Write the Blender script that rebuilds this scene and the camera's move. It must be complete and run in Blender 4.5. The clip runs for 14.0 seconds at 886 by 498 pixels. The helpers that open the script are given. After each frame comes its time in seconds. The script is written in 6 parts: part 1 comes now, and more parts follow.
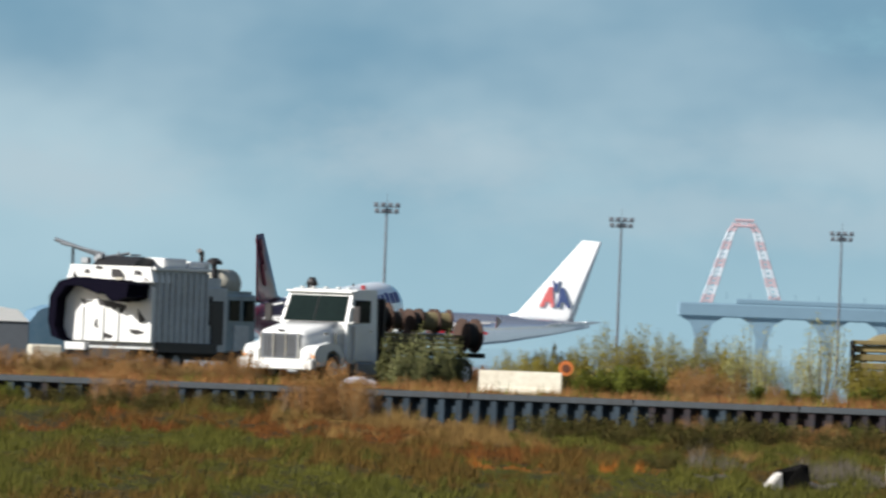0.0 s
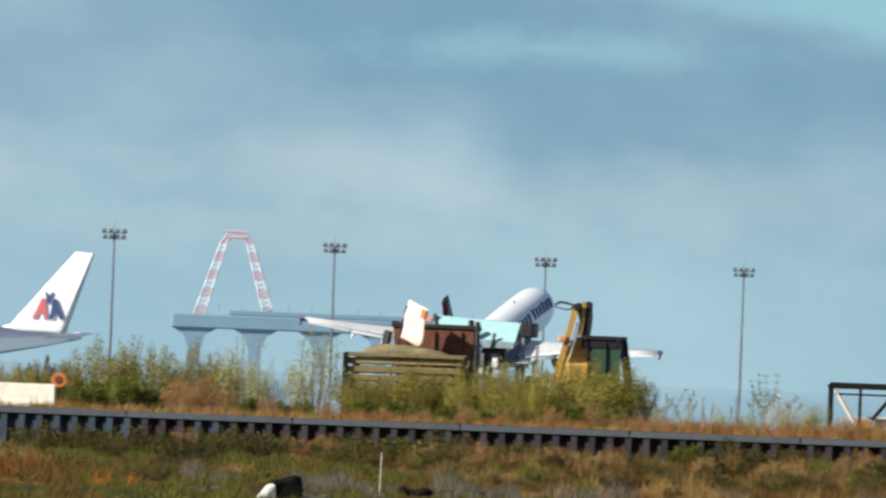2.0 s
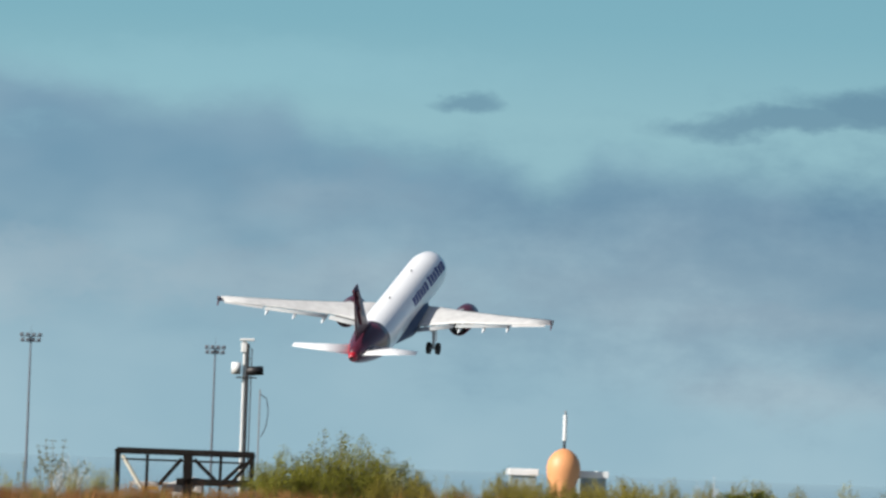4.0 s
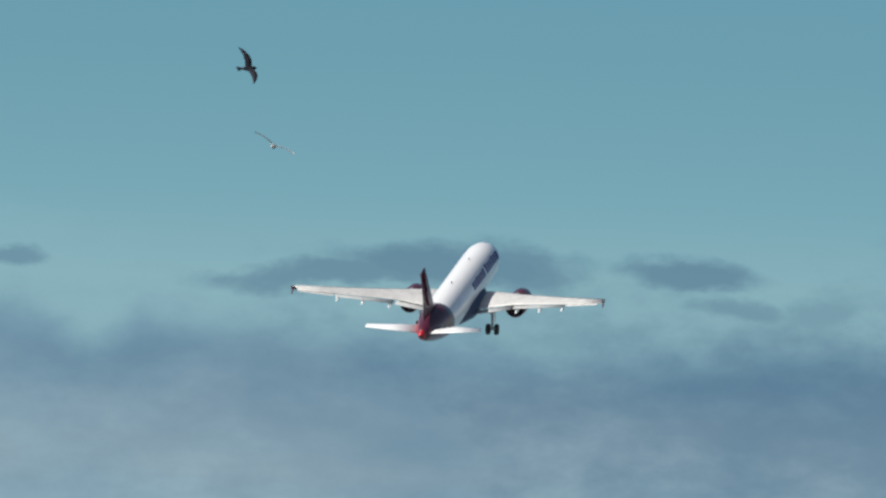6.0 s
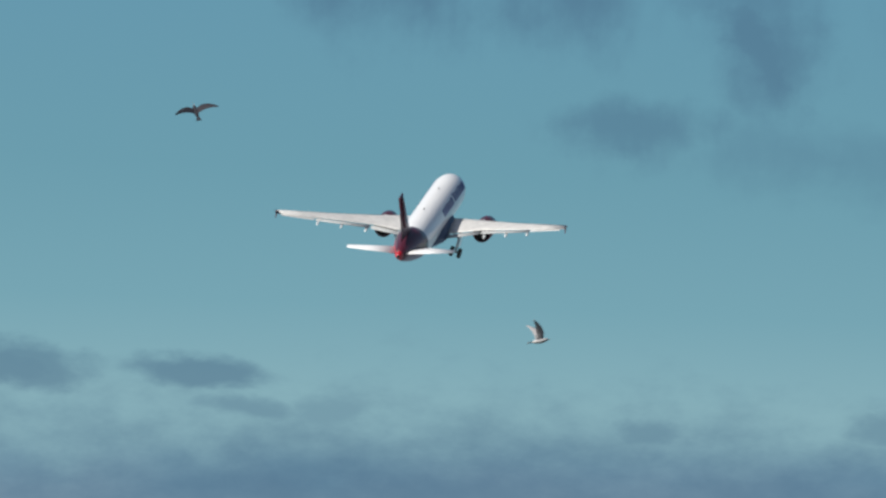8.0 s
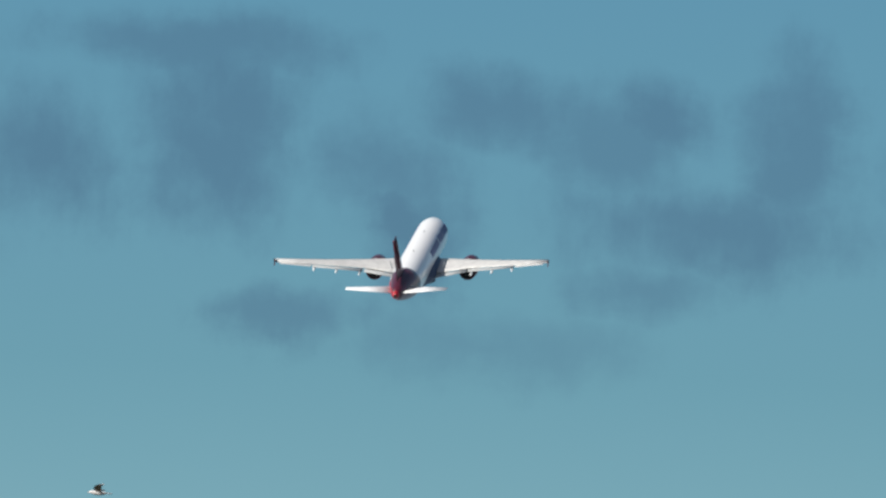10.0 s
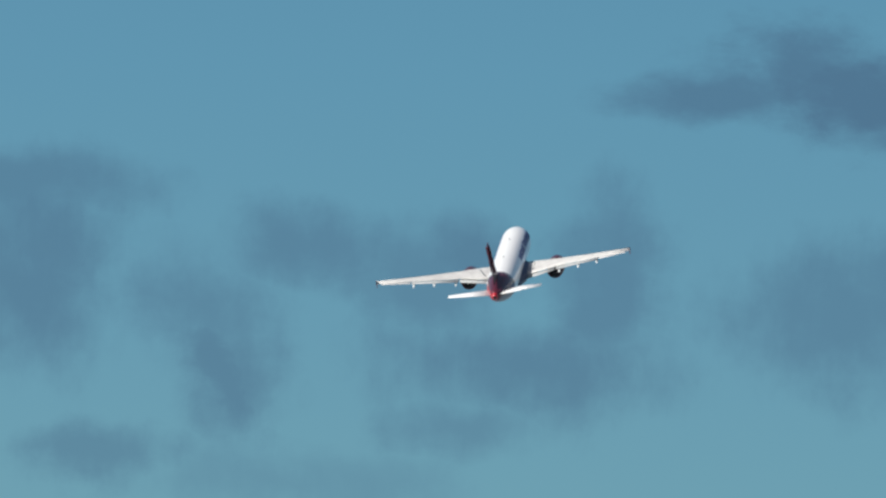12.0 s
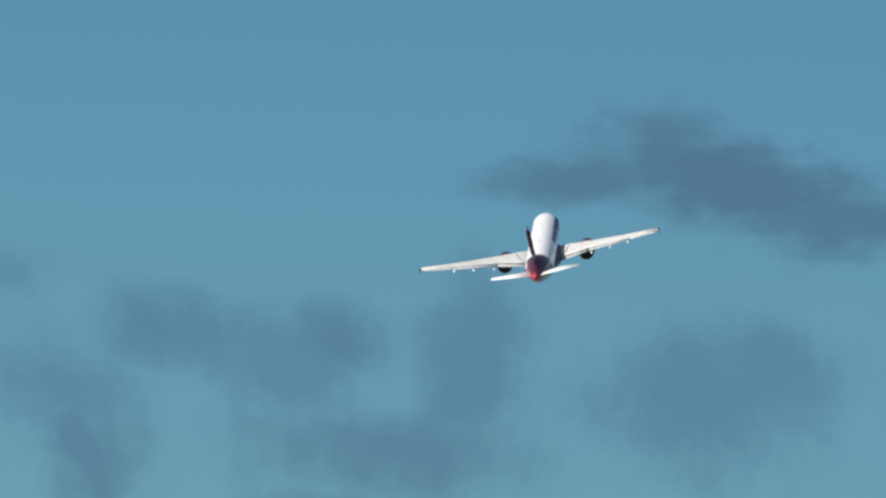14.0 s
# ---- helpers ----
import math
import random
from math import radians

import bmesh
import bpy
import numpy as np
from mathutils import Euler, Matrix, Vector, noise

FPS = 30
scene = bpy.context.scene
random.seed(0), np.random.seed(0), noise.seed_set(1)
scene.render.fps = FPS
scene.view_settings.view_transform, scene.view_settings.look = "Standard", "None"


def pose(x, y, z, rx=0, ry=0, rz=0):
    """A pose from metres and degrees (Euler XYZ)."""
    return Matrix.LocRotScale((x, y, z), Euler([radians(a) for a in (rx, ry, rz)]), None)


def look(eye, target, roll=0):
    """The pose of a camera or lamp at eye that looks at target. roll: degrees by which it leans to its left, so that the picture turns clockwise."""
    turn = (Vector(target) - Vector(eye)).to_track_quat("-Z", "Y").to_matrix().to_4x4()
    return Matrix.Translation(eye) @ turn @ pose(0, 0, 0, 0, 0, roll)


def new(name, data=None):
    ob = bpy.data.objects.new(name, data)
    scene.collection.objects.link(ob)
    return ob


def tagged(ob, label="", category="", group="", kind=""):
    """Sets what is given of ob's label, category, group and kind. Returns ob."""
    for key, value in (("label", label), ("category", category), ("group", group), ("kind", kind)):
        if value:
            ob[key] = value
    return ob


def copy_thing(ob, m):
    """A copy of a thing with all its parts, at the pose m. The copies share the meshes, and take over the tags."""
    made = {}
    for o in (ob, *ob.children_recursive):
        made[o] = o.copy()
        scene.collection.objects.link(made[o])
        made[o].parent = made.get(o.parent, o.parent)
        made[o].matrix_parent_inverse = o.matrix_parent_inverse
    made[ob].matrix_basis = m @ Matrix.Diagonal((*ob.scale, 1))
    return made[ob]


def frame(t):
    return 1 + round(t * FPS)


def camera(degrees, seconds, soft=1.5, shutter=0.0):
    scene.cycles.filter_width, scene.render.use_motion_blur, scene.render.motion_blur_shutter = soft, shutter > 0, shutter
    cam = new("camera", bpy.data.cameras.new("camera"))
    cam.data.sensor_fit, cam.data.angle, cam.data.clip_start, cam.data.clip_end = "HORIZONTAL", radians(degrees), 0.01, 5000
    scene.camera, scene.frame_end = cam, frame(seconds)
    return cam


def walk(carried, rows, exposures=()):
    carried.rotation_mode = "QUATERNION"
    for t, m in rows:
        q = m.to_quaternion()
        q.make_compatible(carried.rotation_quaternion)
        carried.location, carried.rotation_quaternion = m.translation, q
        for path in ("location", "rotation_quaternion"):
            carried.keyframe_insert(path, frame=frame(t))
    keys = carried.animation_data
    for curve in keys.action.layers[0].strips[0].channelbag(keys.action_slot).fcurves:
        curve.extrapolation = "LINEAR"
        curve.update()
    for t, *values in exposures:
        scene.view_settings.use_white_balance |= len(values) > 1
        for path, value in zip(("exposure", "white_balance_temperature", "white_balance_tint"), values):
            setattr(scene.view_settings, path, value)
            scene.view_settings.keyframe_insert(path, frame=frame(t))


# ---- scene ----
# The camera stands on a bank and pans after a departing airliner.
EYE = Vector((0.0, 0.0, 3.15))


def aim(yaw, pitch):
    a, e = radians(yaw), radians(pitch)
    way = Vector((math.sin(a) * math.cos(e), math.cos(a) * math.cos(e), math.sin(e)))
    return look(EYE, EYE + way * 1000, 2.2)


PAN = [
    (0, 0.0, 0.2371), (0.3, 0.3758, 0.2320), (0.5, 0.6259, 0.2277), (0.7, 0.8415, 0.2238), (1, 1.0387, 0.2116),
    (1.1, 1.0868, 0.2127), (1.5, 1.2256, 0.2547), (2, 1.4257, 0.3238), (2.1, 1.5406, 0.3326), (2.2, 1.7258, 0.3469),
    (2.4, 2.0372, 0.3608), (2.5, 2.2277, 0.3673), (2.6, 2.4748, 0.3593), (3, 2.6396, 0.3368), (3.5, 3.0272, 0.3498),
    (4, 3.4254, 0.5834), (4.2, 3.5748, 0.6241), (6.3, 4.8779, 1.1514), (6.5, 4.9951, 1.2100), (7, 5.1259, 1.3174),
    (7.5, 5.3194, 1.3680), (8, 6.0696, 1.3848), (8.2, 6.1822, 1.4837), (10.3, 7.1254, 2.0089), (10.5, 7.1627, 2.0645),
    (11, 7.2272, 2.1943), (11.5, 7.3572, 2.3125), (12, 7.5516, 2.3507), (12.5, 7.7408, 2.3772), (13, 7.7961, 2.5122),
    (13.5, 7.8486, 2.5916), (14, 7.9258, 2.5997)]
cam = camera(2.4950, 14.0, soft=2.5, shutter=0.2)
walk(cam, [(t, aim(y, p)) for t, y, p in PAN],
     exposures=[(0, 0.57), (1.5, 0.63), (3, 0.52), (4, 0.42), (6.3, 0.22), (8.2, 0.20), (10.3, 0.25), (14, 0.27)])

# ---- light ----
world = bpy.data.worlds.new("world")
scene.world = world
world.use_nodes = True
sky = world.node_tree.nodes.new("ShaderNodeTexSky")
sky.sky_type, sky.sun_disc = "NISHITA", False
SUN_WAY = Vector((-0.76, -0.38, 0.53)).normalized()   # towards the sun
sky.sun_elevation = math.asin(SUN_WAY.z)
sky.sun_rotation = math.atan2(SUN_WAY.x, SUN_WAY.y)
world.node_tree.links.new(sky.outputs[0], world.node_tree.nodes["Background"].inputs[0])
world.node_tree.nodes["Background"].inputs[1].default_value = 0.058
sun = new("sun", bpy.data.lights.new("sun", "SUN"))
sun.data.energy, sun.data.angle, sun.data.color = 4.8, radians(0.53), (1.0, 0.965, 0.90)
sun.rotation_euler = (-SUN_WAY).to_track_quat("-Z", "Y").to_euler()
sun.location = (-60, 300, 120)


# ---- materials ----
def lin(r, g, b):
    return tuple((v / 255 / 12.92) if v < 10 else ((v / 255 + 0.055) / 1.055) ** 2.4 for v in (r, g, b))


def material(name, colour, rough=0.6, metal=0.0, second=None, grain=6.0, patch=0.8, mix=0.5, bump=0.15, coat=0.0, island=0.0, random_tone=0.0, shine=0.5):
    """A painted or natural surface: two tones mixed by coarse and fine noise, with relief."""
    m = bpy.data.materials.new(name)
    m.use_nodes = True
    nt = m.node_tree
    b = nt.nodes["Principled BSDF"]
    b.inputs["Roughness"].default_value, b.inputs["Metallic"].default_value = rough, metal
    b.inputs["Coat Weight"].default_value = coat
    b.inputs["Specular IOR Level"].default_value = shine
    second = second or tuple(c * 0.72 for c in colour)
    co = nt.nodes.new("ShaderNodeTexCoord")
    n1, n2 = nt.nodes.new("ShaderNodeTexNoise"), nt.nodes.new("ShaderNodeTexNoise")
    n1.inputs["Scale"].default_value, n1.inputs["Detail"].default_value = patch, 5
    n2.inputs["Scale"].default_value, n2.inputs["Detail"].default_value = grain, 6
    for n in (n1, n2):
        nt.links.new(co.outputs["Object"], n.inputs["Vector"])
    add = nt.nodes.new("ShaderNodeMath")
    add.operation = "ADD"
    nt.links.new(n1.outputs[0], add.inputs[0])
    nt.links.new(n2.outputs[0], add.inputs[1])
    ramp = nt.nodes.new("ShaderNodeMapRange")
    ramp.inputs["From Min"].default_value, ramp.inputs["From Max"].default_value = 1.0 - 0.3, 1.0 + 0.35
    ramp.inputs["To Max"].default_value = mix
    nt.links.new(add.outputs[0], ramp.inputs[0])
    mx = nt.nodes.new("ShaderNodeMix")
    mx.data_type = "RGBA"
    mx.inputs["A"].default_value, mx.inputs["B"].default_value = (*colour, 1), (*second, 1)
    nt.links.new(ramp.outputs[0], mx.inputs["Factor"])
    out = mx.outputs["Result"]
    if island or random_tone:
        if island:
            src = nt.nodes.new("ShaderNodeNewGeometry").outputs["Random Per Island"]
        else:
            src = nt.nodes.new("ShaderNodeObjectInfo").outputs["Random"]
        hs = nt.nodes.new("ShaderNodeHueSaturation")
        mr = nt.nodes.new("ShaderNodeMapRange")
        amount = island or random_tone
        mr.inputs["To Min"].default_value, mr.inputs["To Max"].default_value = 1 - amount, 1 + amount
        nt.links.new(src, mr.inputs[0])
        nt.links.new(mr.outputs[0], hs.inputs["Value"])
        nt.links.new(out, hs.inputs["Color"])
        out = hs.outputs[0]
    nt.links.new(out, b.inputs["Base Color"])
    if bump:
        bp = nt.nodes.new("ShaderNodeBump")
        bp.inputs["Strength"].default_value, bp.inputs["Distance"].default_value = bump, 0.02
        nt.links.new(n2.outputs[0], bp.inputs["Height"])
        nt.links.new(bp.outputs[0], b.inputs["Normal"])
    return m


MAT = {
    "white_paint": material("white_paint", (0.80, 0.80, 0.79), 0.35, second=(0.66, 0.66, 0.63), mix=0.5, bump=0.03, coat=0.3),
    "aircraft_white": material("aircraft_white", (0.88, 0.88, 0.88), 0.3, second=(0.8, 0.8, 0.81), grain=2, patch=0.25, mix=0.5, bump=0.0, coat=0.4),
    "aircraft_grey": material("aircraft_grey", (0.42, 0.43, 0.43), 0.4, second=(0.32, 0.33, 0.33), grain=1.5, patch=0.3, mix=0.7, bump=0.0),
    "red_paint": material("red_paint", (0.4, 0.008, 0.02), 0.35, second=(0.22, 0.006, 0.014), mix=0.5, bump=0.0, coat=0.3),
    "maroon_paint": material("maroon_paint", (0.085, 0.012, 0.025), 0.35, second=(0.05, 0.01, 0.02), mix=0.5, bump=0.0, coat=0.3),
    "purple_paint": material("purple_paint", (0.1, 0.095, 0.24), 0.4, bump=0.0, shine=0.12),
    # red lightened for the haze in front of the parked jet
    "hazed_fin_red": material("hazed_fin_red", (0.70, 0.16, 0.16), 0.4, bump=0.0),
    "fin_blue": material("fin_blue", (0.06, 0.09, 0.22), 0.4, bump=0.0),
    "blue_paint": material("blue_paint", (0.03, 0.05, 0.14), 0.4, bump=0.0),
    "bare_metal": material("bare_metal", (0.60, 0.62, 0.64), 0.25, 0.9, second=(0.42, 0.44, 0.46), grain=2, patch=0.3, bump=0.0),
    "dark_metal": material("dark_metal", (0.035, 0.035, 0.038), 0.5, 0.6, second=(0.06, 0.05, 0.045)),
    "polished_metal": material("polished_metal", (0.78, 0.80, 0.84), 0.22, 0.9, second=(0.66, 0.69, 0.73), grain=2, patch=0.2, bump=0.0),
    "wing_skin": material("wing_skin", (0.66, 0.65, 0.63), 0.4, second=(0.44, 0.43, 0.42), grain=1.5, patch=0.5, mix=0.8, bump=0.0),
    "rubber": material("rubber", (0.018, 0.018, 0.018), 0.85, second=(0.03, 0.03, 0.028)),
    "galvanised": material("galvanised", (0.33, 0.35, 0.37), 0.5, 0.6, second=(0.22, 0.23, 0.25)),
    "sheet_pile": material("sheet_pile", (0.029, 0.047, 0.065), 0.6, 0.1, second=(0.022, 0.028, 0.036), grain=5, patch=0.35, mix=0.9, bump=0.3, random_tone=0.25, shine=0.1),
    "sheet_pile_stained": material("sheet_pile_stained", (0.020, 0.026, 0.034), 0.7, 0.1, second=(0.034, 0.018, 0.015), grain=5, patch=0.9, mix=1.0, bump=0.3, random_tone=0.3, shine=0.1),
    "pile_cap": material("pile_cap", (0.027, 0.038, 0.05), 0.6, 0.1, second=(0.014, 0.018, 0.022), grain=4, patch=0.6, mix=0.9, bump=0.2),
    "meadow_soil": material("meadow_soil", (0.034, 0.024, 0.01), 0.95, second=(0.022, 0.026, 0.007), grain=1.2, patch=0.1, mix=1.0, bump=0.5, shine=0.1),
    "concrete": material("concrete", (0.55, 0.52, 0.44), 0.85, second=(0.38, 0.35, 0.28), grain=8, patch=1.5, mix=0.9, bump=0.4),
    "glass_dark": material("glass_dark", (0.004, 0.01, 0.01), 0.10, second=(0.010, 0.020, 0.019), bump=0.0, shine=0.06),
    "rust": material("rust", (0.16, 0.055, 0.025), 0.85, second=(0.08, 0.03, 0.018), grain=6, patch=1.5, mix=1.0, bump=0.4),
    "timber": material("timber", (0.27, 0.21, 0.085), 0.85, second=(0.15, 0.11, 0.045), grain=7, patch=1.2, mix=1.0, bump=0.5, random_tone=0.3),
    "dark_timber": material("dark_timber", (0.011, 0.0095, 0.009), 0.85, second=(0.022, 0.019, 0.017), grain=6, patch=1.2, mix=0.8, bump=0.4, shine=0.08),
    "yellow_paint": material("yellow_paint", (0.58, 0.35, 0.07), 0.5, second=(0.26, 0.15, 0.045), grain=5, patch=1.4, mix=0.9, bump=0.1),
    "orange_paint": material("orange_paint", (0.75, 0.34, 0.14), 0.5, second=(0.62, 0.27, 0.11), grain=5, patch=1.4, mix=0.7, bump=0.05),
    "teal_paint": material("teal_paint", (0.36, 0.58, 0.58), 0.5, second=(0.3, 0.5, 0.5), grain=4, patch=1.0, mix=0.8, bump=0.05),
    # far pier, tower and mast colours are paled and blued to hold the haze
    "hazed_pier": material("hazed_pier", (0.16, 0.26, 0.34), 0.7, second=(0.14, 0.23, 0.3), grain=0.5, patch=0.1, mix=0.8, bump=0.0),
    "hazed_red": material("hazed_red", (0.48, 0.35, 0.38), 0.7, second=(0.43, 0.32, 0.35), grain=0.8, bump=0.0),
    "hazed_white": material("hazed_white", (0.54, 0.59, 0.64), 0.7, second=(0.5, 0.55, 0.6), grain=0.8, bump=0.0),
    "mast_grey": material("mast_grey", (0.13, 0.145, 0.165), 0.6, 0.2, second=(0.09, 0.1, 0.115), bump=0.0),
    "fin_tint": material("fin_tint", (0.12, 0.03, 0.045), 0.4, second=(0.09, 0.025, 0.035), bump=0.0),
    "fairing_shade": material("fairing_shade", (0.06, 0.085, 0.15), 0.5, second=(0.04, 0.06, 0.11), grain=2, patch=0.4, bump=0.0),
    "plume": material("plume", (0.62, 0.64, 0.63), 0.9, second=(0.5, 0.52, 0.52), grain=4, patch=1.0, bump=0, island=0.15),
    # sky-pale base colour stands in for the mirage over the far pavement
    "apron": material("apron", (0.27, 0.34, 0.38), 0.06, second=(0.23, 0.29, 0.33), grain=0.2, patch=0.02, mix=0.6, bump=0.0),
    "gull_dark": material("gull_dark", (0.012, 0.012, 0.02), 0.8, second=(0.02, 0.02, 0.03), grain=12, patch=5),
    "gull_grey": material("gull_grey", (0.38, 0.37, 0.38), 0.8, second=(0.26, 0.26, 0.27), grain=12, patch=5),
    "gull_white": material("gull_white", (0.65, 0.63, 0.62), 0.8, second=(0.5, 0.49, 0.49), grain=12, patch=5),
    "box_grey": material("box_grey", (0.6, 0.62, 0.62), 0.5, 0.2, second=(0.44, 0.45, 0.45), grain=5, patch=1.0, mix=0.9, bump=0.1),
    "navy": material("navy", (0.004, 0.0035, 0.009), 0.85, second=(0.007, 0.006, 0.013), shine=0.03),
    "haze_blue": material("haze_blue", (0.1, 0.2, 0.29), 0.6, second=(0.15, 0.25, 0.34), grain=4, patch=1.0, mix=0.9, bump=0.3),
    "ivy": material("ivy", (0.07, 0.085, 0.02), 0.7, second=(0.14, 0.13, 0.035), grain=9, patch=3, mix=1.0, bump=0.2, island=0.35),
    "grass_green": material("grass_green", (0.098, 0.096, 0.015), 0.75, second=(0.026, 0.028, 0.006), grain=2, patch=0.15, mix=1.0, bump=0, island=0.35, shine=0.1),
    "grass_straw": material("grass_straw", (0.25, 0.155, 0.05), 0.8, second=(0.075, 0.042, 0.015), grain=2, patch=0.3, mix=1.0, bump=0, island=0.35, shine=0.1),
    "grass_red": material("grass_red", (0.19, 0.068, 0.016), 0.8, second=(0.04, 0.02, 0.006), grain=2, patch=0.2, mix=1.0, bump=0, island=0.35, shine=0.1),
    "grass_orange": material("grass_orange", (0.34, 0.115, 0.018), 0.8, second=(0.16, 0.055, 0.012), grain=2, patch=0.3, mix=1.0, bump=0, island=0.3, shine=0.1),
    "fennel": material("fennel", (0.27, 0.225, 0.035), 0.75, second=(0.13, 0.11, 0.022), grain=3, patch=0.6, mix=1.0, bump=0, island=0.3, shine=0.1),
    "shrub_green": material("shrub_green", (0.075, 0.095, 0.014), 0.75, second=(0.13, 0.13, 0.022), grain=3, patch=0.8, mix=1.0, bump=0, island=0.3, shine=0.1),
    "shrub_rust": material("shrub_rust", (0.27, 0.115, 0.04), 0.8, second=(0.12, 0.055, 0.022), grain=3, patch=0.8, mix=1.0, bump=0, island=0.14, shine=0.1),
    "dry_stem": material("dry_stem", (0.20, 0.16, 0.07), 0.8, second=(0.12, 0.10, 0.05), grain=5, patch=1, mix=1.0, bump=0, island=0.4),
    "teal_grey": material("teal_grey", (0.30, 0.38, 0.40), 0.45, second=(0.20, 0.25, 0.27), grain=4, patch=1.0, mix=0.9, bump=0.05),
    "lamp_glass": material("lamp_glass", (0.6, 0.6, 0.6), 0.12, second=(0.4, 0.4, 0.4), bump=0.0, coat=0.5),
    "reel_wood": material("reel_wood", (0.07, 0.036, 0.024), 0.8, second=(0.035, 0.02, 0.015), grain=8, patch=2, mix=1.0, bump=0.3, random_tone=0.3),
    "barrier_white": material("barrier_white", (0.8, 0.76, 0.64), 0.85, second=(0.58, 0.5, 0.38), grain=6, patch=2.2, mix=0.8, bump=0.4),
    "sign_orange": material("sign_orange", (0.62, 0.18, 0.04), 0.6, second=(0.5, 0.14, 0.04), grain=6, patch=2, bump=0.05),
    "canvas": material("canvas", (0.24, 0.20, 0.10), 0.9, second=(0.15, 0.12, 0.06), grain=9, patch=1.6, mix=1.0, bump=0.4),
    "flag_cloth": material("flag_cloth", (0.85, 0.80, 0.70), 0.7, second=(0.85, 0.52, 0.25), grain=2, patch=2.5, mix=0.8, bump=0.1),
    "glass_green": material("glass_green", (0.04, 0.085, 0.06), 0.1, second=(0.07, 0.12, 0.085), grain=2, bump=0.0, shine=0.3),
    "plastic_pale": material("plastic_pale", (0.34, 0.38, 0.46), 0.4, second=(0.48, 0.50, 0.55), grain=5, patch=2, mix=1.0, bump=0.2),
    "fennel_pale": material("fennel_pale", (0.34, 0.33, 0.13), 0.75, second=(0.24, 0.22, 0.08), grain=3, patch=0.6, mix=1.0, bump=0, island=0.14, shine=0.1),
    "fennel_green": material("fennel_green", (0.2, 0.2, 0.028), 0.75, second=(0.11, 0.105, 0.02), grain=3, patch=0.6, mix=1.0, bump=0, island=0.3, shine=0.1),
    "weed_head": material("weed_head", (0.17, 0.17, 0.07), 0.8, second=(0.11, 0.105, 0.045), grain=3, patch=0.6, mix=1.0, bump=0, island=0.4),
    "olive_leaf": material("olive_leaf", (0.05, 0.05, 0.012), 0.8, second=(0.085, 0.06, 0.02), grain=2, patch=0.9, mix=1.0, bump=0, island=0.3, shine=0.1),
    "stone_dark": material("stone_dark", (0.008, 0.008, 0.008), 0.8, second=(0.015, 0.014, 0.013), grain=8, patch=3, mix=0.8, bump=0.6, shine=0.0),
    "stone_pale": material("stone_pale", (0.50, 0.48, 0.45), 0.85, second=(0.35, 0.33, 0.31), grain=8, patch=3, mix=0.8, bump=0.6),
    "grass_brown": material("grass_brown", (0.135, 0.078, 0.018), 0.8, second=(0.022, 0.017, 0.005), grain=2, patch=0.4, mix=1.0, bump=0, island=0.4, shine=0.1),
    "dead_heather": material("dead_heather", (0.14, 0.12, 0.105), 0.9, second=(0.06, 0.05, 0.042), grain=3, patch=0.6, mix=1.0, bump=0, island=0.2, shine=0.1),
    "dry_rust": material("dry_rust", (0.34, 0.175, 0.062), 0.8, second=(0.2, 0.1, 0.036), grain=3, patch=0.8, mix=1.0, bump=0, island=0.16, shine=0.1),
    "dry_straw": material("dry_straw", (0.29, 0.185, 0.072), 0.8, second=(0.17, 0.095, 0.036), grain=3, patch=0.8, mix=1.0, bump=0, island=0.16, shine=0.1),
    "pool_water": material("pool_water", (0.02, 0.04, 0.05), 0.32, second=(0.03, 0.045, 0.05), grain=3, patch=0.5, mix=0.8, bump=0.1, shine=0.4),
    "gravel": material("gravel", (0.085, 0.075, 0.066), 0.95, second=(0.05, 0.045, 0.04), grain=5, patch=1, mix=1.0, bump=0.6, island=0.35),
}


# ---- mesh helpers ----
def part(name, bm, mat, parent=None, label="", smooth=False):
    me = bpy.data.meshes.new(name)
    bmesh.ops.recalc_face_normals(bm, faces=bm.faces[:])
    bm.to_mesh(me)
    bm.free()
    me.materials.append(MAT[mat])
    if smooth:
        me.polygons.foreach_set("use_smooth", [True] * len(me.polygons))
    ob = new(name, me)
    ob.parent = parent
    if label:
        ob["label"] = label
    return ob


def thing(name, label, category, at, group="", kind=""):
    ob = tagged(new(name), label, category, group, kind)
    ob.matrix_basis = at
    return ob


def box(bm, cx, cy, cz, sx, sy, sz, bevel=0.0, turn=None):
    """A box by its centre and size, its edges and corners broken by bevel."""
    half = (sx / 2, sy / 2, sz / 2)
    c = max(0.002, min(bevel, 0.3 * min(half)))
    corner = {}
    for s in ((x, y, z) for x in (-1, 1) for y in (-1, 1) for z in (-1, 1)):
        for k in range(3):
            q = Vector([s[i] * (half[i] - (0 if i == k else c)) for i in range(3)])
            if turn is not None:
                q = turn @ q
            corner[s, k] = bm.verts.new(q + Vector((cx, cy, cz)))

    def flip(s, *axes):
        return tuple(-v if i in axes else v for i, v in enumerate(s))

    for k in range(3):
        i, j = (k + 1) % 3, (k + 2) % 3
        for side in (-1, 1):
            s = [0, 0, 0]
            s[k], s[i], s[j] = side, 1, 1
            s = tuple(s)
            bm.faces.new([corner[t, k] for t in (s, flip(s, i), flip(s, i, j), flip(s, j))])
        for si in (-1, 1):
            for sj in (-1, 1):
                s = [0, 0, 0]
                s[k], s[i], s[j] = 1, si, sj
                s = tuple(s)
                o = flip(s, k)
                bm.faces.new([corner[s, i], corner[o, i], corner[o, j], corner[s, j]])
    for s in {key[0] for key in corner}:
        bm.faces.new([corner[s, k] for k in range(3)])


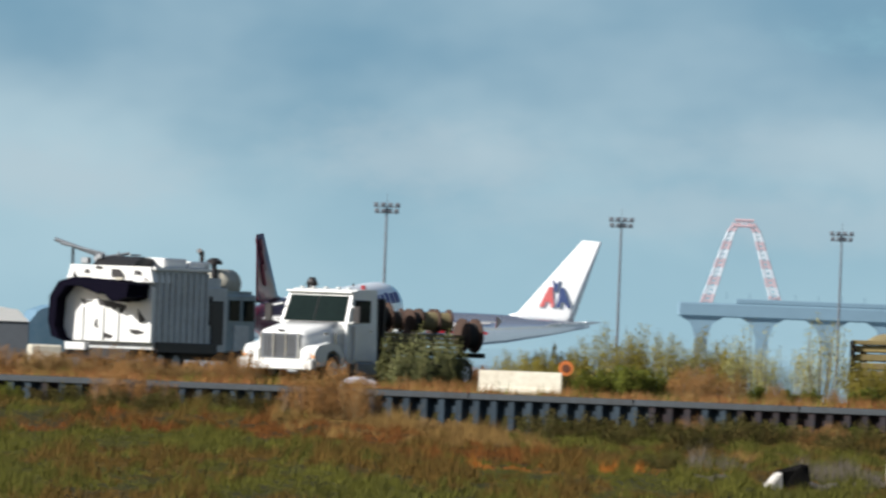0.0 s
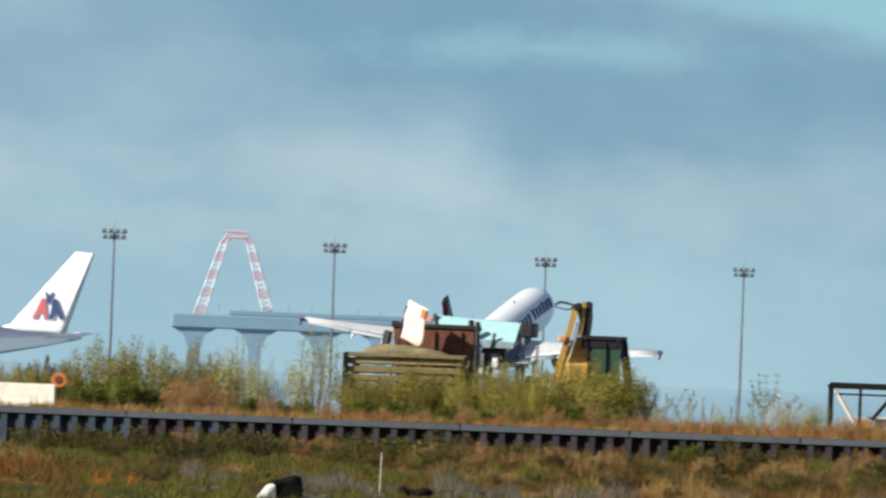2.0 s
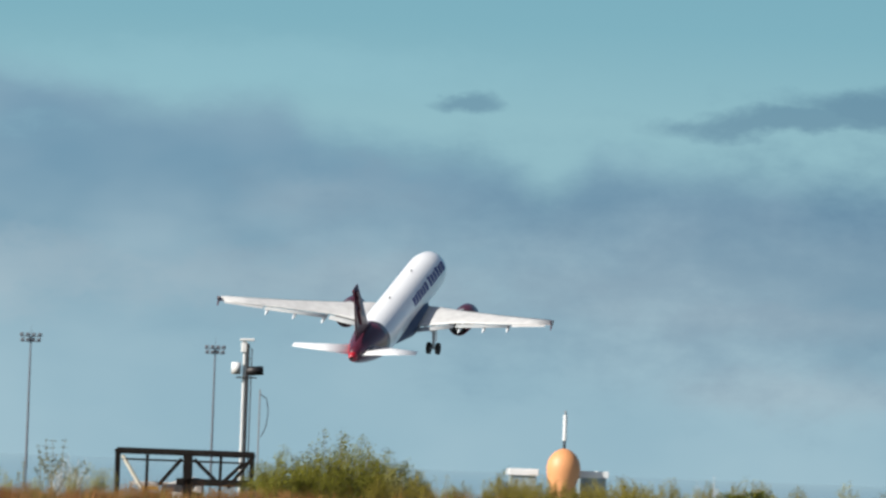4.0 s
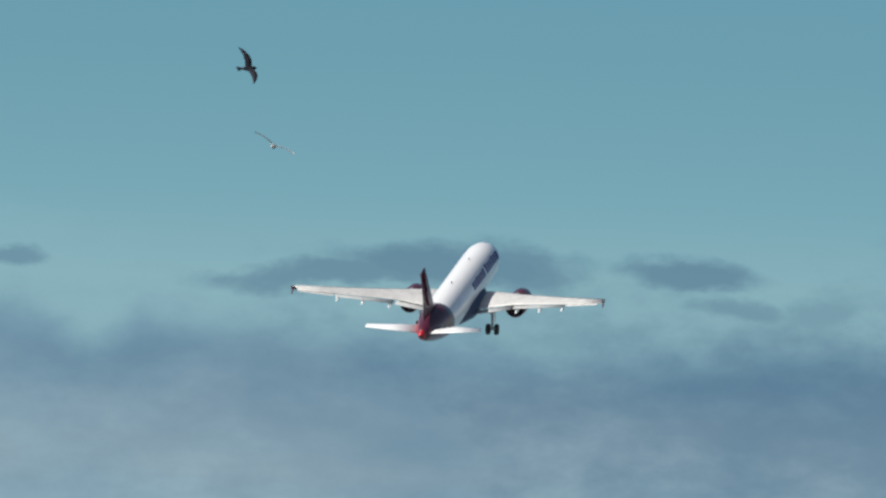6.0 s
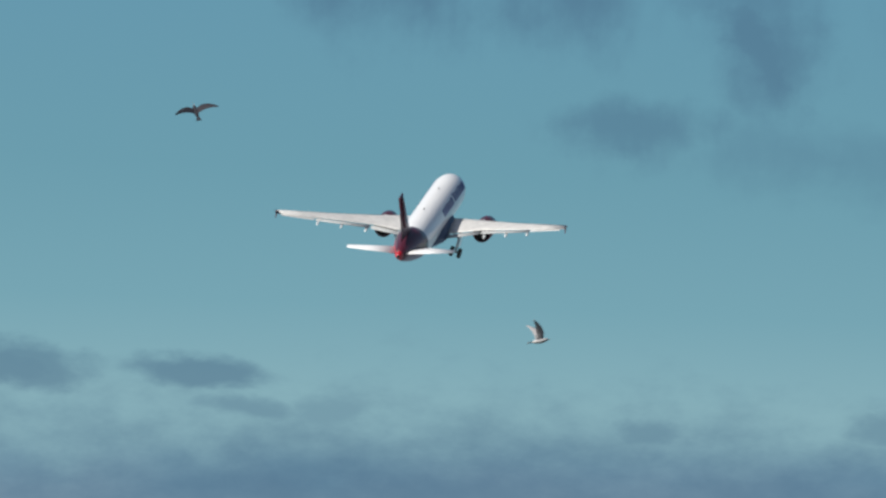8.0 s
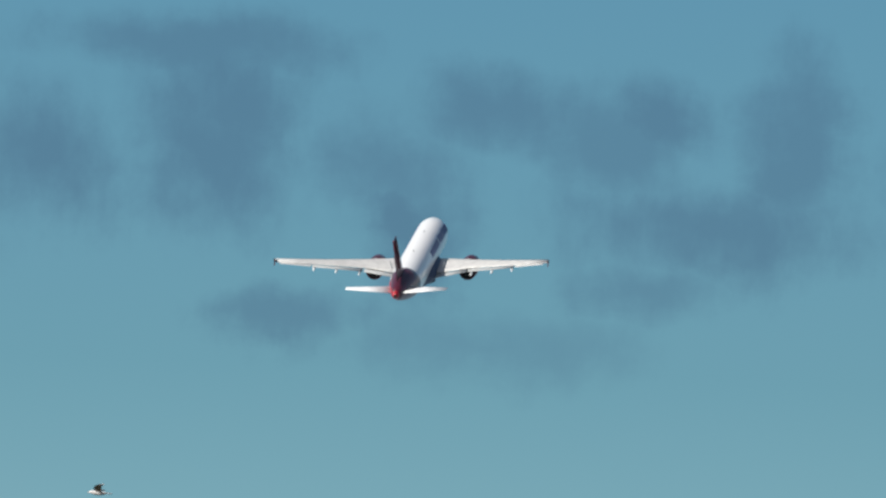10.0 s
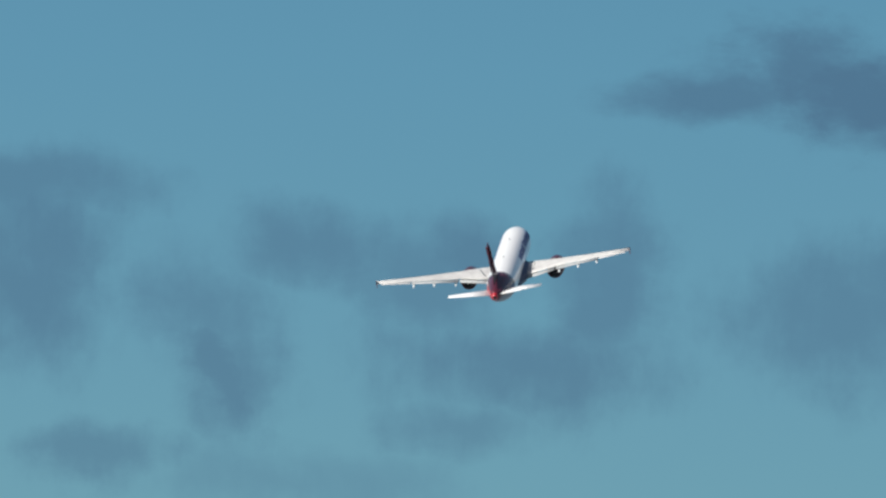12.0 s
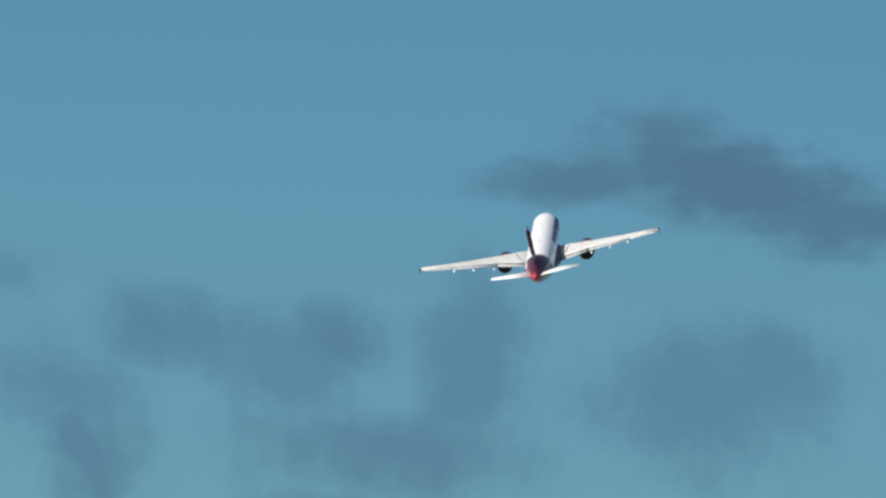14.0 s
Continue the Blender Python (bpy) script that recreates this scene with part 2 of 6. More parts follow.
def tube(bm, p, q, r0, r1=None, n=8, caps=True):
    """A round bar from p to q."""
    p, q = Vector(p), Vector(q)
    r1 = r0 if r1 is None else r1
    way = (q - p).normalized()
    side = way.orthogonal().normalized()
    up = way.cross(side)
    rings = []
    for c, r in ((p, r0), (q, r1)):
        rings.append([bm.verts.new(c + (side * math.cos(a) + up * math.sin(a)) * r) for a in (2 * math.pi * i / n for i in range(n))])
    for i in range(n):
        bm.faces.new((rings[0][i], rings[0][(i + 1) % n], rings[1][(i + 1) % n], rings[1][i]))
    if caps:
        bm.faces.new(rings[0][::-1])
        bm.faces.new(rings[1])


def loft(bm, rings, close=True):
    """A skin through rings of equal length, capped at both ends."""
    vs = [[bm.verts.new(p) for p in ring] for ring in rings]
    n = len(vs[0])
    for a, b in zip(vs, vs[1:]):
        for i in range(n):
            bm.faces.new((a[i], a[(i + 1) % n], b[(i + 1) % n], b[i]))
    if close:
        bm.faces.new(vs[0][::-1])
        bm.faces.new(vs[-1])


def prism(bm, outline, axis, lo, hi):
    """A flat outline pushed along an axis (0, 1, 2) from lo to hi."""
    def at(p, d):
        q = list(p)
        q.insert(axis, d)
        return q
    loft(bm, [[at(p, lo) for p in outline], [at(p, hi) for p in outline]])


def mesh_of(name, verts, faces, mat, parent=None, label="", smooth=False):
    me = bpy.data.meshes.new(name)
    me.from_pydata(verts, [], faces)
    me.materials.append(MAT[mat])
    if smooth:
        me.polygons.foreach_set("use_smooth", [True] * len(me.polygons))
    ob = new(name, me)
    ob.parent = parent
    if label:
        ob["label"] = label
    return ob


# ---- sky backdrop ----
def sky_backdrop():
    """A far curved sheet of cloudy sky; its map is in thousandths of 27.8 mrad turns: across and up."""
    K = 36.0
    verts, faces, uv = [], [], []
    na, ne = 96, 48
    for j in range(ne + 1):
        for i in range(na + 1):
            a, e = radians(-14 + 36 * i / na), radians(-0.9 + 13 * j / ne)
            verts.append((4800 * math.sin(a) * math.cos(e), 4800 * math.cos(a) * math.cos(e), EYE.z + 4800 * math.sin(e)))
            uv.append((a * K, e * K))
    for j in range(ne):
        for i in range(na):
            k = j * (na + 1) + i
            faces.append((k, k + 1, k + na + 2, k + na + 1))
    me = bpy.data.meshes.new("backdrop")
    me.from_pydata(verts, [], faces)
    layer = me.uv_layers.new(name="turns")
    for loop in me.loops:
        layer.data[loop.index].uv = uv[loop.vertex_index]
    me.polygons.foreach_set("use_smooth", [True] * len(me.polygons))
    m = bpy.data.materials.new("cloudy_sky")
    m.use_nodes = True
    nt = m.node_tree
    nt.nodes.clear()
    N, L = nt.nodes.new, nt.links.new

    def val(x, sock):
        if isinstance(x, (int, float)):
            sock.default_value = x
        else:
            L(x, sock)

    def op(kind, a, b=0.0, c=None):
        n = N("ShaderNodeMath")
        n.operation = kind
        val(a, n.inputs[0])
        val(b, n.inputs[1])
        if c is not None:
            val(c, n.inputs[2])
        return n.outputs[0]

    def step(x, lo, hi, a=0.0, b=1.0):
        n = N("ShaderNodeMapRange")
        n.interpolation_type = "SMOOTHSTEP"
        val(x, n.inputs[0])
        for k, v in zip(range(1, 5), (lo, hi, a, b)):
            n.inputs[k].default_value = v
        return n.outputs[0]

    def noise_at(vec, scale, detail=5, rough=0.55):
        n = N("ShaderNodeTexNoise")
        n.inputs["Scale"].default_value, n.inputs["Detail"].default_value, n.inputs["Roughness"].default_value = scale, detail, rough
        L(vec, n.inputs["Vector"])
        return n

    def blend(f, a, b):
        n = N("ShaderNodeMix")
        n.data_type = "RGBA"
        val(f, n.inputs["Factor"])
        for x, s in ((a, n.inputs["A"]), (b, n.inputs["B"])):
            if isinstance(x, tuple):
                s.default_value = (*x, 1)
            else:
                L(x, s)
        return n.outputs["Result"]

    tc = N("ShaderNodeUVMap")
    tc.uv_map = "turns"
    stretch = N("ShaderNodeVectorMath")
    stretch.operation = "MULTIPLY"
    stretch.inputs[1].default_value = (1.0, 1.7, 1.0)
    L(tc.outputs[0], stretch.inputs[0])
    warp = noise_at(stretch.outputs[0], 2.6, 6, 0.6)
    warp_fine = noise_at(stretch.outputs[0], 8.0, 5, 0.6)
    sep = N("ShaderNodeSeparateXYZ")
    L(tc.outputs[0], sep.inputs[0])
    wsep = N("ShaderNodeSeparateColor")
    L(warp.outputs["Color"], wsep.inputs[0])
    fsep = N("ShaderNodeSeparateColor")
    L(warp_fine.outputs["Color"], fsep.inputs[0])
    u0, v0 = sep.outputs[0], sep.outputs[1]
    u = op("ADD", u0, op("ADD", op("MULTIPLY", op("SUBTRACT", wsep.outputs[0], 0.5), 0.20), op("MULTIPLY", op("SUBTRACT", fsep.outputs[0], 0.5), 0.09)))
    v = op("ADD", v0, op("ADD", op("MULTIPLY", op("SUBTRACT", wsep.outputs[1], 0.5), 0.09), op("MULTIPLY", op("SUBTRACT", fsep.outputs[1], 0.5), 0.055)))

    wisps = noise_at(stretch.outputs[0], 7.0, 8, 0.62)
    ragged = op("MULTIPLY", op("SUBTRACT", wisps.outputs[0], 0.52), 1.9)

    lift = N("ShaderNodeVectorMath")
    lift.operation = "MULTIPLY"
    lift.inputs[1].default_value = (1.75, 1.0, 1.0)
    L(tc.outputs[0], lift.inputs[0])
    tufts = noise_at(lift.outputs[0], 3.0, 9, 0.62)
    torn = op("MULTIPLY", op("SUBTRACT", tufts.outputs[0], 0.5), 2.6)

    def cloud(cu, cv, ru, rv, soft=0.6, tilt=0.0):
        du, dv = op("SUBTRACT", u, cu), op("SUBTRACT", v, cv)
        if tilt:
            c, s = math.cos(tilt), math.sin(tilt)
            du, dv = op("ADD", op("MULTIPLY", du, c), op("MULTIPLY", dv, s)), op("SUBTRACT", op("MULTIPLY", dv, c), op("MULTIPLY", du, s))
        d = op("SQRT", op("ADD", op("POWER", op("DIVIDE", du, ru), 2.0), op("POWER", op("DIVIDE", dv, rv), 2.0)))
        d = op("ADD", d, torn if 1.0 < cv < 1.68 else ragged if soft > 0.75 else op("MULTIPLY", ragged, 0.6))
        return step(d, 1.0 + soft * 0.5, 1.0 - soft, 0.0, 1.0)

    def pile(blobs):
        total = None
        for weight, *b in blobs:
            one = op("MULTIPLY", cloud(*b), weight)
            total = one if total is None else op("MAXIMUM", total, one)
        return total

    # clear sky: pale teal low down, deeper blue higher up
    ramp = N("ShaderNodeValToRGB")
    L(op("DIVIDE", v0, 2.4), ramp.inputs[0])
    stops = SKY_STOPS
    while len(ramp.color_ramp.elements) < len(stops):
        ramp.color_ramp.elements.new(0.5)
    for el, (p, colour) in zip(ramp.color_ramp.elements, stops):
        el.position, el.color = p, (*lin(*colour), 1)
    out = ramp.outputs[0]
    # the low bank of cloud, with its uneven upper edge
    edge = N("ShaderNodeValToRGB")
    L(op("DIVIDE", op("ADD", u0, 1.0), 7.0), edge.inputs[0])
    while len(edge.color_ramp.elements) < len(BANK_EDGE):
        edge.color_ramp.elements.new(0.5)
    for el, (p, h) in zip(edge.color_ramp.elements, BANK_EDGE):
        el.position, el.color = (p + 1.0) / 7.0, (h, h, h, 1)
    bank = step(op("SUBTRACT", v, edge.outputs[0]), 0.05, -0.06, 0.0, 1.0)
    body = noise_at(stretch.outputs[0], 1.3, 4, 0.5)
    bank_colour = blend(step(body.outputs[0], 0.35, 0.68), lin(*BANK_DARK), lin(*BANK_LIGHT))
    low = step(v0, 0.05, 0.50, 1.0, 0.0)
    bank_colour = blend(op("MULTIPLY", low, 0.75), bank_colour, lin(*BANK_LOW))
    high = op("MULTIPLY", step(v0, 0.28, 0.52), step(u0, 0.9, 1.7, 0.62, 1.0))
    bank_colour = blend(op("MULTIPLY", high, 0.72), bank_colour, lin(*BANK_HIGH))
    out = blend(bank, out, bank_colour)
    out = blend(op("MULTIPLY", pile(PALE_CLOUDS), 1.0), out, lin(*PALE))
    out = blend(op("MULTIPLY", pile(TEAL_GAPS), 1.0), out, lin(*TEAL))
    out = blend(pile(DARK_CLOUDS), out, lin(*DARK))
    em = N("ShaderNodeEmission")
    L(out, em.inputs[0])
    em.inputs[1].default_value = 0.735
    o = N("ShaderNodeOutputMaterial")
    L(em.outputs[0], o.inputs[0])
    me.materials.append(m)
    ob = new("backdrop", me)
    return tagged(ob, "far blue sky with soft grey-blue clouds", "sky", kind="structure")


SKY_STOPS = [(0.0, (150, 182, 196)), (0.25, (146, 189, 200)), (0.32, (128, 178, 193)), (0.42, (116, 169, 187)), (0.55, (110, 164, 187)), (0.75, (102, 158, 186)), (1.0, (92, 146, 178))]
BANK_EDGE = [(-1.0, 0.9), (0.9, 0.9), (1.2, 0.72), (1.36, 0.667), (1.66, 0.615), (1.86, 0.612), (1.92, 0.569), (2.26, 0.522), (2.324, 0.474), (2.42, 0.538),
             (2.66, 0.507), (2.93, 0.488), (3.15, 0.466), (3.34, 0.493), (4.04, 0.51), (4.54, 0.53), (6.0, 0.53)]
BANK_DARK, BANK_LIGHT, BANK_LOW = (124, 160, 180), (176, 199, 209), (156, 190, 204)
BANK_HIGH = (104, 146, 172)
PALE, TEAL, DARK = (176, 192, 201), (150, 196, 208), (82, 118, 148)
# weight, across, up, half-width, half-height, softness, tilt
PALE_CLOUDS = [(0.5, -0.67, 0.254, 0.22, 0.06, 0.9), (0.45, -0.03, 0.309, 0.26, 0.07, 0.9), (0.22, 1.957, 0.463, 0.16, 0.045, 0.9), (0.2, 2.014, 0.472, 0.17, 0.05, 0.9),
               (0.4, 2.822, 0.135, 0.26, 0.05, 0.9), (0.4, 1.30, 0.299, 0.42, 0.07, 0.9), (0.3, 0.62, 0.345, 0.3, 0.06, 0.9), (0.4, 1.85, 0.30, 0.5, 0.06, 0.9), (0.35, 0.55, 0.22, 0.5, 0.05, 0.9), (0.3, 2.75, 0.27, 0.35, 0.03, 0.9)]
TEAL_GAPS = [(0.5, 1.05, 0.557, 0.32, 0.04, 0.9), (0.35, 1.75, 0.67, 0.5, 0.05, 0.9)]
DARK_CLOUDS = [
    (0.4, 2.9, 0.34, 0.9, 0.2, 1.0), (0.6, 3.9, 0.36, 1.5, 0.22, 1.0), (0.6, 2.97, 0.638, 0.24, 0.045, 0.5), (0.55, 2.80, 0.618, 0.27, 0.030, 0.5, 0.08), (0.55, 3.07, 0.64, 0.13, 0.05, 0.5), (0.6, 3.39, 0.642, 0.13, 0.03, 0.6), (0.45, 3.47, 0.58, 0.1, 0.025, 0.7),
    (0.35, 3.6, 0.58, 0.07, 0.04, 0.8), (0.5, 4.16, 0.559, 0.08, 0.03, 0.8), (0.45, 4.585, 0.585, 0.1, 0.03, 0.8), (0.5, 2.168, 0.627, 0.075, 0.016, 0.6), (0.5, 4.14, 1.09, 0.169, 0.058, 0.8),
    (0.55, 4.386, 1.228, 0.117, 0.104, 0.9), (0.55, 3.93, 1.567, 0.286, 0.052, 0.9), (0.62, 3.99, 1.394, 0.169, 0.182, 0.9), (0.62, 3.7, 1.37, 0.182, 0.143, 0.9), (0.55, 4.515, 1.475, 0.169, 0.078, 0.9),
    (0.495, 4.33, 1.347, 0.143, 0.13, 0.9), (0.605, 4.795, 1.475, 0.13, 0.091, 0.9), (0.55, 5.037, 1.425, 0.104, 0.143, 0.9), (0.605, 4.893, 1.27, 0.312, 0.091, 0.9), (0.44, 4.777, 1.165, 0.156, 0.052, 0.9),
    (0.62, 4.35, 1.24, 0.169, 0.058, 0.8, -0.8), (0.7, 5.23, 1.77, 0.19, 0.05, 0.7), (0.75, 5.367, 1.82, 0.12, 0.09, 0.8), (0.85, 5.49, 1.775, 0.3, 0.07, 0.8, -0.12), (0.75, 5.70, 1.71, 0.24, 0.07, 0.8),
    (0.55, 5.034, 1.38, 0.117, 0.104, 0.9), (0.55, 5.45, 1.37, 0.208, 0.143, 0.9), (0.495, 4.743, 1.42, 0.117, 0.13, 0.9), (0.44, 4.983, 1.454, 0.091, 0.091, 0.9), (0.495, 5.534, 1.435, 0.156, 0.091, 0.9),
    (0.3, 4.5, 1.05, 0.26, 0.065, 0.9)]
sky_backdrop()

PAD = 1.30   # height of the yard behind the wall


def wall_y(x):
    return 640.0 - 0.6 * x


# ---- ground ----
def swell(x, y, sx, sy, seed):
    """A smooth random field, about -1 to 1, with its own grain across and along the view."""
    r = np.random.default_rng(seed)
    out = np.zeros_like(x)
    for _ in range(9):
        out += np.sin(r.normal(0, sx) * x + r.normal(0, sy) * y + r.uniform(0, 6.28))
    return out / 3.0


def meadow_z(x, y):
    """Height of the meadow: gentle swells, and a low bank along the foot of the wall that dips in the middle."""
    x, y = np.asarray(x, float), np.asarray(y, float)
    w = 640.0 - 0.6 * np.clip(x, -60, 110) - y
    bank = np.interp(x, [-40, -7, -3, 0, 5, 9, 16, 24, 70], [0.42, 0.42, 0.25, 0.05, 0.0, 0.05, 0.16, 0.30, 0.32])
    near = np.interp(w, [0, 4, 12, 45], [0.8, 1.0, 0.9, 0.0])
    return 0.06 * swell(x, y, 0.45, 0.05, 77) * np.clip((262 - w) / 60, 0, 1) + bank * near


def ground():
    xs = [-2500, -900, -300, -120] + [-60 + 2 * i for i in range(86)] + [140, 300, 900, 2600]
    offs = [-700, -560, -420] + [-300 + 6 * i for i in range(48)] + [-13, -9, -6, -4, -2, -0.3]
    back = [0.3, 4, 12, 30, 48, 62, 68, 120, 240, 330, 380, 450, 700, 1200, 2200, 4300]
    verts, faces = [], []
    for o in offs + back:
        for x in xs:
            y = wall_y(max(-60.0, min(110.0, x))) + o
            if o < 0:
                z = float(meadow_z(x, y))
            elif o <= 62:
                z = PAD + 0.05 * noise.noise((x * 0.2, y * 0.1, 3.0))
            else:
                z = 0.0
            verts.append((x, y, z))
    w = len(xs)
    for j in range(len(offs + back) - 1):
        for i in range(w - 1):
            k = j * w + i
            faces.append((k, k + 1, k + w + 1, k + w))
    ob = mesh_of("ground", verts, faces, "meadow_soil", smooth=True)
    tagged(ob, "flat salt meadow and yard with brown and green soil", "ground", kind="structure")


def apron():
    bm = bmesh.new()
    box(bm, 100, 2860, 0.0, 3600, 3840, 0.04)
    tagged(part("apron", bm, "apron"), "airfield pavement painted sky-pale for the mirage", "pavement", kind="structure")


ground()
apron()


# ---- airliner ----
def ring(y, zc, rx, rz, n=32):
    return [(rx * math.cos(2 * math.pi * i / n), y, zc + rz * math.sin(2 * math.pi * i / n)) for i in range(n)]


def aerofoil(le, te, thick, n=9):
    """A closed wing section from its leading to its trailing edge point; thickness upwards."""
    le, te = Vector(le), Vector(te)
    up = Vector((0, 0, 1))
    top, low = [], []
    for i in range(n):
        s = i / (n - 1)
        h = thick * (1.4 * math.sqrt(s) * (1 - s) + 0.02)
        p = le.lerp(te, s)
        top.append(p + up * h * 1.15)
        low.append(p - up * h * 0.75)
    return [tuple(p) for p in top + low[::-1][1:-1]]


def fin_section(le, te, thick, n=9):
    le, te = Vector(le), Vector(te)
    a, b = [], []
    for i in range(n):
        s = i / (n - 1)
        h = thick * (1.4 * math.sqrt(s) * (1 - s) + 0.02)
        p = le.lerp(te, s)
        a.append((p.x + h, p.y, p.z))
        b.append((p.x - h, p.y, p.z))
    return a + b[::-1][1:-1]


def airliner():
    jet = thing("airliner", "white twin-jet airliner with maroon fin and red tail, climbing away", "airplane", Matrix.Identity(4))
    # fuselage
    sections = [(17.05, -0.55, 0.05, 0.05), (16.7, -0.5, 0.55, 0.55), (16.0, -0.38, 1.0, 1.0), (15.0, -0.2, 1.42, 1.48), (13.8, -0.05, 1.75, 1.85), (12.4, 0.0, 1.93, 2.03),
                (10.5, 0.0, 1.975, 2.07), (4.0, 0.0, 1.975, 2.07), (-4.0, 0.0, 1.975, 2.07), (-9.0, 0.02, 1.97, 2.05), (-11.5, 0.12, 1.88, 1.93), (-13.5, 0.27, 1.70, 1.73)]
    tail = [(-13.5, 0.27, 1.70, 1.73), (-15.2, 0.42, 1.46, 1.50), (-17.0, 0.58, 1.13, 1.20), (-18.6, 0.72, 0.78, 0.86), (-19.8, 0.82, 0.46, 0.52), (-20.5, 0.86, 0.24, 0.28)]
    bm = bmesh.new()
    loft(bm, [ring(*s) for s in sections])
    part("fuselage", bm, "aircraft_white", jet, "glossy white fuselage", True)
    bm = bmesh.new()
    loft(bm, [ring(y, z, rx * 1.002, rz * 1.002) for y, z, rx, rz in tail])
    part("tail_cone", bm, "red_paint", jet, "red tail cone", True)
    # maroon reaches far down the right, where it holds the shade of the tail
    bm = bmesh.new()
    rows = []
    for y, z, rx, rz in [(-11.6, 0.125, 1.875, 1.925), (-12.6, 0.2, 1.79, 1.83)] + tail[:-1]:
        arc = [(1.012 * rx * math.cos(a), y, z + 1.012 * rz * math.sin(a)) for a in (radians(-85 + 232 * i / 20) for i in range(21))]
        rows.append(arc + [(x * 0.97, q, z + (w - z) * 0.97) for x, q, w in arc[::-1]])
    loft(bm, rows)
    part("tail_shade_band", bm, "maroon_paint", jet, "maroon tail band with painted shade down the right side", True)
    bm = bmesh.new()
    tube(bm, (0, -20.45, 0.86), (0, -20.75, 0.87), 0.19, 0.17, 12)
    part("exhaust_pipe", bm, "dark_metal", jet)
    # belly fairing, its shaded side put into a dark blue-grey colour
    bm = bmesh.new()
    loft(bm, [ring(7.5, -1.3, 0.5, 0.4, 20), ring(5.5, -1.3, 1.9, 1.0, 20), ring(3.0, -1.25, 2.55, 1.3, 20), (ring(-2.6, -1.25, 2.55, 1.3, 20)), ring(-5.0, -1.35, 1.8, 0.95, 20), ring(-7.0, -1.3, 0.4, 0.35, 20)])
    part("belly_fairing", bm, "fairing_shade", jet, "belly fairing in dark blue-grey painted shade", True)
    # wings
    for s, side in ((-1, "left"), (1, "right")):
        def sec(x, le, te, z, th):
            return aerofoil((s * x, le, z), (s * x, te, z), th)
        bm = bmesh.new()
        loft(bm, [sec(1.6, 5.4, -2.3, -1.25, 0.55), sec(3.9, 3.9, -2.4, -0.85, 0.42), sec(6.4, 1.75, -2.5, -0.40, 0.30), sec(10.5, -0.95, -3.95, 0.26, 0.20), sec(14.0, -3.05, -5.25, 0.84, 0.13), sec(16.85, -4.55, -6.2, 1.30, 0.08)])
        part("wing", bm, "wing_skin", jet, "swept white wing", True)
        # flaps lowered for departure
        bm = bmesh.new()
        loft(bm, [aerofoil((s * 2.2, -2.25, -1.28), (s * 2.2, -3.25, -1.45), 0.10), aerofoil((s * 6.3, -2.45, -0.50), (s * 6.3, -3.3, -0.68), 0.08)])
        part("flap", bm, "aircraft_grey", jet, "grey extended flap", True)
        bm = bmesh.new()
        loft(bm, [aerofoil((s * 6.5, -2.5, -0.46), (s * 6.5, -3.3, -0.62), 0.08), aerofoil((s * 12.4, -4.6, 0.52), (s * 12.4, -5.2, 0.42), 0.06)])
        part("flap", bm, "aircraft_grey", jet, "grey extended flap", True)
        bm = bmesh.new()
        loft(bm, [aerofoil((s * 12.6, -4.55, 0.53), (s * 12.6, -5.15, 0.48), 0.05), aerofoil((s * 16.2, -5.75, 1.16), (s * 16.2, -6.3, 1.13), 0.04)])
        part("aileron", bm, "wing_skin", jet)
        # slat line
        bm = bmesh.new()
        loft(bm, [aerofoil((s * 3.0, 4.9, -1.25), (s * 3.0, 4.3, -0.95), 0.10), aerofoil((s * 6.4, 2.25, -0.60), (s * 6.4, 1.75, -0.36), 0.08), aerofoil((s * 10.5, -0.45, 0.10), (s * 10.5, -0.95, 0.30), 0.06), aerofoil((s * 16.4, -3.95, 1.14), (s * 16.4, -4.35, 1.24), 0.04)])
        part("slat", bm, "aircraft_grey", jet, "", True)
        # tip fence
        bm = bmesh.new()
        prism(bm, [(-5.0, 1.32), (-6.0, 1.72), (-6.45, 1.75), (-6.2, 1.3), (-6.45, 0.85), (-6.0, 0.9)], 0, s * 16.85 - 0.04, s * 16.85 + 0.04)
        part("wingtip_fence", bm, "maroon_paint", jet, "small dark arrow-shaped wingtip fence")
        # flap track fairings
        for x, y, z in ((6.9, -3.1, -0.85), (9.6, -4.1, -0.32), (12.2, -4.9, 0.15)):
            bm = bmesh.new()
            loft(bm, [[(s * x + r * math.cos(a), y + dy, z + dz + 1.3 * r * math.sin(a)) for a in (2 * math.pi * i / 10 for i in range(10))]
                      for dy, dz, r in ((2.2, 0.2, 0.04), (1.2, 0.10, 0.13), (0.0, -0.04, 0.15), (-0.7, -0.12, 0.03))])
            part("flap_fairing", bm, "aircraft_white", jet, "", True)
        # engine
        ex, ez = s * 5.75, -1.95
        def eng(y, r, dz=0.0):
            return [(ex + r * math.cos(2 * math.pi * i / 24), y, ez + dz + r * math.sin(2 * math.pi * i / 24)) for i in range(24)]
        bm = bmesh.new()
        loft(bm, [eng(4.4, 0.86), eng(5.9, 0.84), eng(6.2, 0.95), eng(6.05, 1.06), eng(4.9, 1.17), eng(3.2, 1.15), eng(1.7, 1.02), eng(1.65, 0.90), eng(2.4, 0.86)])
        nacelle = part("engine", bm, "maroon_paint", jet, "maroon engine cowling", True)
        bm = bmesh.new()
        loft(bm, [eng(2.3, 0.72), eng(1.4, 0.66), eng(0.6, 0.50), eng(0.55, 0.44), eng(1.2, 0.42)])
        part("core_nozzle", bm, "dark_metal", nacelle, "", True)
        bm = bmesh.new()
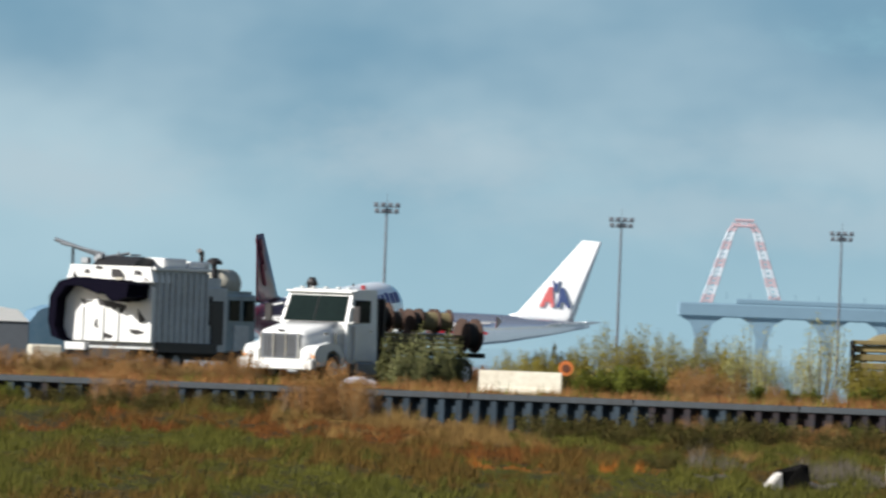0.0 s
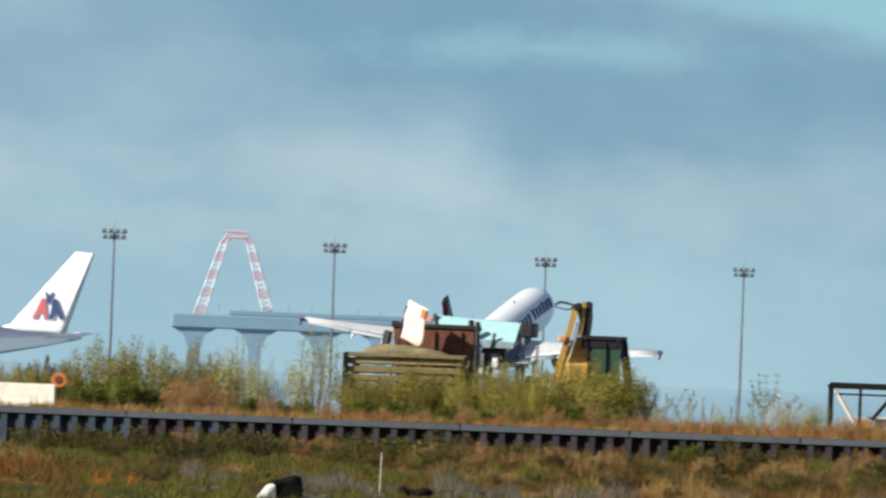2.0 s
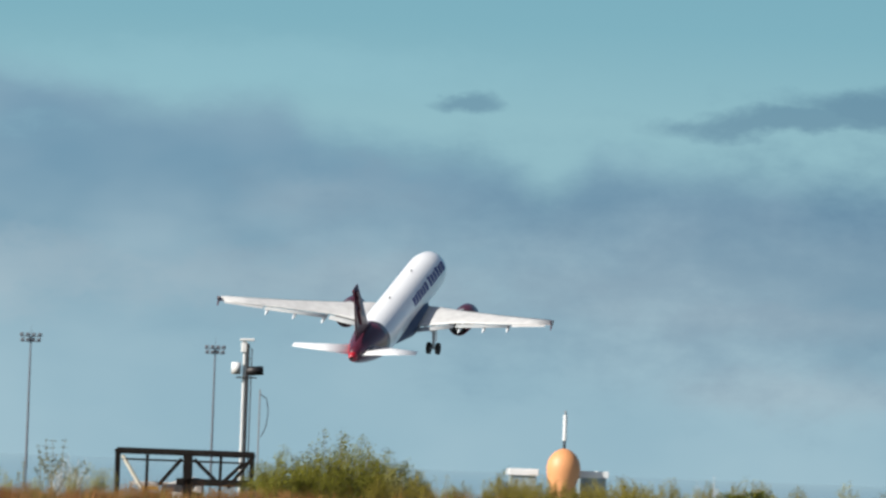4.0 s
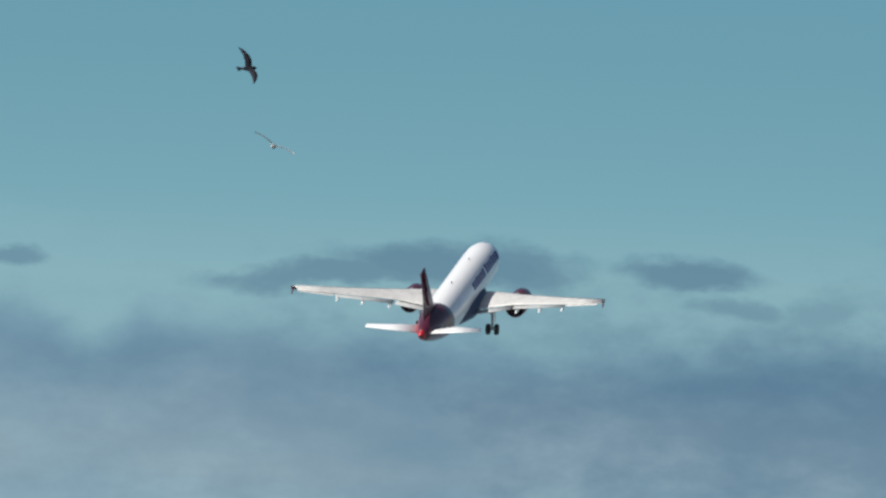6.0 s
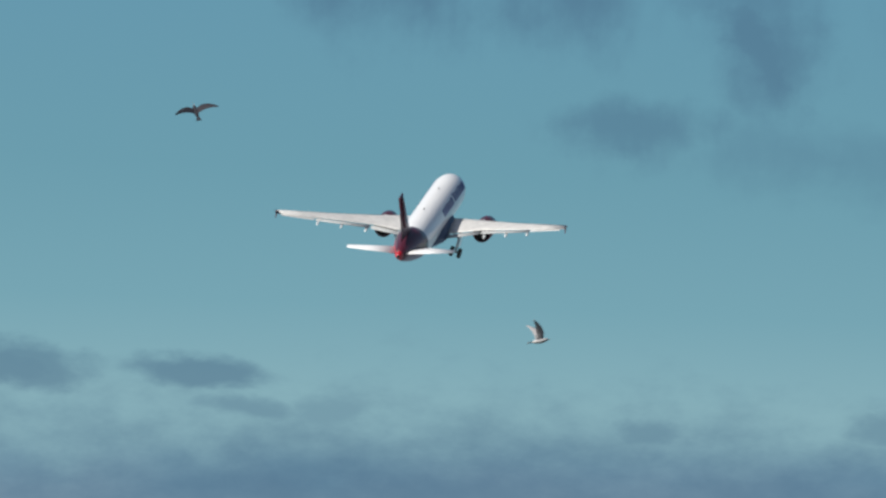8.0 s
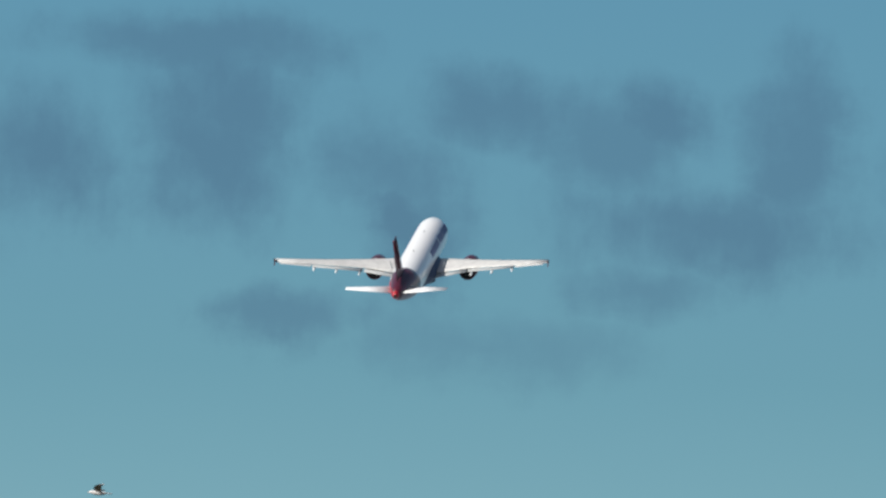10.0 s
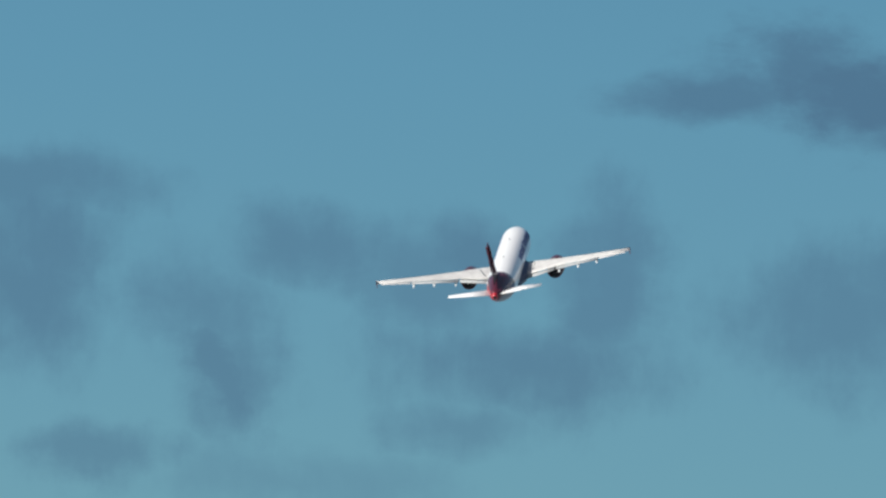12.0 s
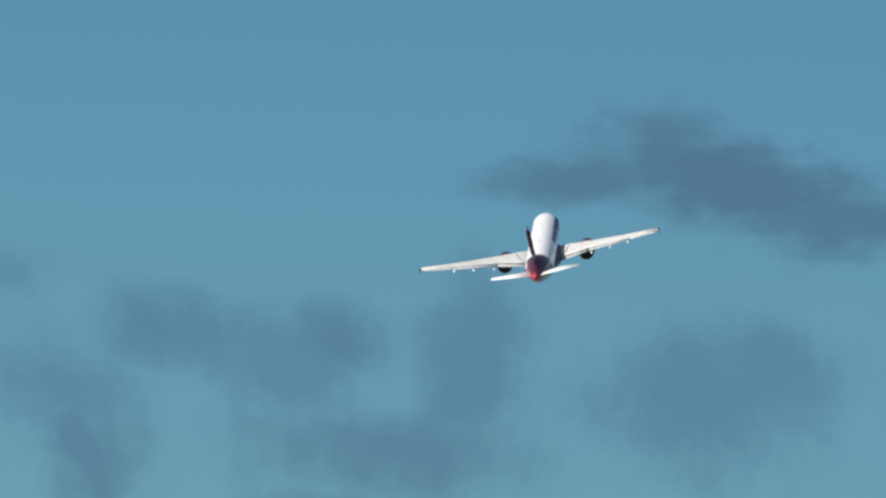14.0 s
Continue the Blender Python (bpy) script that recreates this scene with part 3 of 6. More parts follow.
        loft(bm, [eng(1.2, 0.30), eng(0.5, 0.22), eng(0.0, 0.05)])
        part("exhaust_plug", bm, "dark_metal", nacelle, "", True)
        bm = bmesh.new()
        prism(bm, [(4.6, -0.95), (2.4, -0.50), (-0.6, -0.75), (-1.0, -0.95), (1.0, -1.25), (3.8, -1.00)], 0, ex - 0.14, ex + 0.14)
        part("pylon", bm, "aircraft_grey", jet)
        # tailplane
        bm = bmesh.new()
        loft(bm, [aerofoil((s * 0.5, -15.6, 0.80), (s * 0.5, -19.1, 0.80), 0.22), aerofoil((s * 6.2, -18.3, 1.38), (s * 6.2, -19.6, 1.38), 0.08)])
        part("tailplane", bm, "aircraft_white", jet, "white horizontal tailplane", True)
    # fin with its pale sweeping marks
    bm = bmesh.new()
    loft(bm, [fin_section((0, -11.7, 1.95), (0, -13.2, 1.95), 0.05), fin_section((0, -13.3, 2.35), (0, -18.7, 2.0), 0.24), fin_section((0, -17.9, 7.75), (0, -19.75, 7.75), 0.09)])
    fin = part("fin", bm, "maroon_paint", jet, "dark maroon fin with pale marks", True)
    for s in (-1, 1):
        for y0, z0, y1, z1 in ((-16.6, 3.3, -18.1, 5.2), (-16.9, 4.6, -18.6, 6.4), (-17.9, 6.1, -19.0, 7.3)):
            bm = bmesh.new()
            prism(bm, [(y0, z0), (y0 - 0.5, z0 + 0.05), (y1 - 0.15, z1), (y1, z1 + 0.1)], 0, s * 0.17 - 0.11, s * 0.17 + 0.11)
            part("fin_mark", bm, "fin_tint", fin)
    # title blocks along both cabin sides
    for s in (-1, 1):
        for k, (y, w, h) in enumerate(((12.0, 1.0, 1.25), (10.85, 0.95, 1.2), (9.75, 0.95, 1.35), (8.65, 0.9, 1.2), (7.6, 0.9, 1.2), (6.5, 0.95, 1.35), (4.9, 1.0, 1.2), (3.8, 0.9, 1.1), (2.75, 0.9, 1.1), (1.7, 0.9, 1.2), (0.65, 0.9, 1.1), (-0.4, 0.9, 1.1))):
            bm = bmesh.new()
            rows = []
            for yy in (y - w * 0.47, y + w * 0.47):
                pts = []
                for i in range(5):
                    a = radians(14 + 21 * h * i / 4)
                    pts.append((s * 1.985 * math.cos(a), yy, 2.08 * math.sin(a)))
                pts += [(x * 0.985, q, z * 0.985) for x, q, z in pts[::-1]]
                rows.append(pts)
            loft(bm, rows)
            part("title_block", bm, "purple_paint", jet, "dark purple title block" if k == 0 else "")
    # small aerials on the roof
    for y in (6.0, -3.5):
        bm = bmesh.new()
        prism(bm, [(y, 2.0), (y - 0.4, 2.0), (y - 0.42, 2.28), (y - 0.25, 2.28)], 0, -0.03, 0.03)
        part("aerial", bm, "dark_metal", jet)
    # landing gear
    legs = []
    for s in (-1, 1):
        leg = new("main_gear")
        bm = bmesh.new()
        tube(bm, (0, 0, 0), (0, 0, -2.55), 0.16, 0.12, 10)
        tube(bm, (0, 0.02, -0.9), (-s * 1.3, 0.05, 0.0), 0.08, 0.08, 8)
        tube(bm, (0, 0.1, -1.2), (0, 0.7, -0.2), 0.06, 0.06, 8)
        tube(bm, (-0.5, 0, -2.5), (0.5, 0, -2.5), 0.10, 0.10, 8)
        me = bpy.data.meshes.new("main_gear")
        bm.to_mesh(me)
        bm.free()
        me.materials.append(MAT["galvanised"])
        bpy.data.objects.remove(leg)
        leg = new("main_gear", me)
        leg.parent = jet
        for dx in (-0.46, 0.46):
            bm = bmesh.new()
            pts = [(0.42, -0.2), (0.54, -0.2), (0.585, -0.13), (0.59, 0.0), (0.585, 0.13), (0.54, 0.2), (0.42, 0.2)]
            rings = [[(dx + w, r * math.cos(a), -2.5 + r * math.sin(a)) for a in (2 * math.pi * i / 20 for i in range(20))] for r, w in [(0.1, -0.14)] + pts + [(0.1, 0.14)]]
            loft(bm, rings)
            part("wheel", bm, "rubber", leg, "black tyre", True)
        bm = bmesh.new()
        box(bm, s * 0.28, 0.0, -0.95, 0.05, 0.9, 1.5, 0.02)
        part("gear_door", bm, "aircraft_white", leg)
        legs.append((s, leg))
    return jet, legs


JET, LEGS = airliner()


def fly(x, y, z, heading, pitch, bank):
    return Matrix.Translation((x, y, z)) @ Matrix.Rotation(radians(-heading), 4, "Z") @ Matrix.Rotation(radians(pitch), 4, "X") @ Matrix.Rotation(radians(bank), 4, "Y")


# seconds, place, heading, pitch, bank
FLIGHT = [
    (0, -9.3, 1695.0, 4.36, 18.91, 4.02, 3.46), (0.5, 4.8, 1732.4, 4.44, 18.24, 6.22, 3.6), (0.7, 10.9, 1746.9, 4.41, 17.8, 7.28, 3.69), (1, 20.0, 1770.0, 4.52, 16.7, 9.26, 3.9),
    (1.5, 34.8, 1809.9, 4.9, 15.81, 11.72, 3.9), (2, 51.2, 1848.3, 5.73, 16.56, 12.52, 3.33), (2.5, 67.1, 1881.8, 7.5, 16.65, 13.59, 2.59), (3, 83.1, 1921.6, 9.98, 16.07, 15.44, 2.14),
    (3.5, 99.05, 1964.0, 13.55, 16.1, 16.6, 2.14), (4, 116.0, 2008.4, 17.66, 16.22, 17.29, 2.18), (6.5, 195.45, 2197.1, 44.7, 15.87, 16.53, 0.4), (7, 211.85, 2235.6, 50.69, 16.02, 16.21, 0.53),
    (7.5, 228.0, 2282.1, 56.58, 15.92, 16.1, 0.96), (8, 245.6, 2325.4, 63.11, 15.98, 16.43, 1.19), (10.5, 316.1, 2509.1, 92.02, 14.07, 17.16, -3.96), (11, 331.88, 2557.1, 98.32, 13.47, 17.07, -6.69),
    (11.5, 346.6, 2608.8, 104.99, 12.59, 16.77, -8.66), (12, 359.85, 2648.4, 111.06, 12.12, 16.69, -9.88), (12.5, 371.25, 2687.0, 116.25, 11.52, 16.75, -10.65), (13, 382.65, 2717.0, 121.41, 11.1, 16.59, -11.25),
    (13.5, 392.55, 2751.7, 126.39, 10.82, 16.58, -11.45), (14, 402.2, 2788.9, 131.64, 10.04, 16.42, -12.02)]


# ---- far things beyond the yard ----
def flood_mast(x, y):
    mast = thing("floodlight_mast", "tall grey apron floodlight mast with two tiers of lamps", "light mast", pose(x, y, 0), "apron floodlight masts")
    bm = bmesh.new()
    tube(bm, (0, 0, 0), (0, 0, 15.4), 0.17, 0.10, 10)
    part("pole", bm, "mast_grey", mast)
    bm = bmesh.new()
    tube(bm, (0, 0, 15.3), (0, 0, 16.7), 0.03, 0.02, 6)
    part("lightning_rod", bm, "mast_grey", mast)
    for z, w in ((15.55, 1.25), (14.95, 1.15)):
        bm = bmesh.new()
        box(bm, 0, 0, z - 0.2, 2 * w, 0.12, 0.10)
        arm = part("crossbar", bm, "mast_grey", mast)
        for k in range(4):
            xx = -w + 0.2 + (2 * w - 0.4) * k / 3
            bm = bmesh.new()
            box(bm, xx, -0.15 if k % 2 else 0.15, z, 0.46, 0.42, 0.36, 0.05, Matrix.Rotation(radians(25 if k % 2 else -25), 3, "X"))
            part("lamp_head", bm, "mast_grey", arm)
    return mast


MASTS = [(-5.67, 2000.0), (18.26, 2095.0), (43.03, 2199.0), (69.70, 2326.0), (94.67, 2383.0), (122.6, 2511.0)]
first_mast = flood_mast(*MASTS[0])
for x, y in MASTS[1:]:
    copy_thing(first_mast, pose(x, y, 0))


def parked_airliner():
    """A bare-metal jet side on, nose to the left, only its tail clear of the yard."""
    jet = thing("parked_airliner", "parked silver airliner with a white fin, stripes along its side", "airplane", pose(7.3, 2250, 0))
    n = 24
    def hoop(x, zc, r):
        return [(x, r * math.cos(2 * math.pi * i / n), zc + r * math.sin(2 * math.pi * i / n)) for i in range(n)]
    bm = bmesh.new()
    loft(bm, [hoop(-38, 3.3, 0.2), hoop(-37, 3.4, 0.9), hoop(-35, 3.55, 1.5), hoop(-32, 3.65, 1.88), hoop(-11, 3.65, 1.88), hoop(-4, 3.68, 1.84), hoop(0, 3.9, 1.55), hoop(5, 4.3, 0.95), hoop(9.2, 4.6, 0.25)])
    part("fuselage", bm, "polished_metal", jet, "polished bare-metal fuselage", True)
    bm = bmesh.new()
    loft(bm, [fin_y((-0.6, 5.2), (7.3, 4.7), 0.30), fin_y((1.2, 5.75), (7.5, 5.3), 0.26), fin_y((8.1, 14.0), (10.2, 13.9), 0.12)])
    fin = part("fin", bm, "aircraft_white", jet, "tall white fin with a red and a dark blue wedge", True)
    # two wedge marks and a small dark bar between them
    for mat, pts in (("hazed_fin_red", [(3.55, 6.5), (4.55, 8.75), (4.95, 8.75), (5.2, 6.5), (4.85, 6.5), (4.78, 7.1), (4.3, 7.1), (4.05, 6.5)]),
                     ("fin_blue", [(5.45, 6.5), (5.85, 8.7), (6.2, 8.7), (7.05, 6.5), (6.6, 6.5), (6.42, 7.05), (5.95, 7.05), (5.85, 6.5)]),
                     ("fin_blue", [(4.85, 9.6), (5.2, 8.2), (5.45, 8.2), (5.75, 9.5), (5.35, 9.0)])):
        bm = bmesh.new()
        prism(bm, pts, 1, -0.30, -0.05)
        part("fin_mark", bm, mat, fin)
    for z, mat in ((4.45, "blue_paint"), (3.3, "red_paint")):
        bm = bmesh.new()
        box(bm, -17, -1.84, z, 30, 0.06, 0.22)
        part("cheat_line", bm, mat, jet)
    for s in (-1, 1):
        bm = bmesh.new()
        loft(bm, [aerofoil((4.2, s * 0.6, 4.5), (8.4, s * 0.6, 4.5), 0.25), aerofoil((8.6, s * 6.6, 5.0), (10.6, s * 6.6, 5.0), 0.10)])
        part("tailplane", bm, "bare_metal", jet, "", True)
        bm = bmesh.new()
        loft(bm, [aerofoil((-20.5, s * 1.5, 2.6), (-11.5, s * 1.5, 2.6), 0.6), aerofoil((-10.5, s * 18.5, 4.1), (-8.8, s * 18.5, 4.1), 0.12)])
        part("wing", bm, "aircraft_grey", jet, "", True)
        bm = bmesh.new()
        loft(bm, [[(x, s * 6.3 + r * math.cos(a), 1.75 + r * math.sin(a)) for a in (2 * math.pi * i / 16 for i in range(16))] for x, r in ((-20.4, 0.95), (-20.0, 1.15), (-18.0, 1.2), (-16.0, 0.9), (-15.0, 0.5))])
        part("engine", bm, "bare_metal", jet, "", True)
        bm = bmesh.new()
        tube(bm, (-13.5, s * 3.6, 0.5), (-13.5, s * 3.6, 2.6), 0.15, 0.15)
        part("gear_leg", bm, "galvanised", jet)
        for dx in (-0.6, 0.6):
            bm = bmesh.new()
            tube(bm, (-13.5 + dx, s * 3.6 - 0.2, 0.52), (-13.5 + dx, s * 3.6 + 0.2, 0.52), 0.52, 0.52, 16)
            part("wheel", bm, "rubber", jet)
    bm = bmesh.new()
    tube(bm, (-33.5, 0, 0.4), (-33.5, 0, 2.4), 0.1, 0.1)
    part("gear_leg", bm, "galvanised", jet)
    bm = bmesh.new()
    tube(bm, (-33.5, -0.3, 0.4), (-33.5, 0.3, 0.4), 0.4, 0.4, 14)
    part("wheel", bm, "rubber", jet)


def fin_y(le, te, thick, n=9):
    a, b = [], []
    for i in range(n):
        s = i / (n - 1)
        h = thick * (1.4 * math.sqrt(s) * (1 - s) + 0.05)
        x, z = le[0] + (te[0] - le[0]) * s, le[1] + (te[1] - le[1]) * s
        a.append((x, -h, z))
        b.append((x, h, z))
    return a + b[::-1][1:-1]


parked_airliner()


def pier():
    """A long concrete trestle over the bay."""
    p = thing("pier", "long concrete pier on arched piers, blue-grey with painted haze", "pier", pose(2.0, 3000, -0.7))
    k = 3000 / 36000.0
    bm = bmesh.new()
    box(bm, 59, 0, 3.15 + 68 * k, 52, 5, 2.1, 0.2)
    part("deck", bm, "hazed_pier", p)
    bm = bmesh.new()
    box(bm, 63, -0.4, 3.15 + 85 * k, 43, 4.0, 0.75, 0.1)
    part("parapet", bm, "hazed_pier", p)
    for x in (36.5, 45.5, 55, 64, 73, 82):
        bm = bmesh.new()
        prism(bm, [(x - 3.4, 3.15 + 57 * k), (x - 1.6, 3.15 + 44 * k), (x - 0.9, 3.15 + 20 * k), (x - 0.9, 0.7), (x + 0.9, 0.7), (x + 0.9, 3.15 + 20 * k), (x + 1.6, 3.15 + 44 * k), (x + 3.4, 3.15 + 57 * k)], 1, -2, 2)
        part("support", bm, "hazed_pier", p)
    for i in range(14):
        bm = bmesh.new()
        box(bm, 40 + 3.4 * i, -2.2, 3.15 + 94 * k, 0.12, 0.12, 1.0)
        part("rail_post", bm, "hazed_pier", p)
    return p


def arch_tower():
    """An A-shaped lattice tower in red and white bands, standing on the pier."""
    k = 3000 / 36000.0
    base = 3.15 + 68 * k + 1.05 - 0.75
    top = 3.15 + 218 * k
    tower = thing("lattice_tower", "red and white banded lattice tower in the shape of an arch", "tower", pose(44.25, 2999, base))
    h = top - base
    def leg_at(s, f):
        spread = 5.2 - 3.75 * f
        if f > 0.9:
            spread = 1.45 - 0.5 * (f - 0.9) / 0.1
        return Vector((s * spread, 0, h * f))
    bands = 9
    for s in (-1, 1):
        for b in range(bands):
            f0, f1 = b / bands * 0.98, (b + 1) / bands * 0.98
            mat = "hazed_red" if b % 2 == 0 or b == bands - 1 else "hazed_white"
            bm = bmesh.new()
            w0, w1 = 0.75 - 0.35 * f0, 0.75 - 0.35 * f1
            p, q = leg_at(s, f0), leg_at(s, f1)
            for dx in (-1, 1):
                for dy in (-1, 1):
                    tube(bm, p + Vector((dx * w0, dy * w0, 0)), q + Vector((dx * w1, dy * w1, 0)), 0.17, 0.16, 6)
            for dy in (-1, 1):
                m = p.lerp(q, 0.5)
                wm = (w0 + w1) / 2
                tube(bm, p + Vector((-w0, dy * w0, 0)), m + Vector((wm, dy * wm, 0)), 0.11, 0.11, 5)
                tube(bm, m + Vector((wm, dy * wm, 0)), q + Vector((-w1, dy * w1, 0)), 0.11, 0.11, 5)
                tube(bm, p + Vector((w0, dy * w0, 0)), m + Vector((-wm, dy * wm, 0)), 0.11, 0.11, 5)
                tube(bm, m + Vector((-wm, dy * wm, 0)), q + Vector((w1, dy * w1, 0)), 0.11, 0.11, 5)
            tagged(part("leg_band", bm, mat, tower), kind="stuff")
    bm = bmesh.new()
    a, b2 = leg_at(-1, 0.985), leg_at(1, 0.985)
    for dz in (-0.5, 0.35):
        for dy in (-0.5, 0.5):
            tube(bm, a + Vector((-0.4, dy, dz)), b2 + Vector((0.4, dy, dz)), 0.2, 0.2, 6)
    for i in range(5):
        x = a.x + (b2.x - a.x) * i / 4
        tube(bm, (x, -0.5, a.z - 0.5), (x, -0.5, a.z + 0.35), 0.11, 0.11, 5)
    part("crown", bm, "hazed_red", tower)


pier()
arch_tower()


# ---- sheet-pile wall ----
def sheet_wall():
    """A corrugated steel wall: single pans as pieces, and a cap beam."""
    wall = thing("wall_sheet_pile", "corrugated blue-grey steel sheet-pile wall with a flat cap", "retaining wall", Matrix.Identity(4), kind="structure")
    way = Vector((1, -0.6, 0)).normalized()
    turn = math.degrees(math.atan2(way.y, way.x))
    pitch, depth, H = 0.64, 0.25, 1.16
    outline = [(0.0, 0.0), (0.12, depth), (0.34, depth), (0.46, 0.0), (0.64, 0.0)]
    pts = [(x, -y) for x, y in outline]
    back = [(x, y + 0.06) for x, y in pts[::-1]]
    verts = [(x, y, z) for z in (-0.4, H) for x, y in pts + back]
    n = len(pts + back)
    faces = [tuple(range(n))[::-1], tuple(range(n, 2 * n))] + [(i, (i + 1) % n, n + (i + 1) % n, n + i) for i in range(n)]
    me = bpy.data.meshes.new("pile")
    me.from_pydata(verts, [], faces)
    me.materials.append(MAT["sheet_pile"])
    stained = me.copy()
    stained.materials[0] = MAT["sheet_pile_stained"]
    rng = random.Random(12)
    start = Vector((-40, wall_y(-40), 0))
    for i in range(200):
        ob = new("pile", stained if rng.random() < (i - 78) / 25 or rng.random() < 0.08 else me)
        ob.parent = wall
        p = start + way * (pitch * i)
        ob.matrix_basis = pose(p.x, p.y, 0.05 * noise.noise((i * 0.7, 0, 5)), 0, 0, turn)
    for i in range(22):
        a, b = start + way * (6.0 * i), start + way * (6.0 * i + 5.97)
        bm = bmesh.new()
        box(bm, 0, -0.09, 0, (b - a).length, 0.46, 0.13, 0.02)
        box(bm, 0, -0.30, -0.075, (b - a).length, 0.03, 0.09)
        cap = part("cap_beam", bm, "pile_cap", wall)
        m = (a + b) / 2
        cap.matrix_basis = pose(m.x, m.y, H + 0.08, 0, 0, turn)


sheet_wall()


# ---- the yard: vehicles and plant ----
def piece(name, mat, parent, *boxes, label="", bevel=0.02, smooth=False):
    """One part made of one or several boxes: centre and size."""
    bm = bmesh.new()
    for b in boxes:
        box(bm, *b, bevel)
    return part(name, bm, mat, parent, label, smooth)


def rod(name, mat, parent, *bars, label="", n=8):
    bm = bmesh.new()
    for p, q, r in bars:
        tube(bm, p, q, r, r, n)
    return part(name, bm, mat, parent, label)


def wheel(parent, x, y, z, r, w, hub="galvanised"):
    bm = bmesh.new()
    prof = [(0.55 * r, -w / 2), (0.9 * r, -w / 2), (r, -w / 3), (r, w / 3), (0.9 * r, w / 2), (0.55 * r, w / 2)]
    loft(bm, [[(x + k * math.cos(a), y + d, z + k * math.sin(a)) for a in (2 * math.pi * i / 20 for i in range(20))] for k, d in prof])
    tyre = part("wheel", bm, "rubber", parent, "black tyre", True)
    bm = bmesh.new()
    tube(bm, (x, y - w / 2 - 0.01, z), (x, y + w / 2 + 0.01, z), 0.52 * r, 0.52 * r, 14)
    part("rim", bm, hub, tyre)


def ragged(outline, amount, seed, steps=5):
    """The outline with torn, uneven edges."""
    r = random.Random(seed)
    out = []
    for (a, b), (c, d) in zip(outline, outline[1:] + outline[:1]):
        for i in range(steps):
            u = i / steps
            out.append((a + (c - a) * u + r.uniform(-amount, amount), b + (d - b) * u + r.uniform(-amount, amount)))
    return out


def vacuum_truck():
    t = thing("service_truck", "white service truck with open rear hood and corrugated box", "truck", pose(-9.75, 690, PAD, 0, 0, 60))
    piece("chassis", "dark_metal", t, (3.8, 1.65, 0.75, 7.6, 1.1, 0.3))
    for x in (0.9, 1.95, 6.4):
        for y in (0.35, 2.95):
            wheel(t, x, y, 0.5, 0.5, 0.32)
    # corrugated box with upright ribs
    body = piece("box_body", "box_grey", t, (1.95, 1.65, 2.25, 3.5, 3.2, 2.7), label="grey corrugated box body")
    for i in range(9):
        piece("rib", "box_grey", body, (0.4 + 0.4 * i, 0.02, 2.25, 0.16, 0.08, 2.6), bevel=0.015)
    piece("roof_edge", "white_paint", body, (1.9, 1.65, 3.66, 3.8, 3.4, 0.12))
    # rear hood: pale panel set into a dark rounded frame
    bm = bmesh.new()
    outer = [(0.05, 1.15), (3.15, 1.15), (3.42, 1.3), (3.5, 1.6), (3.45, 2.5), (3.2, 3.05), (2.8, 3.2), (0.5, 3.2), (0.05, 3.0)]
    prism(bm, outer, 0, -0.02, 0.2)
    hood = part("rear_hood", bm, "white_paint", t, "white rear hood panel")
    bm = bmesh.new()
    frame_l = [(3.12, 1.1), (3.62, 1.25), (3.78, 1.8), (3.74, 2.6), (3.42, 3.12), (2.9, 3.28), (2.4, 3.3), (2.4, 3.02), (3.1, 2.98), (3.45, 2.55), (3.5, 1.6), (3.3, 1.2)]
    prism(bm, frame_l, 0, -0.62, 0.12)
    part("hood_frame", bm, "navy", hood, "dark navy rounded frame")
    # ragged top of the frame, taking in the black shade under the hood
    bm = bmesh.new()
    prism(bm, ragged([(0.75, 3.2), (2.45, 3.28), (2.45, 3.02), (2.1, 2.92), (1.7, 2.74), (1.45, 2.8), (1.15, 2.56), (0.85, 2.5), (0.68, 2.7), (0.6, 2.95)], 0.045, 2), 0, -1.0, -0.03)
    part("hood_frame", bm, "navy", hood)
    # arm made this deep so that its shadow crosses the hood panel
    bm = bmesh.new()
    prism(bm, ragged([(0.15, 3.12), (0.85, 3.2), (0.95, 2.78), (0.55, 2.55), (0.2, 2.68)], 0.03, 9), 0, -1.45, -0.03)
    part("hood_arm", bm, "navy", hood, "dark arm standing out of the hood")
    for y in (1.35, 1.95, 2.75):
        piece("stiffener", "white_paint", hood, (-0.05, y, 1.75, 0.06, 0.08, 1.1))
    # ragged dark marks: oily dirt and the hood's shade painted on the panel
    for k, pts in enumerate(([(1.0, 2.36), (2.2, 2.6), (2.1, 2.36), (1.7, 2.3), (1.2, 2.12)], [(0.3, 1.5), (0.9, 1.62), (0.8, 1.44), (0.4, 1.4)], [(2.35, 2.5), (2.9, 2.6), (2.7, 2.36)],
                             [(0.2, 1.9), (0.62, 2.3), (0.5, 1.8)], [(1.5, 1.3), (1.9, 1.42), (1.85, 1.22)], [(2.1, 1.6), (2.2, 1.95), (2.28, 1.62)])):
        bm = bmesh.new()
        prism(bm, ragged(pts, 0.04, 20 + k), 0, -0.032, -0.021)
        part("grime_shade", bm, "dark_metal", hood, "oily black dirt and painted hood shade" if k == 0 else "")
    bm = bmesh.new()
    prism(bm, [(-0.9, 0.55), (0.1, 0.55), (0.1, 0.9), (-0.35, 0.9)], 1, 0.6, 3.1)
    part("rear_step", bm, "dark_metal", t)
    piece("step_plate", "white_paint", t, (-0.6, 2.6, 0.95, 0.3, 0.8, 0.26))
    # upper white skin above the hood
    bm = bmesh.new()
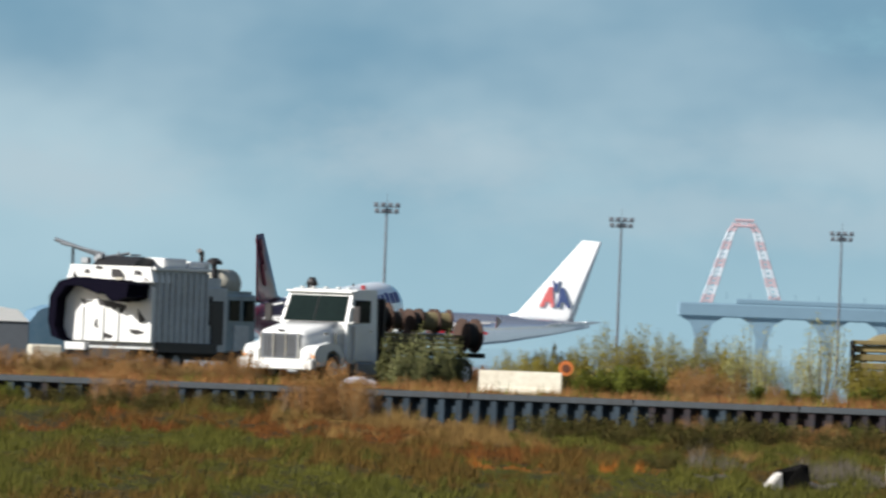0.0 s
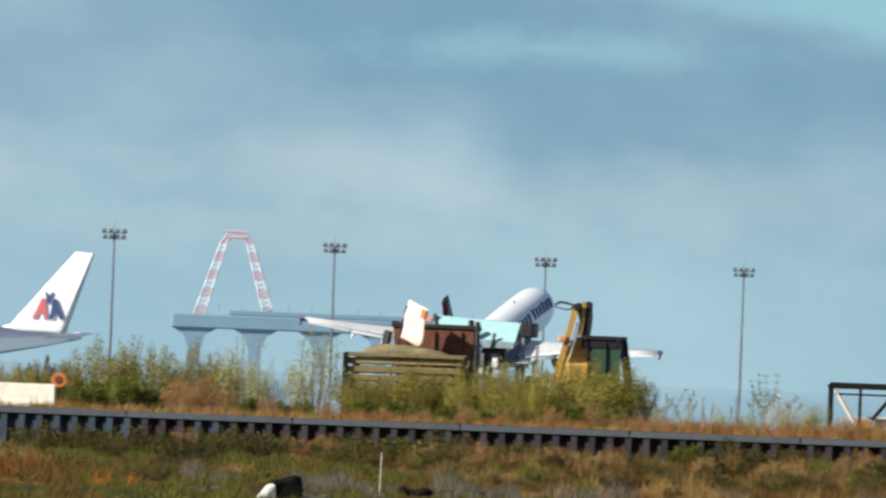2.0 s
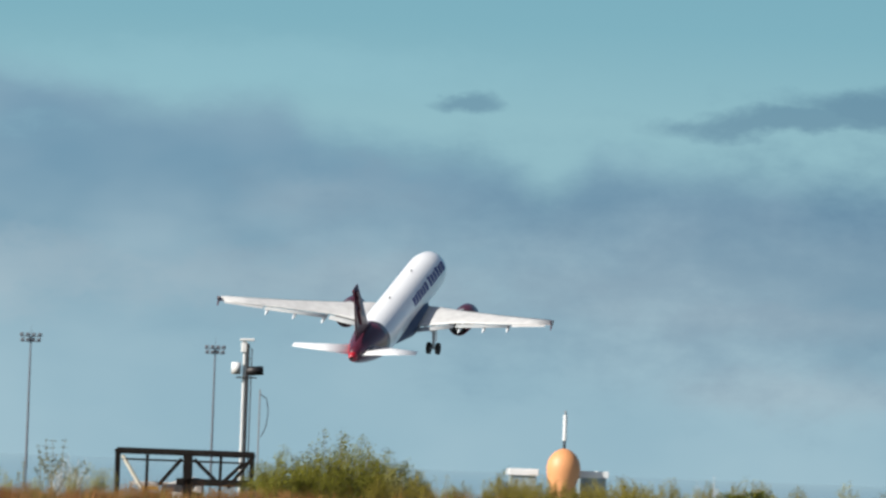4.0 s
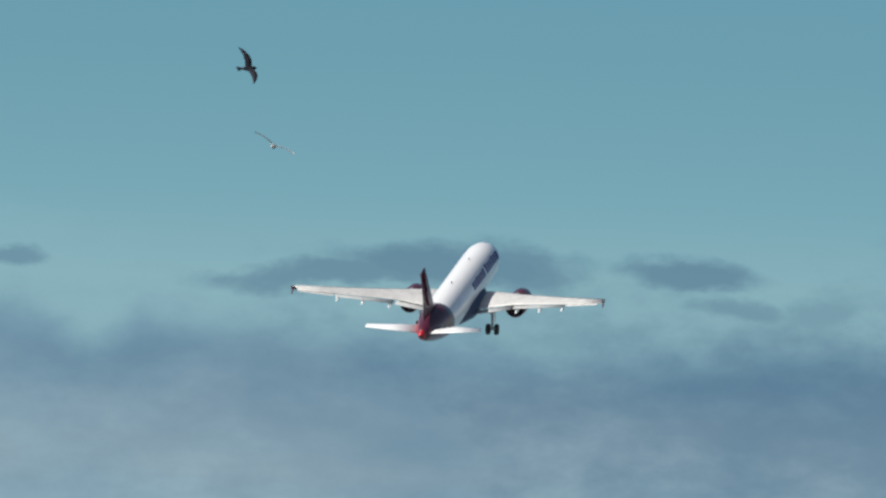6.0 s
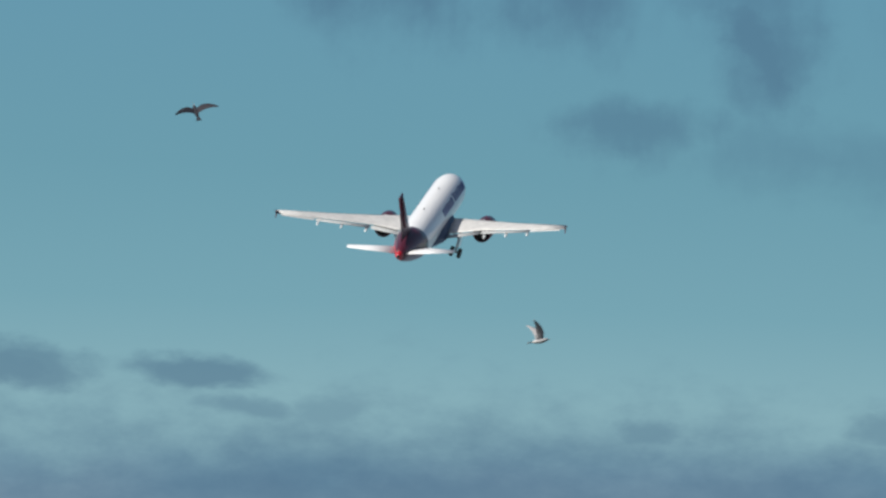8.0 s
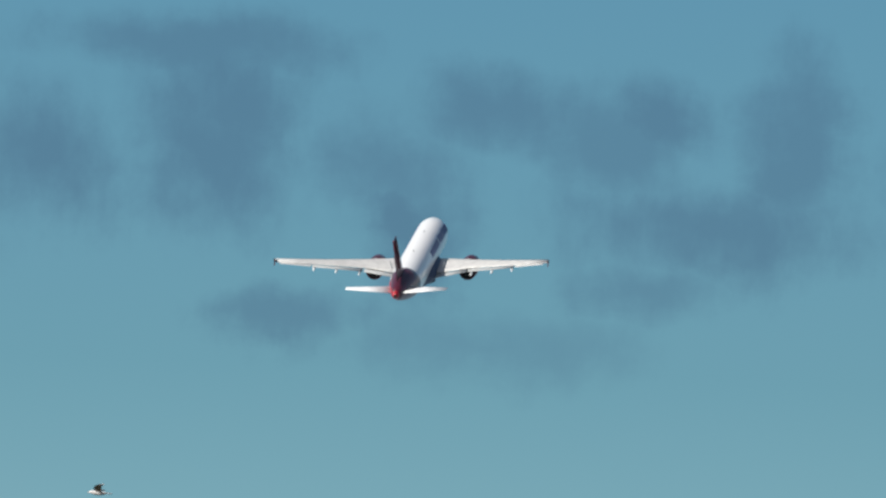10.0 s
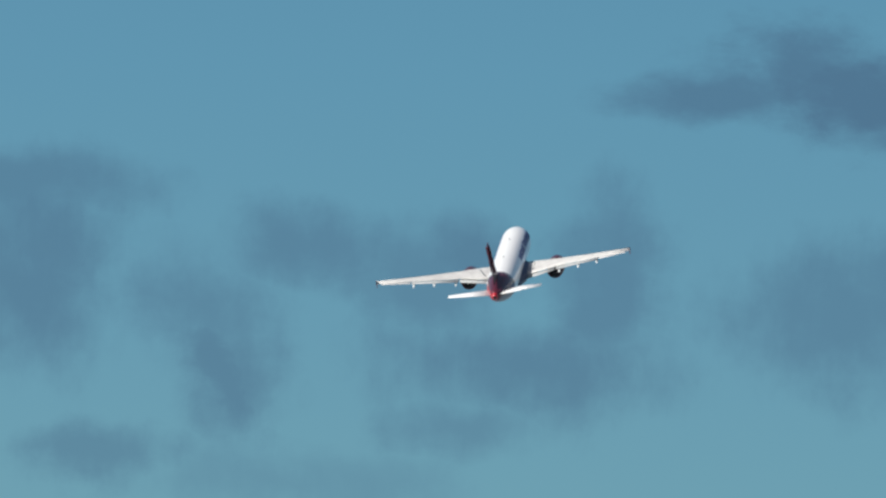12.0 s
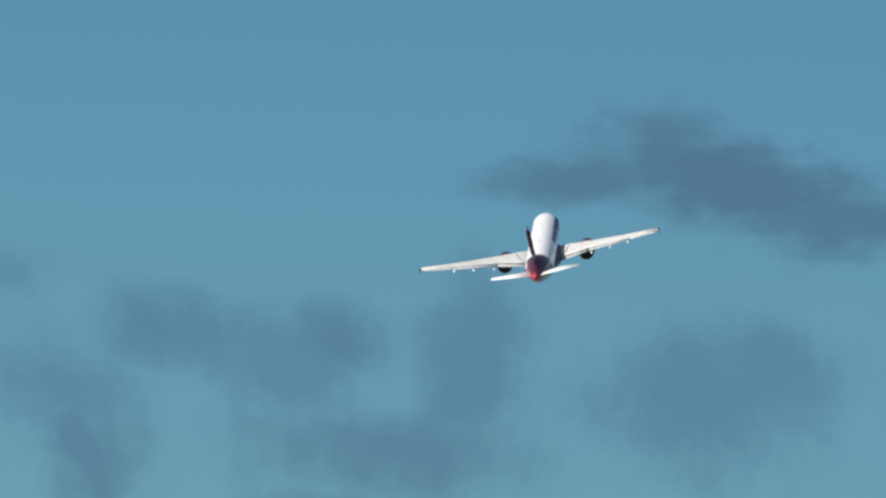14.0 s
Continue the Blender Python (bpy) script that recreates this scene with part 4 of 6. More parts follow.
    prism(bm, [(0.0, 3.2), (3.4, 3.2), (3.25, 3.72), (0.1, 3.72)], 0, -0.1, 1.2)
    part("upper_panel", bm, "white_paint", t, "white upper panel with dark scuffs")
    for k, pts in enumerate(([(2.5, 3.42), (2.7, 3.44), (2.72, 3.58), (2.5, 3.56)], [(1.1, 3.3), (1.6, 3.32), (1.65, 3.62), (1.2, 3.55)], [(0.4, 3.42), (0.75, 3.45), (0.7, 3.6), (0.45, 3.56)], [(0.12, 3.24), (0.35, 3.25), (0.3, 3.36)],
                             [(2.95, 3.3), (3.15, 3.3), (3.1, 3.5)], [(1.9, 3.62), (2.3, 3.6), (2.2, 3.7)])):
        bm = bmesh.new()
        prism(bm, ragged(pts, 0.03, 40 + k, 4), 0, -0.115, -0.101)
        part("scuff", bm, "dark_metal", t)
    # dark strip added for the soot and shade along the truck's underside
    piece("underside_strip", "dark_metal", t, (2.3, 0.0, 1.0, 4.0, 0.1, 0.36), label="added dark strip for the sooty, shaded underside")
    piece("latch", "concrete", t, (-0.12, 1.3, 3.15, 0.12, 0.3, 0.36), label="tan latch plate")
    # roof gear
    piece("roof_hatch", "white_paint", t, (2.0, 1.0, 3.88, 1.5, 1.3, 0.32), label="white roof hatch", bevel=0.05)
    piece("roof_hatch", "white_paint", t, (3.55, 0.9, 3.84, 1.35, 1.2, 0.24), label="white roof hatch", bevel=0.05)
    for x, y, z, s in ((0.3, 2.9, 3.86, 0.22), (0.55, 2.5, 3.95, 0.26), (0.8, 2.15, 3.88, 0.3), (0.2, 2.3, 4.02, 0.16)):
        piece("valve_block", "galvanised", t, (x, y, z, s, s * 1.4, s), bevel=0.03)
    bm = bmesh.new()
    prism(bm, [(-0.1, 3.72), (1.9, 3.72), (1.4, 3.98), (0.6, 4.05), (0.2, 3.92)], 1, 0.8, 2.4)
    part("roof_cover", bm, "dark_metal", t, "dark folded cover")
    rod("boom", "galvanised", t, ((-0.15, 3.9, 4.55), (0.6, 2.2, 3.95), 0.07), ((-0.1, 3.7, 4.42), (0.5, 2.3, 4.1), 0.05), label="grey roof boom")
    rod("boom_post", "dark_metal", t, ((0.0, 3.25, 3.0), (0.0, 3.25, 4.3), 0.05))
    rod("pipe_rack", "galvanised", t, ((0.4, 2.2, 4.0), (1.0, 1.6, 4.15), 0.05), ((0.6, 1.8, 3.7), (0.6, 1.8, 4.2), 0.03), ((0.9, 1.3, 3.7), (0.9, 1.3, 4.12), 0.03), ((0.5, 1.3, 4.1), (1.2, 1.3, 4.1), 0.03))
    rod("exhaust_stack", "dark_metal", t, ((4.3, 0.7, 3.2), (4.3, 0.7, 4.3), 0.08), ((4.3, 0.7, 4.25), (4.1, 0.7, 4.35), 0.09))
    bm = bmesh.new()
    tube(bm, (5.3, 0.8, 3.3), (5.3, 0.8, 3.95), 0.10, 0.10, 12)
    tube(bm, (5.3, 0.8, 3.9), (5.3, 0.8, 4.0), 0.28, 0.28, 14)
    tube(bm, (5.3, 0.8, 4.0), (5.3, 0.8, 4.12), 0.28, 0.12, 14)
    part("air_intake", bm, "dark_metal", t, "black mushroom air intake")
    bm = bmesh.new()
    tube(bm, (5.4, 0.9, 3.25), (6.5, 0.9, 3.25), 0.5, 0.5, 18)
    part("drum", bm, "concrete", t, "tan drum behind the box", True)
    # engine housing and pump panel
    pump = piece("pump_panel", "box_grey", t, (4.45, 1.65, 2.0, 1.5, 3.0, 2.2), (4.45, 1.65, 3.25, 1.3, 2.6, 0.35))
    piece("pump_door", "dark_metal", pump, (4.5, 0.12, 1.9, 0.75, 0.06, 1.5))
    piece("pump_gauge_box", "dark_metal", pump, (3.95, 0.1, 2.3, 0.2, 0.12, 1.0))
    # cab
    cab = piece("cab", "teal_grey", t, (6.35, 1.65, 1.9, 2.3, 2.6, 2.0), (6.3, 1.65, 2.95, 2.1, 2.4, 0.14), label="grey-white cab", bevel=0.06)
    piece("side_window", "glass_dark", cab, (6.0, 0.33, 2.35, 0.7, 0.03, 0.7), (6.95, 0.33, 2.35, 0.7, 0.03, 0.7))
    piece("door_panel", "box_grey", cab, (6.5, 0.33, 1.4, 1.0, 0.04, 0.9))
    rod("mirror_arm", "dark_metal", t, ((7.4, 0.3, 2.7), (7.5, -0.15, 2.6), 0.03), ((7.5, -0.15, 2.75), (7.5, -0.15, 2.1), 0.06))


TRUCK = pose(-5.2, 669.5, PAD, 0, 0, -121)


def conventional_truck():
    t = thing("flatbed_truck", "white long-nosed flatbed truck with chrome grille, facing the wall", "truck", TRUCK @ Matrix.Diagonal((1.1, 1.2, 1.04, 1)))
    piece("frame_rails", "dark_metal", t, (-4.8, 0.45, 0.85, 9.2, 0.12, 0.28), (-4.8, -0.45, 0.85, 9.2, 0.12, 0.28))
    for x in (-1.0, -7.4, -8.7):
        for y in (-0.98, 0.98):
            wheel(t, x, y, 0.5, 0.5, 0.3, "white_paint")
    # hood, sloping and rounded
    def hoop(x, w, z0, z1, r=0.22):
        return [(x, -w, z0), (x, -w, z1 - r), (x, -w + 0.35 * r, z1 - 0.3 * r), (x, -w + r, z1), (x, w - r, z1), (x, w - 0.35 * r, z1 - 0.3 * r), (x, w, z1 - r), (x, w, z0)]
    bm = bmesh.new()
    loft(bm, [hoop(0.02, 0.70, 0.75, 1.62), hoop(-0.15, 0.76, 0.75, 1.74), hoop(-1.0, 0.88, 0.75, 1.90), hoop(-1.85, 1.0, 0.75, 2.0)])
    hood = part("hood", bm, "white_paint", t, "white sloping hood", True)
    grille = piece("grille", "mast_grey", hood, (0.05, 0, 1.2, 0.06, 1.16, 0.78), label="grey chromed grille", bevel=0.03)
    for i in range(9):
        piece("grille_bar", "dark_metal", grille, (0.085, -0.46 + 0.115 * i, 1.2, 0.03, 0.055, 0.68), bevel=0.0)
    for y in (-0.60, -0.2, 0.2, 0.60):
        piece("grille_frame", "bare_metal", grille, (0.09, y, 1.2, 0.05, 0.045, 0.82))
    piece("badge", "dark_metal", hood, (0.03, 0, 1.68, 0.05, 0.2, 0.06))
    for s in (-1, 1):
        # fender with its headlight
        bm = bmesh.new()
        prism(bm, [(0.1, 0.55), (0.1, 1.05), (-0.1, 1.22), (-0.8, 1.35), (-1.35, 1.25), (-1.6, 0.95), (-1.62, 0.6), (-1.45, 0.6), (-1.35, 0.95), (-1.0, 1.1), (-0.7, 1.05), (-0.5, 0.6)], 1, s * 0.68, s * 1.15)
        fender = part("fender", bm, "white_paint", t, "white front fender")
        bm = bmesh.new()
        tube(bm, (0.06, s * 0.93, 0.93), (0.15, s * 0.93, 0.93), 0.12, 0.11, 14)
        part("headlight", bm, "lamp_glass", fender, "clear round headlight")
        piece("marker_light", "orange_paint", fender, (0.12, s * 1.1, 0.88, 0.05, 0.08, 0.1))
        # mirror
        rod("mirror_bracket", "white_paint", t, ((-1.9, s * 1.05, 2.55), (-1.75, s * 1.42, 2.45), 0.03))
        rod("mirror_bracket", "white_paint", t, ((-1.9, s * 1.05, 1.95), (-1.75, s * 1.42, 2.05), 0.03))
        piece("mirror", "dark_metal", t, (-1.75, s * 1.42, 2.25, 0.09, 0.22, 0.55))
    piece("bumper", "white_paint", t, (0.22, 0, 0.62, 0.22, 2.36, 0.34), label="white front bumper", bevel=0.06)
    # cab
    def hull(x, z0, z1, w):
        return [(x, -w, z0), (x, -w, z1), (x, w, z1), (x, w, z0)]
    bm = bmesh.new()
    loft(bm, [[(-1.82, -1.08, 0.75), (-1.82, -1.08, 1.98), (-1.82, 1.08, 1.98), (-1.82, 1.08, 0.75)], [(-2.2, -1.05, 0.7), (-2.2, -1.02, 2.92), (-2.2, 1.02, 2.92), (-2.2, 1.05, 0.7)],
              [(-2.5, -1.08, 0.7), (-2.5, -1.02, 3.05), (-2.5, 1.02, 3.05), (-2.5, 1.08, 0.7)], [(-3.6, -1.08, 0.7), (-3.6, -1.02, 3.07), (-3.6, 1.02, 3.07), (-3.6, 1.08, 0.7)]])
    cab = part("cab", bm, "white_paint", t, "white cab")
    bm = bmesh.new()
    loft(bm, [[(-1.80, -0.98, 2.02), (-1.80, 0.98, 2.02), (-1.86, 0.98, 2.02), (-1.86, -0.98, 2.02)], [(-2.13, -0.93, 2.84), (-2.13, 0.93, 2.84), (-2.20, 0.93, 2.84), (-2.20, -0.93, 2.84)]])
    part("windscreen", bm, "glass_dark", cab, "dark two-piece windscreen")
    rod("windscreen_post", "dark_metal", cab, ((-1.80, 0, 2.02), (-2.12, 0, 2.84), 0.014))
    piece("sun_visor", "white_paint", cab, (-2.2, 0, 2.96, 0.26, 2.1, 0.06), bevel=0.02)
    for s in (-1, 1):
        piece("side_window", "glass_dark", cab, (-2.75, s * 1.05, 2.36, 0.85, 0.05, 0.72))
        door = piece("door", "white_paint", cab, (-2.75, s * 1.10, 1.35, 1.05, 0.04, 1.1))
        piece("door_handle", "bare_metal", door, (-3.1, s * 1.13, 1.75, 0.16, 0.03, 0.04))
        piece("fuel_tank", "galvanised", t, (-3.0, s * 0.95, 0.55, 1.2, 0.4, 0.45), bevel=0.1)
    piece("side_mark", "bare_metal", hood, (-0.9, 0.93, 1.62, 0.25, 0.03, 0.06), (-1.35, 0.97, 1.45, 0.12, 0.03, 0.4), bevel=0.0)
    for y in (-0.75, -0.4, 0.0, 0.4, 0.75):
        piece("roof_marker", "box_grey", cab, (-2.45, y, 3.09, 0.12, 0.10, 0.06))
    bm = bmesh.new()
    tube(bm, (-2.75, -0.62, 3.05), (-2.75, -0.62, 3.18), 0.13, 0.13, 12)
    tube(bm, (-2.75, -0.62, 3.16), (-2.75, -0.62, 3.40), 0.19, 0.09, 12)
    part("beacon", bm, "dark_metal", cab, "dark roof beacon", True)
    rod("exhaust_stack", "dark_metal", t, ((-3.75, -0.95, 0.8), (-3.75, -0.95, 2.7), 0.09), label="dark exhaust stack")
    rod("exhaust_stack", "dark_metal", t, ((-3.75, 0.95, 0.8), (-3.75, 0.95, 2.7), 0.09))
    piece("headboard", "dark_metal", t, (-3.95, 0, 1.9, 0.12, 2.2, 1.8))
    piece("marker_lamp", "red_paint", t, (-3.9, 0.4, 3.0, 0.12, 0.12, 0.4))
    piece("deck", "dark_timber", t, (-7.0, 0, 1.10, 6.2, 2.0, 0.16), label="dark timber load deck")
    return t


def cable_reel(m, r=0.48, w=0.5, wound="rubber"):
    d = thing("cable_reel", "brown wooden cable reel lying on the truck deck", "reel", m, "reels on the truck")
    for y in (-w / 2, w / 2):
        bm = bmesh.new()
        tube(bm, (0, y - 0.03, r), (0, y + 0.03, r), r, r, 20)
        part("flange", bm, "reel_wood", d, "brown round flange")
    bm = bmesh.new()
    tube(bm, (0, -w / 2, r), (0, w / 2, r), r * 0.72, r * 0.72, 16)
    part("wound_hose", bm, wound, d, "dark wound hose" if wound == "rubber" else "faded tan wound hose")
    return d


def stake_rack(m):
    """A low timber rack between the reels and the deck."""
    d = thing("timber_rack", "weathered timber rack of crates overgrown with vines", "rack", m)
    for i in range(7):
        piece("upright", "dark_timber", d, (-2.7 + 0.9 * i, 0, 0.36, 0.10, 0.10, 0.72))
    for z in (0.1, 0.32, 0.52, 0.70):
        piece("rail", "timber", d, (0, -0.06, z, 5.6, 0.06, 0.14))
    piece("top_board", "timber", d, (0, 0.5, 0.76, 5.6, 1.1, 0.08))
    return d


def barrier():
    b = thing("concrete_barrier", "weathered white concrete road barrier", "barrier", pose(2.6, 645, PAD, 0, 0, -4))
    bm = bmesh.new()
    prof = [(-0.30, 0.0), (0.30, 0.0), (0.30, 0.08), (0.20, 0.25), (0.13, 0.74), (-0.13, 0.74), (-0.20, 0.25), (-0.30, 0.08)]
    loft(bm, [[(x, y, z) for y, z in prof] for x in (-1.3, -1.2, 0.0, 1.25, 1.32)])
    part("block", bm, "barrier_white", b)
    for x in (-0.8, 0.8):
        piece("lifting_slot", "dark_metal", b, (x, -0.245, 0.05, 0.35, 0.12, 0.08), bevel=0.0)


def road_sign():
    s = thing("round_sign", "small orange round marker sign on a stake", "sign", pose(4.05, 647, PAD))
    rod("stake", "dark_timber", s, ((0, 0, 0), (0, 0, 0.9), 0.03))
    bm = bmesh.new()
    tube(bm, (0, -0.05, 0.88), (0, -0.02, 0.88), 0.24, 0.24, 20)
    disc = part("disc", bm, "sign_orange", s, "faded orange disc")
    bm = bmesh.new()
    tube(bm, (0, -0.065, 0.88), (0, -0.05, 0.88), 0.13, 0.13, 18)
    part("mark", bm, "rust", disc)


def timber_stack():
    c = thing("timber_stack", "long stack of weathered yellow-brown timbers behind end posts", "timber stack", pose(15.75, 676, PAD, 0, 0, -6))
    rng = random.Random(4)
    for row in range(7):
        for k in range(4):
            L = 4.0 + rng.uniform(-0.25, 0.1)
            z = 0.14 + row * 0.29
            bm = bmesh.new()
            box(bm, rng.uniform(-0.1, 0.1), k * 0.36, z, L, 0.30 + rng.uniform(-0.03, 0.03), 0.22 + rng.uniform(-0.02, 0.02), 0.03, Matrix.Rotation(rng.uniform(-0.02, 0.02), 3, "Y"))
            part("timber", bm, "timber", c)
        for x in (-1.7, 0.0, 1.6):
            piece("spacer", "dark_timber", c, (x, 0.55, 0.02 + row * 0.29 + 0.27, 0.12, 1.4, 0.07), bevel=0.0)
    for x in (-2.02, -2.0 + 0.02, 2.0):
        piece("post", "dark_timber", c, (x, -0.24, 1.05, 0.14, 0.14, 2.15))
    piece("top_rail", "timber", c, (0, -0.22, 2.08, 4.1, 0.10, 0.14))
    # sheet thrown over the top
    bm = bmesh.new()
    n = 12
    rows = []
    for j in range(5):
        y = -0.15 + 0.4 * j
        rows.append([(-1.6 + 3.0 * i / n, y, 2.10 + 0.30 * math.sin(math.pi * (i / n) ** 0.7) + 0.06 * math.sin(5 * i + j) + 0.03 * math.sin(2.3 * i * j)) for i in range(n + 1)])
    vs = [[bm.verts.new(p) for p in r] for r in rows]
    for a, b in zip(vs, vs[1:]):
        for i in range(n):
            bm.faces.new((a[i], a[i + 1], b[i + 1], b[i]))
    ext = bmesh.ops.extrude_face_region(bm, geom=bm.faces[:])
    for e in ext["geom"]:
        if isinstance(e, bmesh.types.BMVert):
            e.co.z = 2.0
    part("cover_sheet", bm, "canvas", c, "faded tan cover sheet", True)


def dump_box():
    d = thing("rusty_skip", "rusty brown steel skip with a dark rim", "skip", pose(16.83, 679.3, PAD, 0, 0, -8))
    bm = bmesh.new()
    prism(bm, [(-1.15, 0.25), (1.25, 0.25), (1.32, 3.04), (-1.4, 3.18)], 1, -0.9, 0.9)
    part("shell", bm, "rust", d, "rusty shell")
    for b in ((-0.03, -0.92, 3.10, 2.8, 0.1, 0.14), (-0.03, 0.92, 3.10, 2.8, 0.1, 0.14), (1.33, 0, 3.05, 0.12, 1.72, 0.14), (-1.4, 0, 3.16, 0.12, 1.72, 0.14)):
        piece("rim_bar", "dark_metal", d, b)
    for x in (-0.9, 0.0, 0.9):
        piece("stiffener", "rust", d, (x, -0.94, 1.6, 0.1, 0.1, 2.7))
    piece("skid", "dark_metal", d, (0, -0.6, 0.12, 2.4, 0.15, 0.26), (0, 0.6, 0.12, 2.4, 0.15, 0.26))
    rod("corner_pipe", "dark_metal", d, ((1.45, -0.95, 0.0), (1.45, -0.95, 3.3), 0.09))
    rod("vent_pipe", "dark_metal", d, ((-0.1, 0.5, 3.0), (-0.1, 0.5, 3.45), 0.07))


def banner():
    f = thing("banner", "sunlit orange and white flag sheet on a leaning pole", "flag", pose(15.03, 678.0, PAD, 0, 12, -28))
    rod("pole", "dark_metal", f, ((0, 0, 0), (0, 0, 3.85), 0.03))
    bm = bmesh.new()
    n = 8
    rows = [[(0.03 + 0.80 * i / n + 0.03 * math.sin(j * 0.8), 0.025 * math.sin(i * 0.9 + j), 2.75 + 1.3 * j / 8 - 0.02 * i) for i in range(n + 1)] for j in range(9)]
    vs = [[bm.verts.new(p) for p in r] for r in rows]
    for a, b in zip(vs, vs[1:]):
        for i in range(n):
            bm.faces.new((a[i], a[i + 1], b[i + 1], b[i]))
    ext = bmesh.ops.extrude_face_region(bm, geom=bm.faces[:])
    bmesh.ops.translate(bm, vec=(0, 0.015, 0), verts=[e for e in ext["geom"] if isinstance(e, bmesh.types.BMVert)])
    part("sheet", bm, "flag_cloth", f, "white cloth with orange areas", True)
    piece("orange_field", "sign_orange", f, (0.68, -0.05, 3.72, 0.16, 0.02, 0.3), bevel=0.0)
    piece("orange_field", "sign_orange", f, (0.93, -0.05, 3.6, 0.16, 0.02, 0.14), bevel=0.0)
    piece("lamp_box", "dark_metal", f, (-0.45, 0, 2.55, 0.26, 0.2, 0.62), bevel=0.06)
    rod("bracket", "dark_metal", f, ((-0.4, 0, 2.3), (0.0, 0, 2.2), 0.025))


def teal_machine():
    m = thing("crusher_machine", "mobile machine with a pale teal sloping hood on dark legs", "machine", pose(18.68, 684, PAD, 0, 0, -10))
    # a long hood whose near side slopes towards the sun
    bm = bmesh.new()
    loft(bm, [[(x0, 0.55, z0), (x0 - 0.05, -0.15, z0 - 0.02), (x0 - 0.12, -0.85, z1), (x0 - 0.12, 0.9, z1)] for x0, z0, z1 in ((-1.76, 3.49, 2.80), (-0.3, 3.41, 2.74), (1.13, 3.33, 2.66))])
    part("hood", bm, "teal_paint", m, "pale teal sloping hood")
    piece("end_cap", "dark_metal", m, (1.36, 0, 3.09, 0.46, 1.2, 0.5), label="dark end housing", bevel=0.05)
    piece("end_frame", "galvanised", m, (1.25, -0.5, 2.5, 0.10, 0.10, 0.9))
    piece("end_frame", "galvanised", m, (1.7, -0.3, 2.1, 0.10, 0.10, 1.0))
    piece("front_panel", "teal_grey", m, (0.38, -0.86, 2.56, 1.2, 0.06, 0.22), label="pale lower panel")
    piece("deck", "dark_metal", m, (-0.1, 0, 1.9, 2.8, 1.5, 0.15))
    piece("motor", "dark_metal", m, (0.25, -0.3, 2.2, 0.8, 0.8, 0.5), bevel=0.08)
    for x in (-1.3, 0.0, 1.1):
        for y in (-0.6, 0.6):
            piece("leg", "dark_metal", m, (x, y, 0.95, 0.14, 0.14, 1.9))
    piece("control_box", "white_paint", m, (-0.12, -0.8, 2.05, 0.16, 0.2, 0.44))
    piece("control_box", "white_paint", m, (0.38, -0.85, 1.95, 0.18, 0.2, 0.34))
    rod("exhaust_stack", "rubber", m, ((-0.45, -1.0, 2.72), (-0.47, -1.0, 3.36), 0.10), label="black exhaust stack")
    rod("stack_base", "galvanised", m, ((-0.43, -1.0, 1.9), (-0.45, -1.0, 2.72), 0.14))
    rod("lifting_eye", "dark_metal", m, ((-1.84, -0.3, 3.2), (-1.80, -0.3, 3.54), 0.06))
    rod("lever", "dark_metal", m, ((0.22, -0.92, 2.45), (0.34, -0.92, 2.95), 0.05))


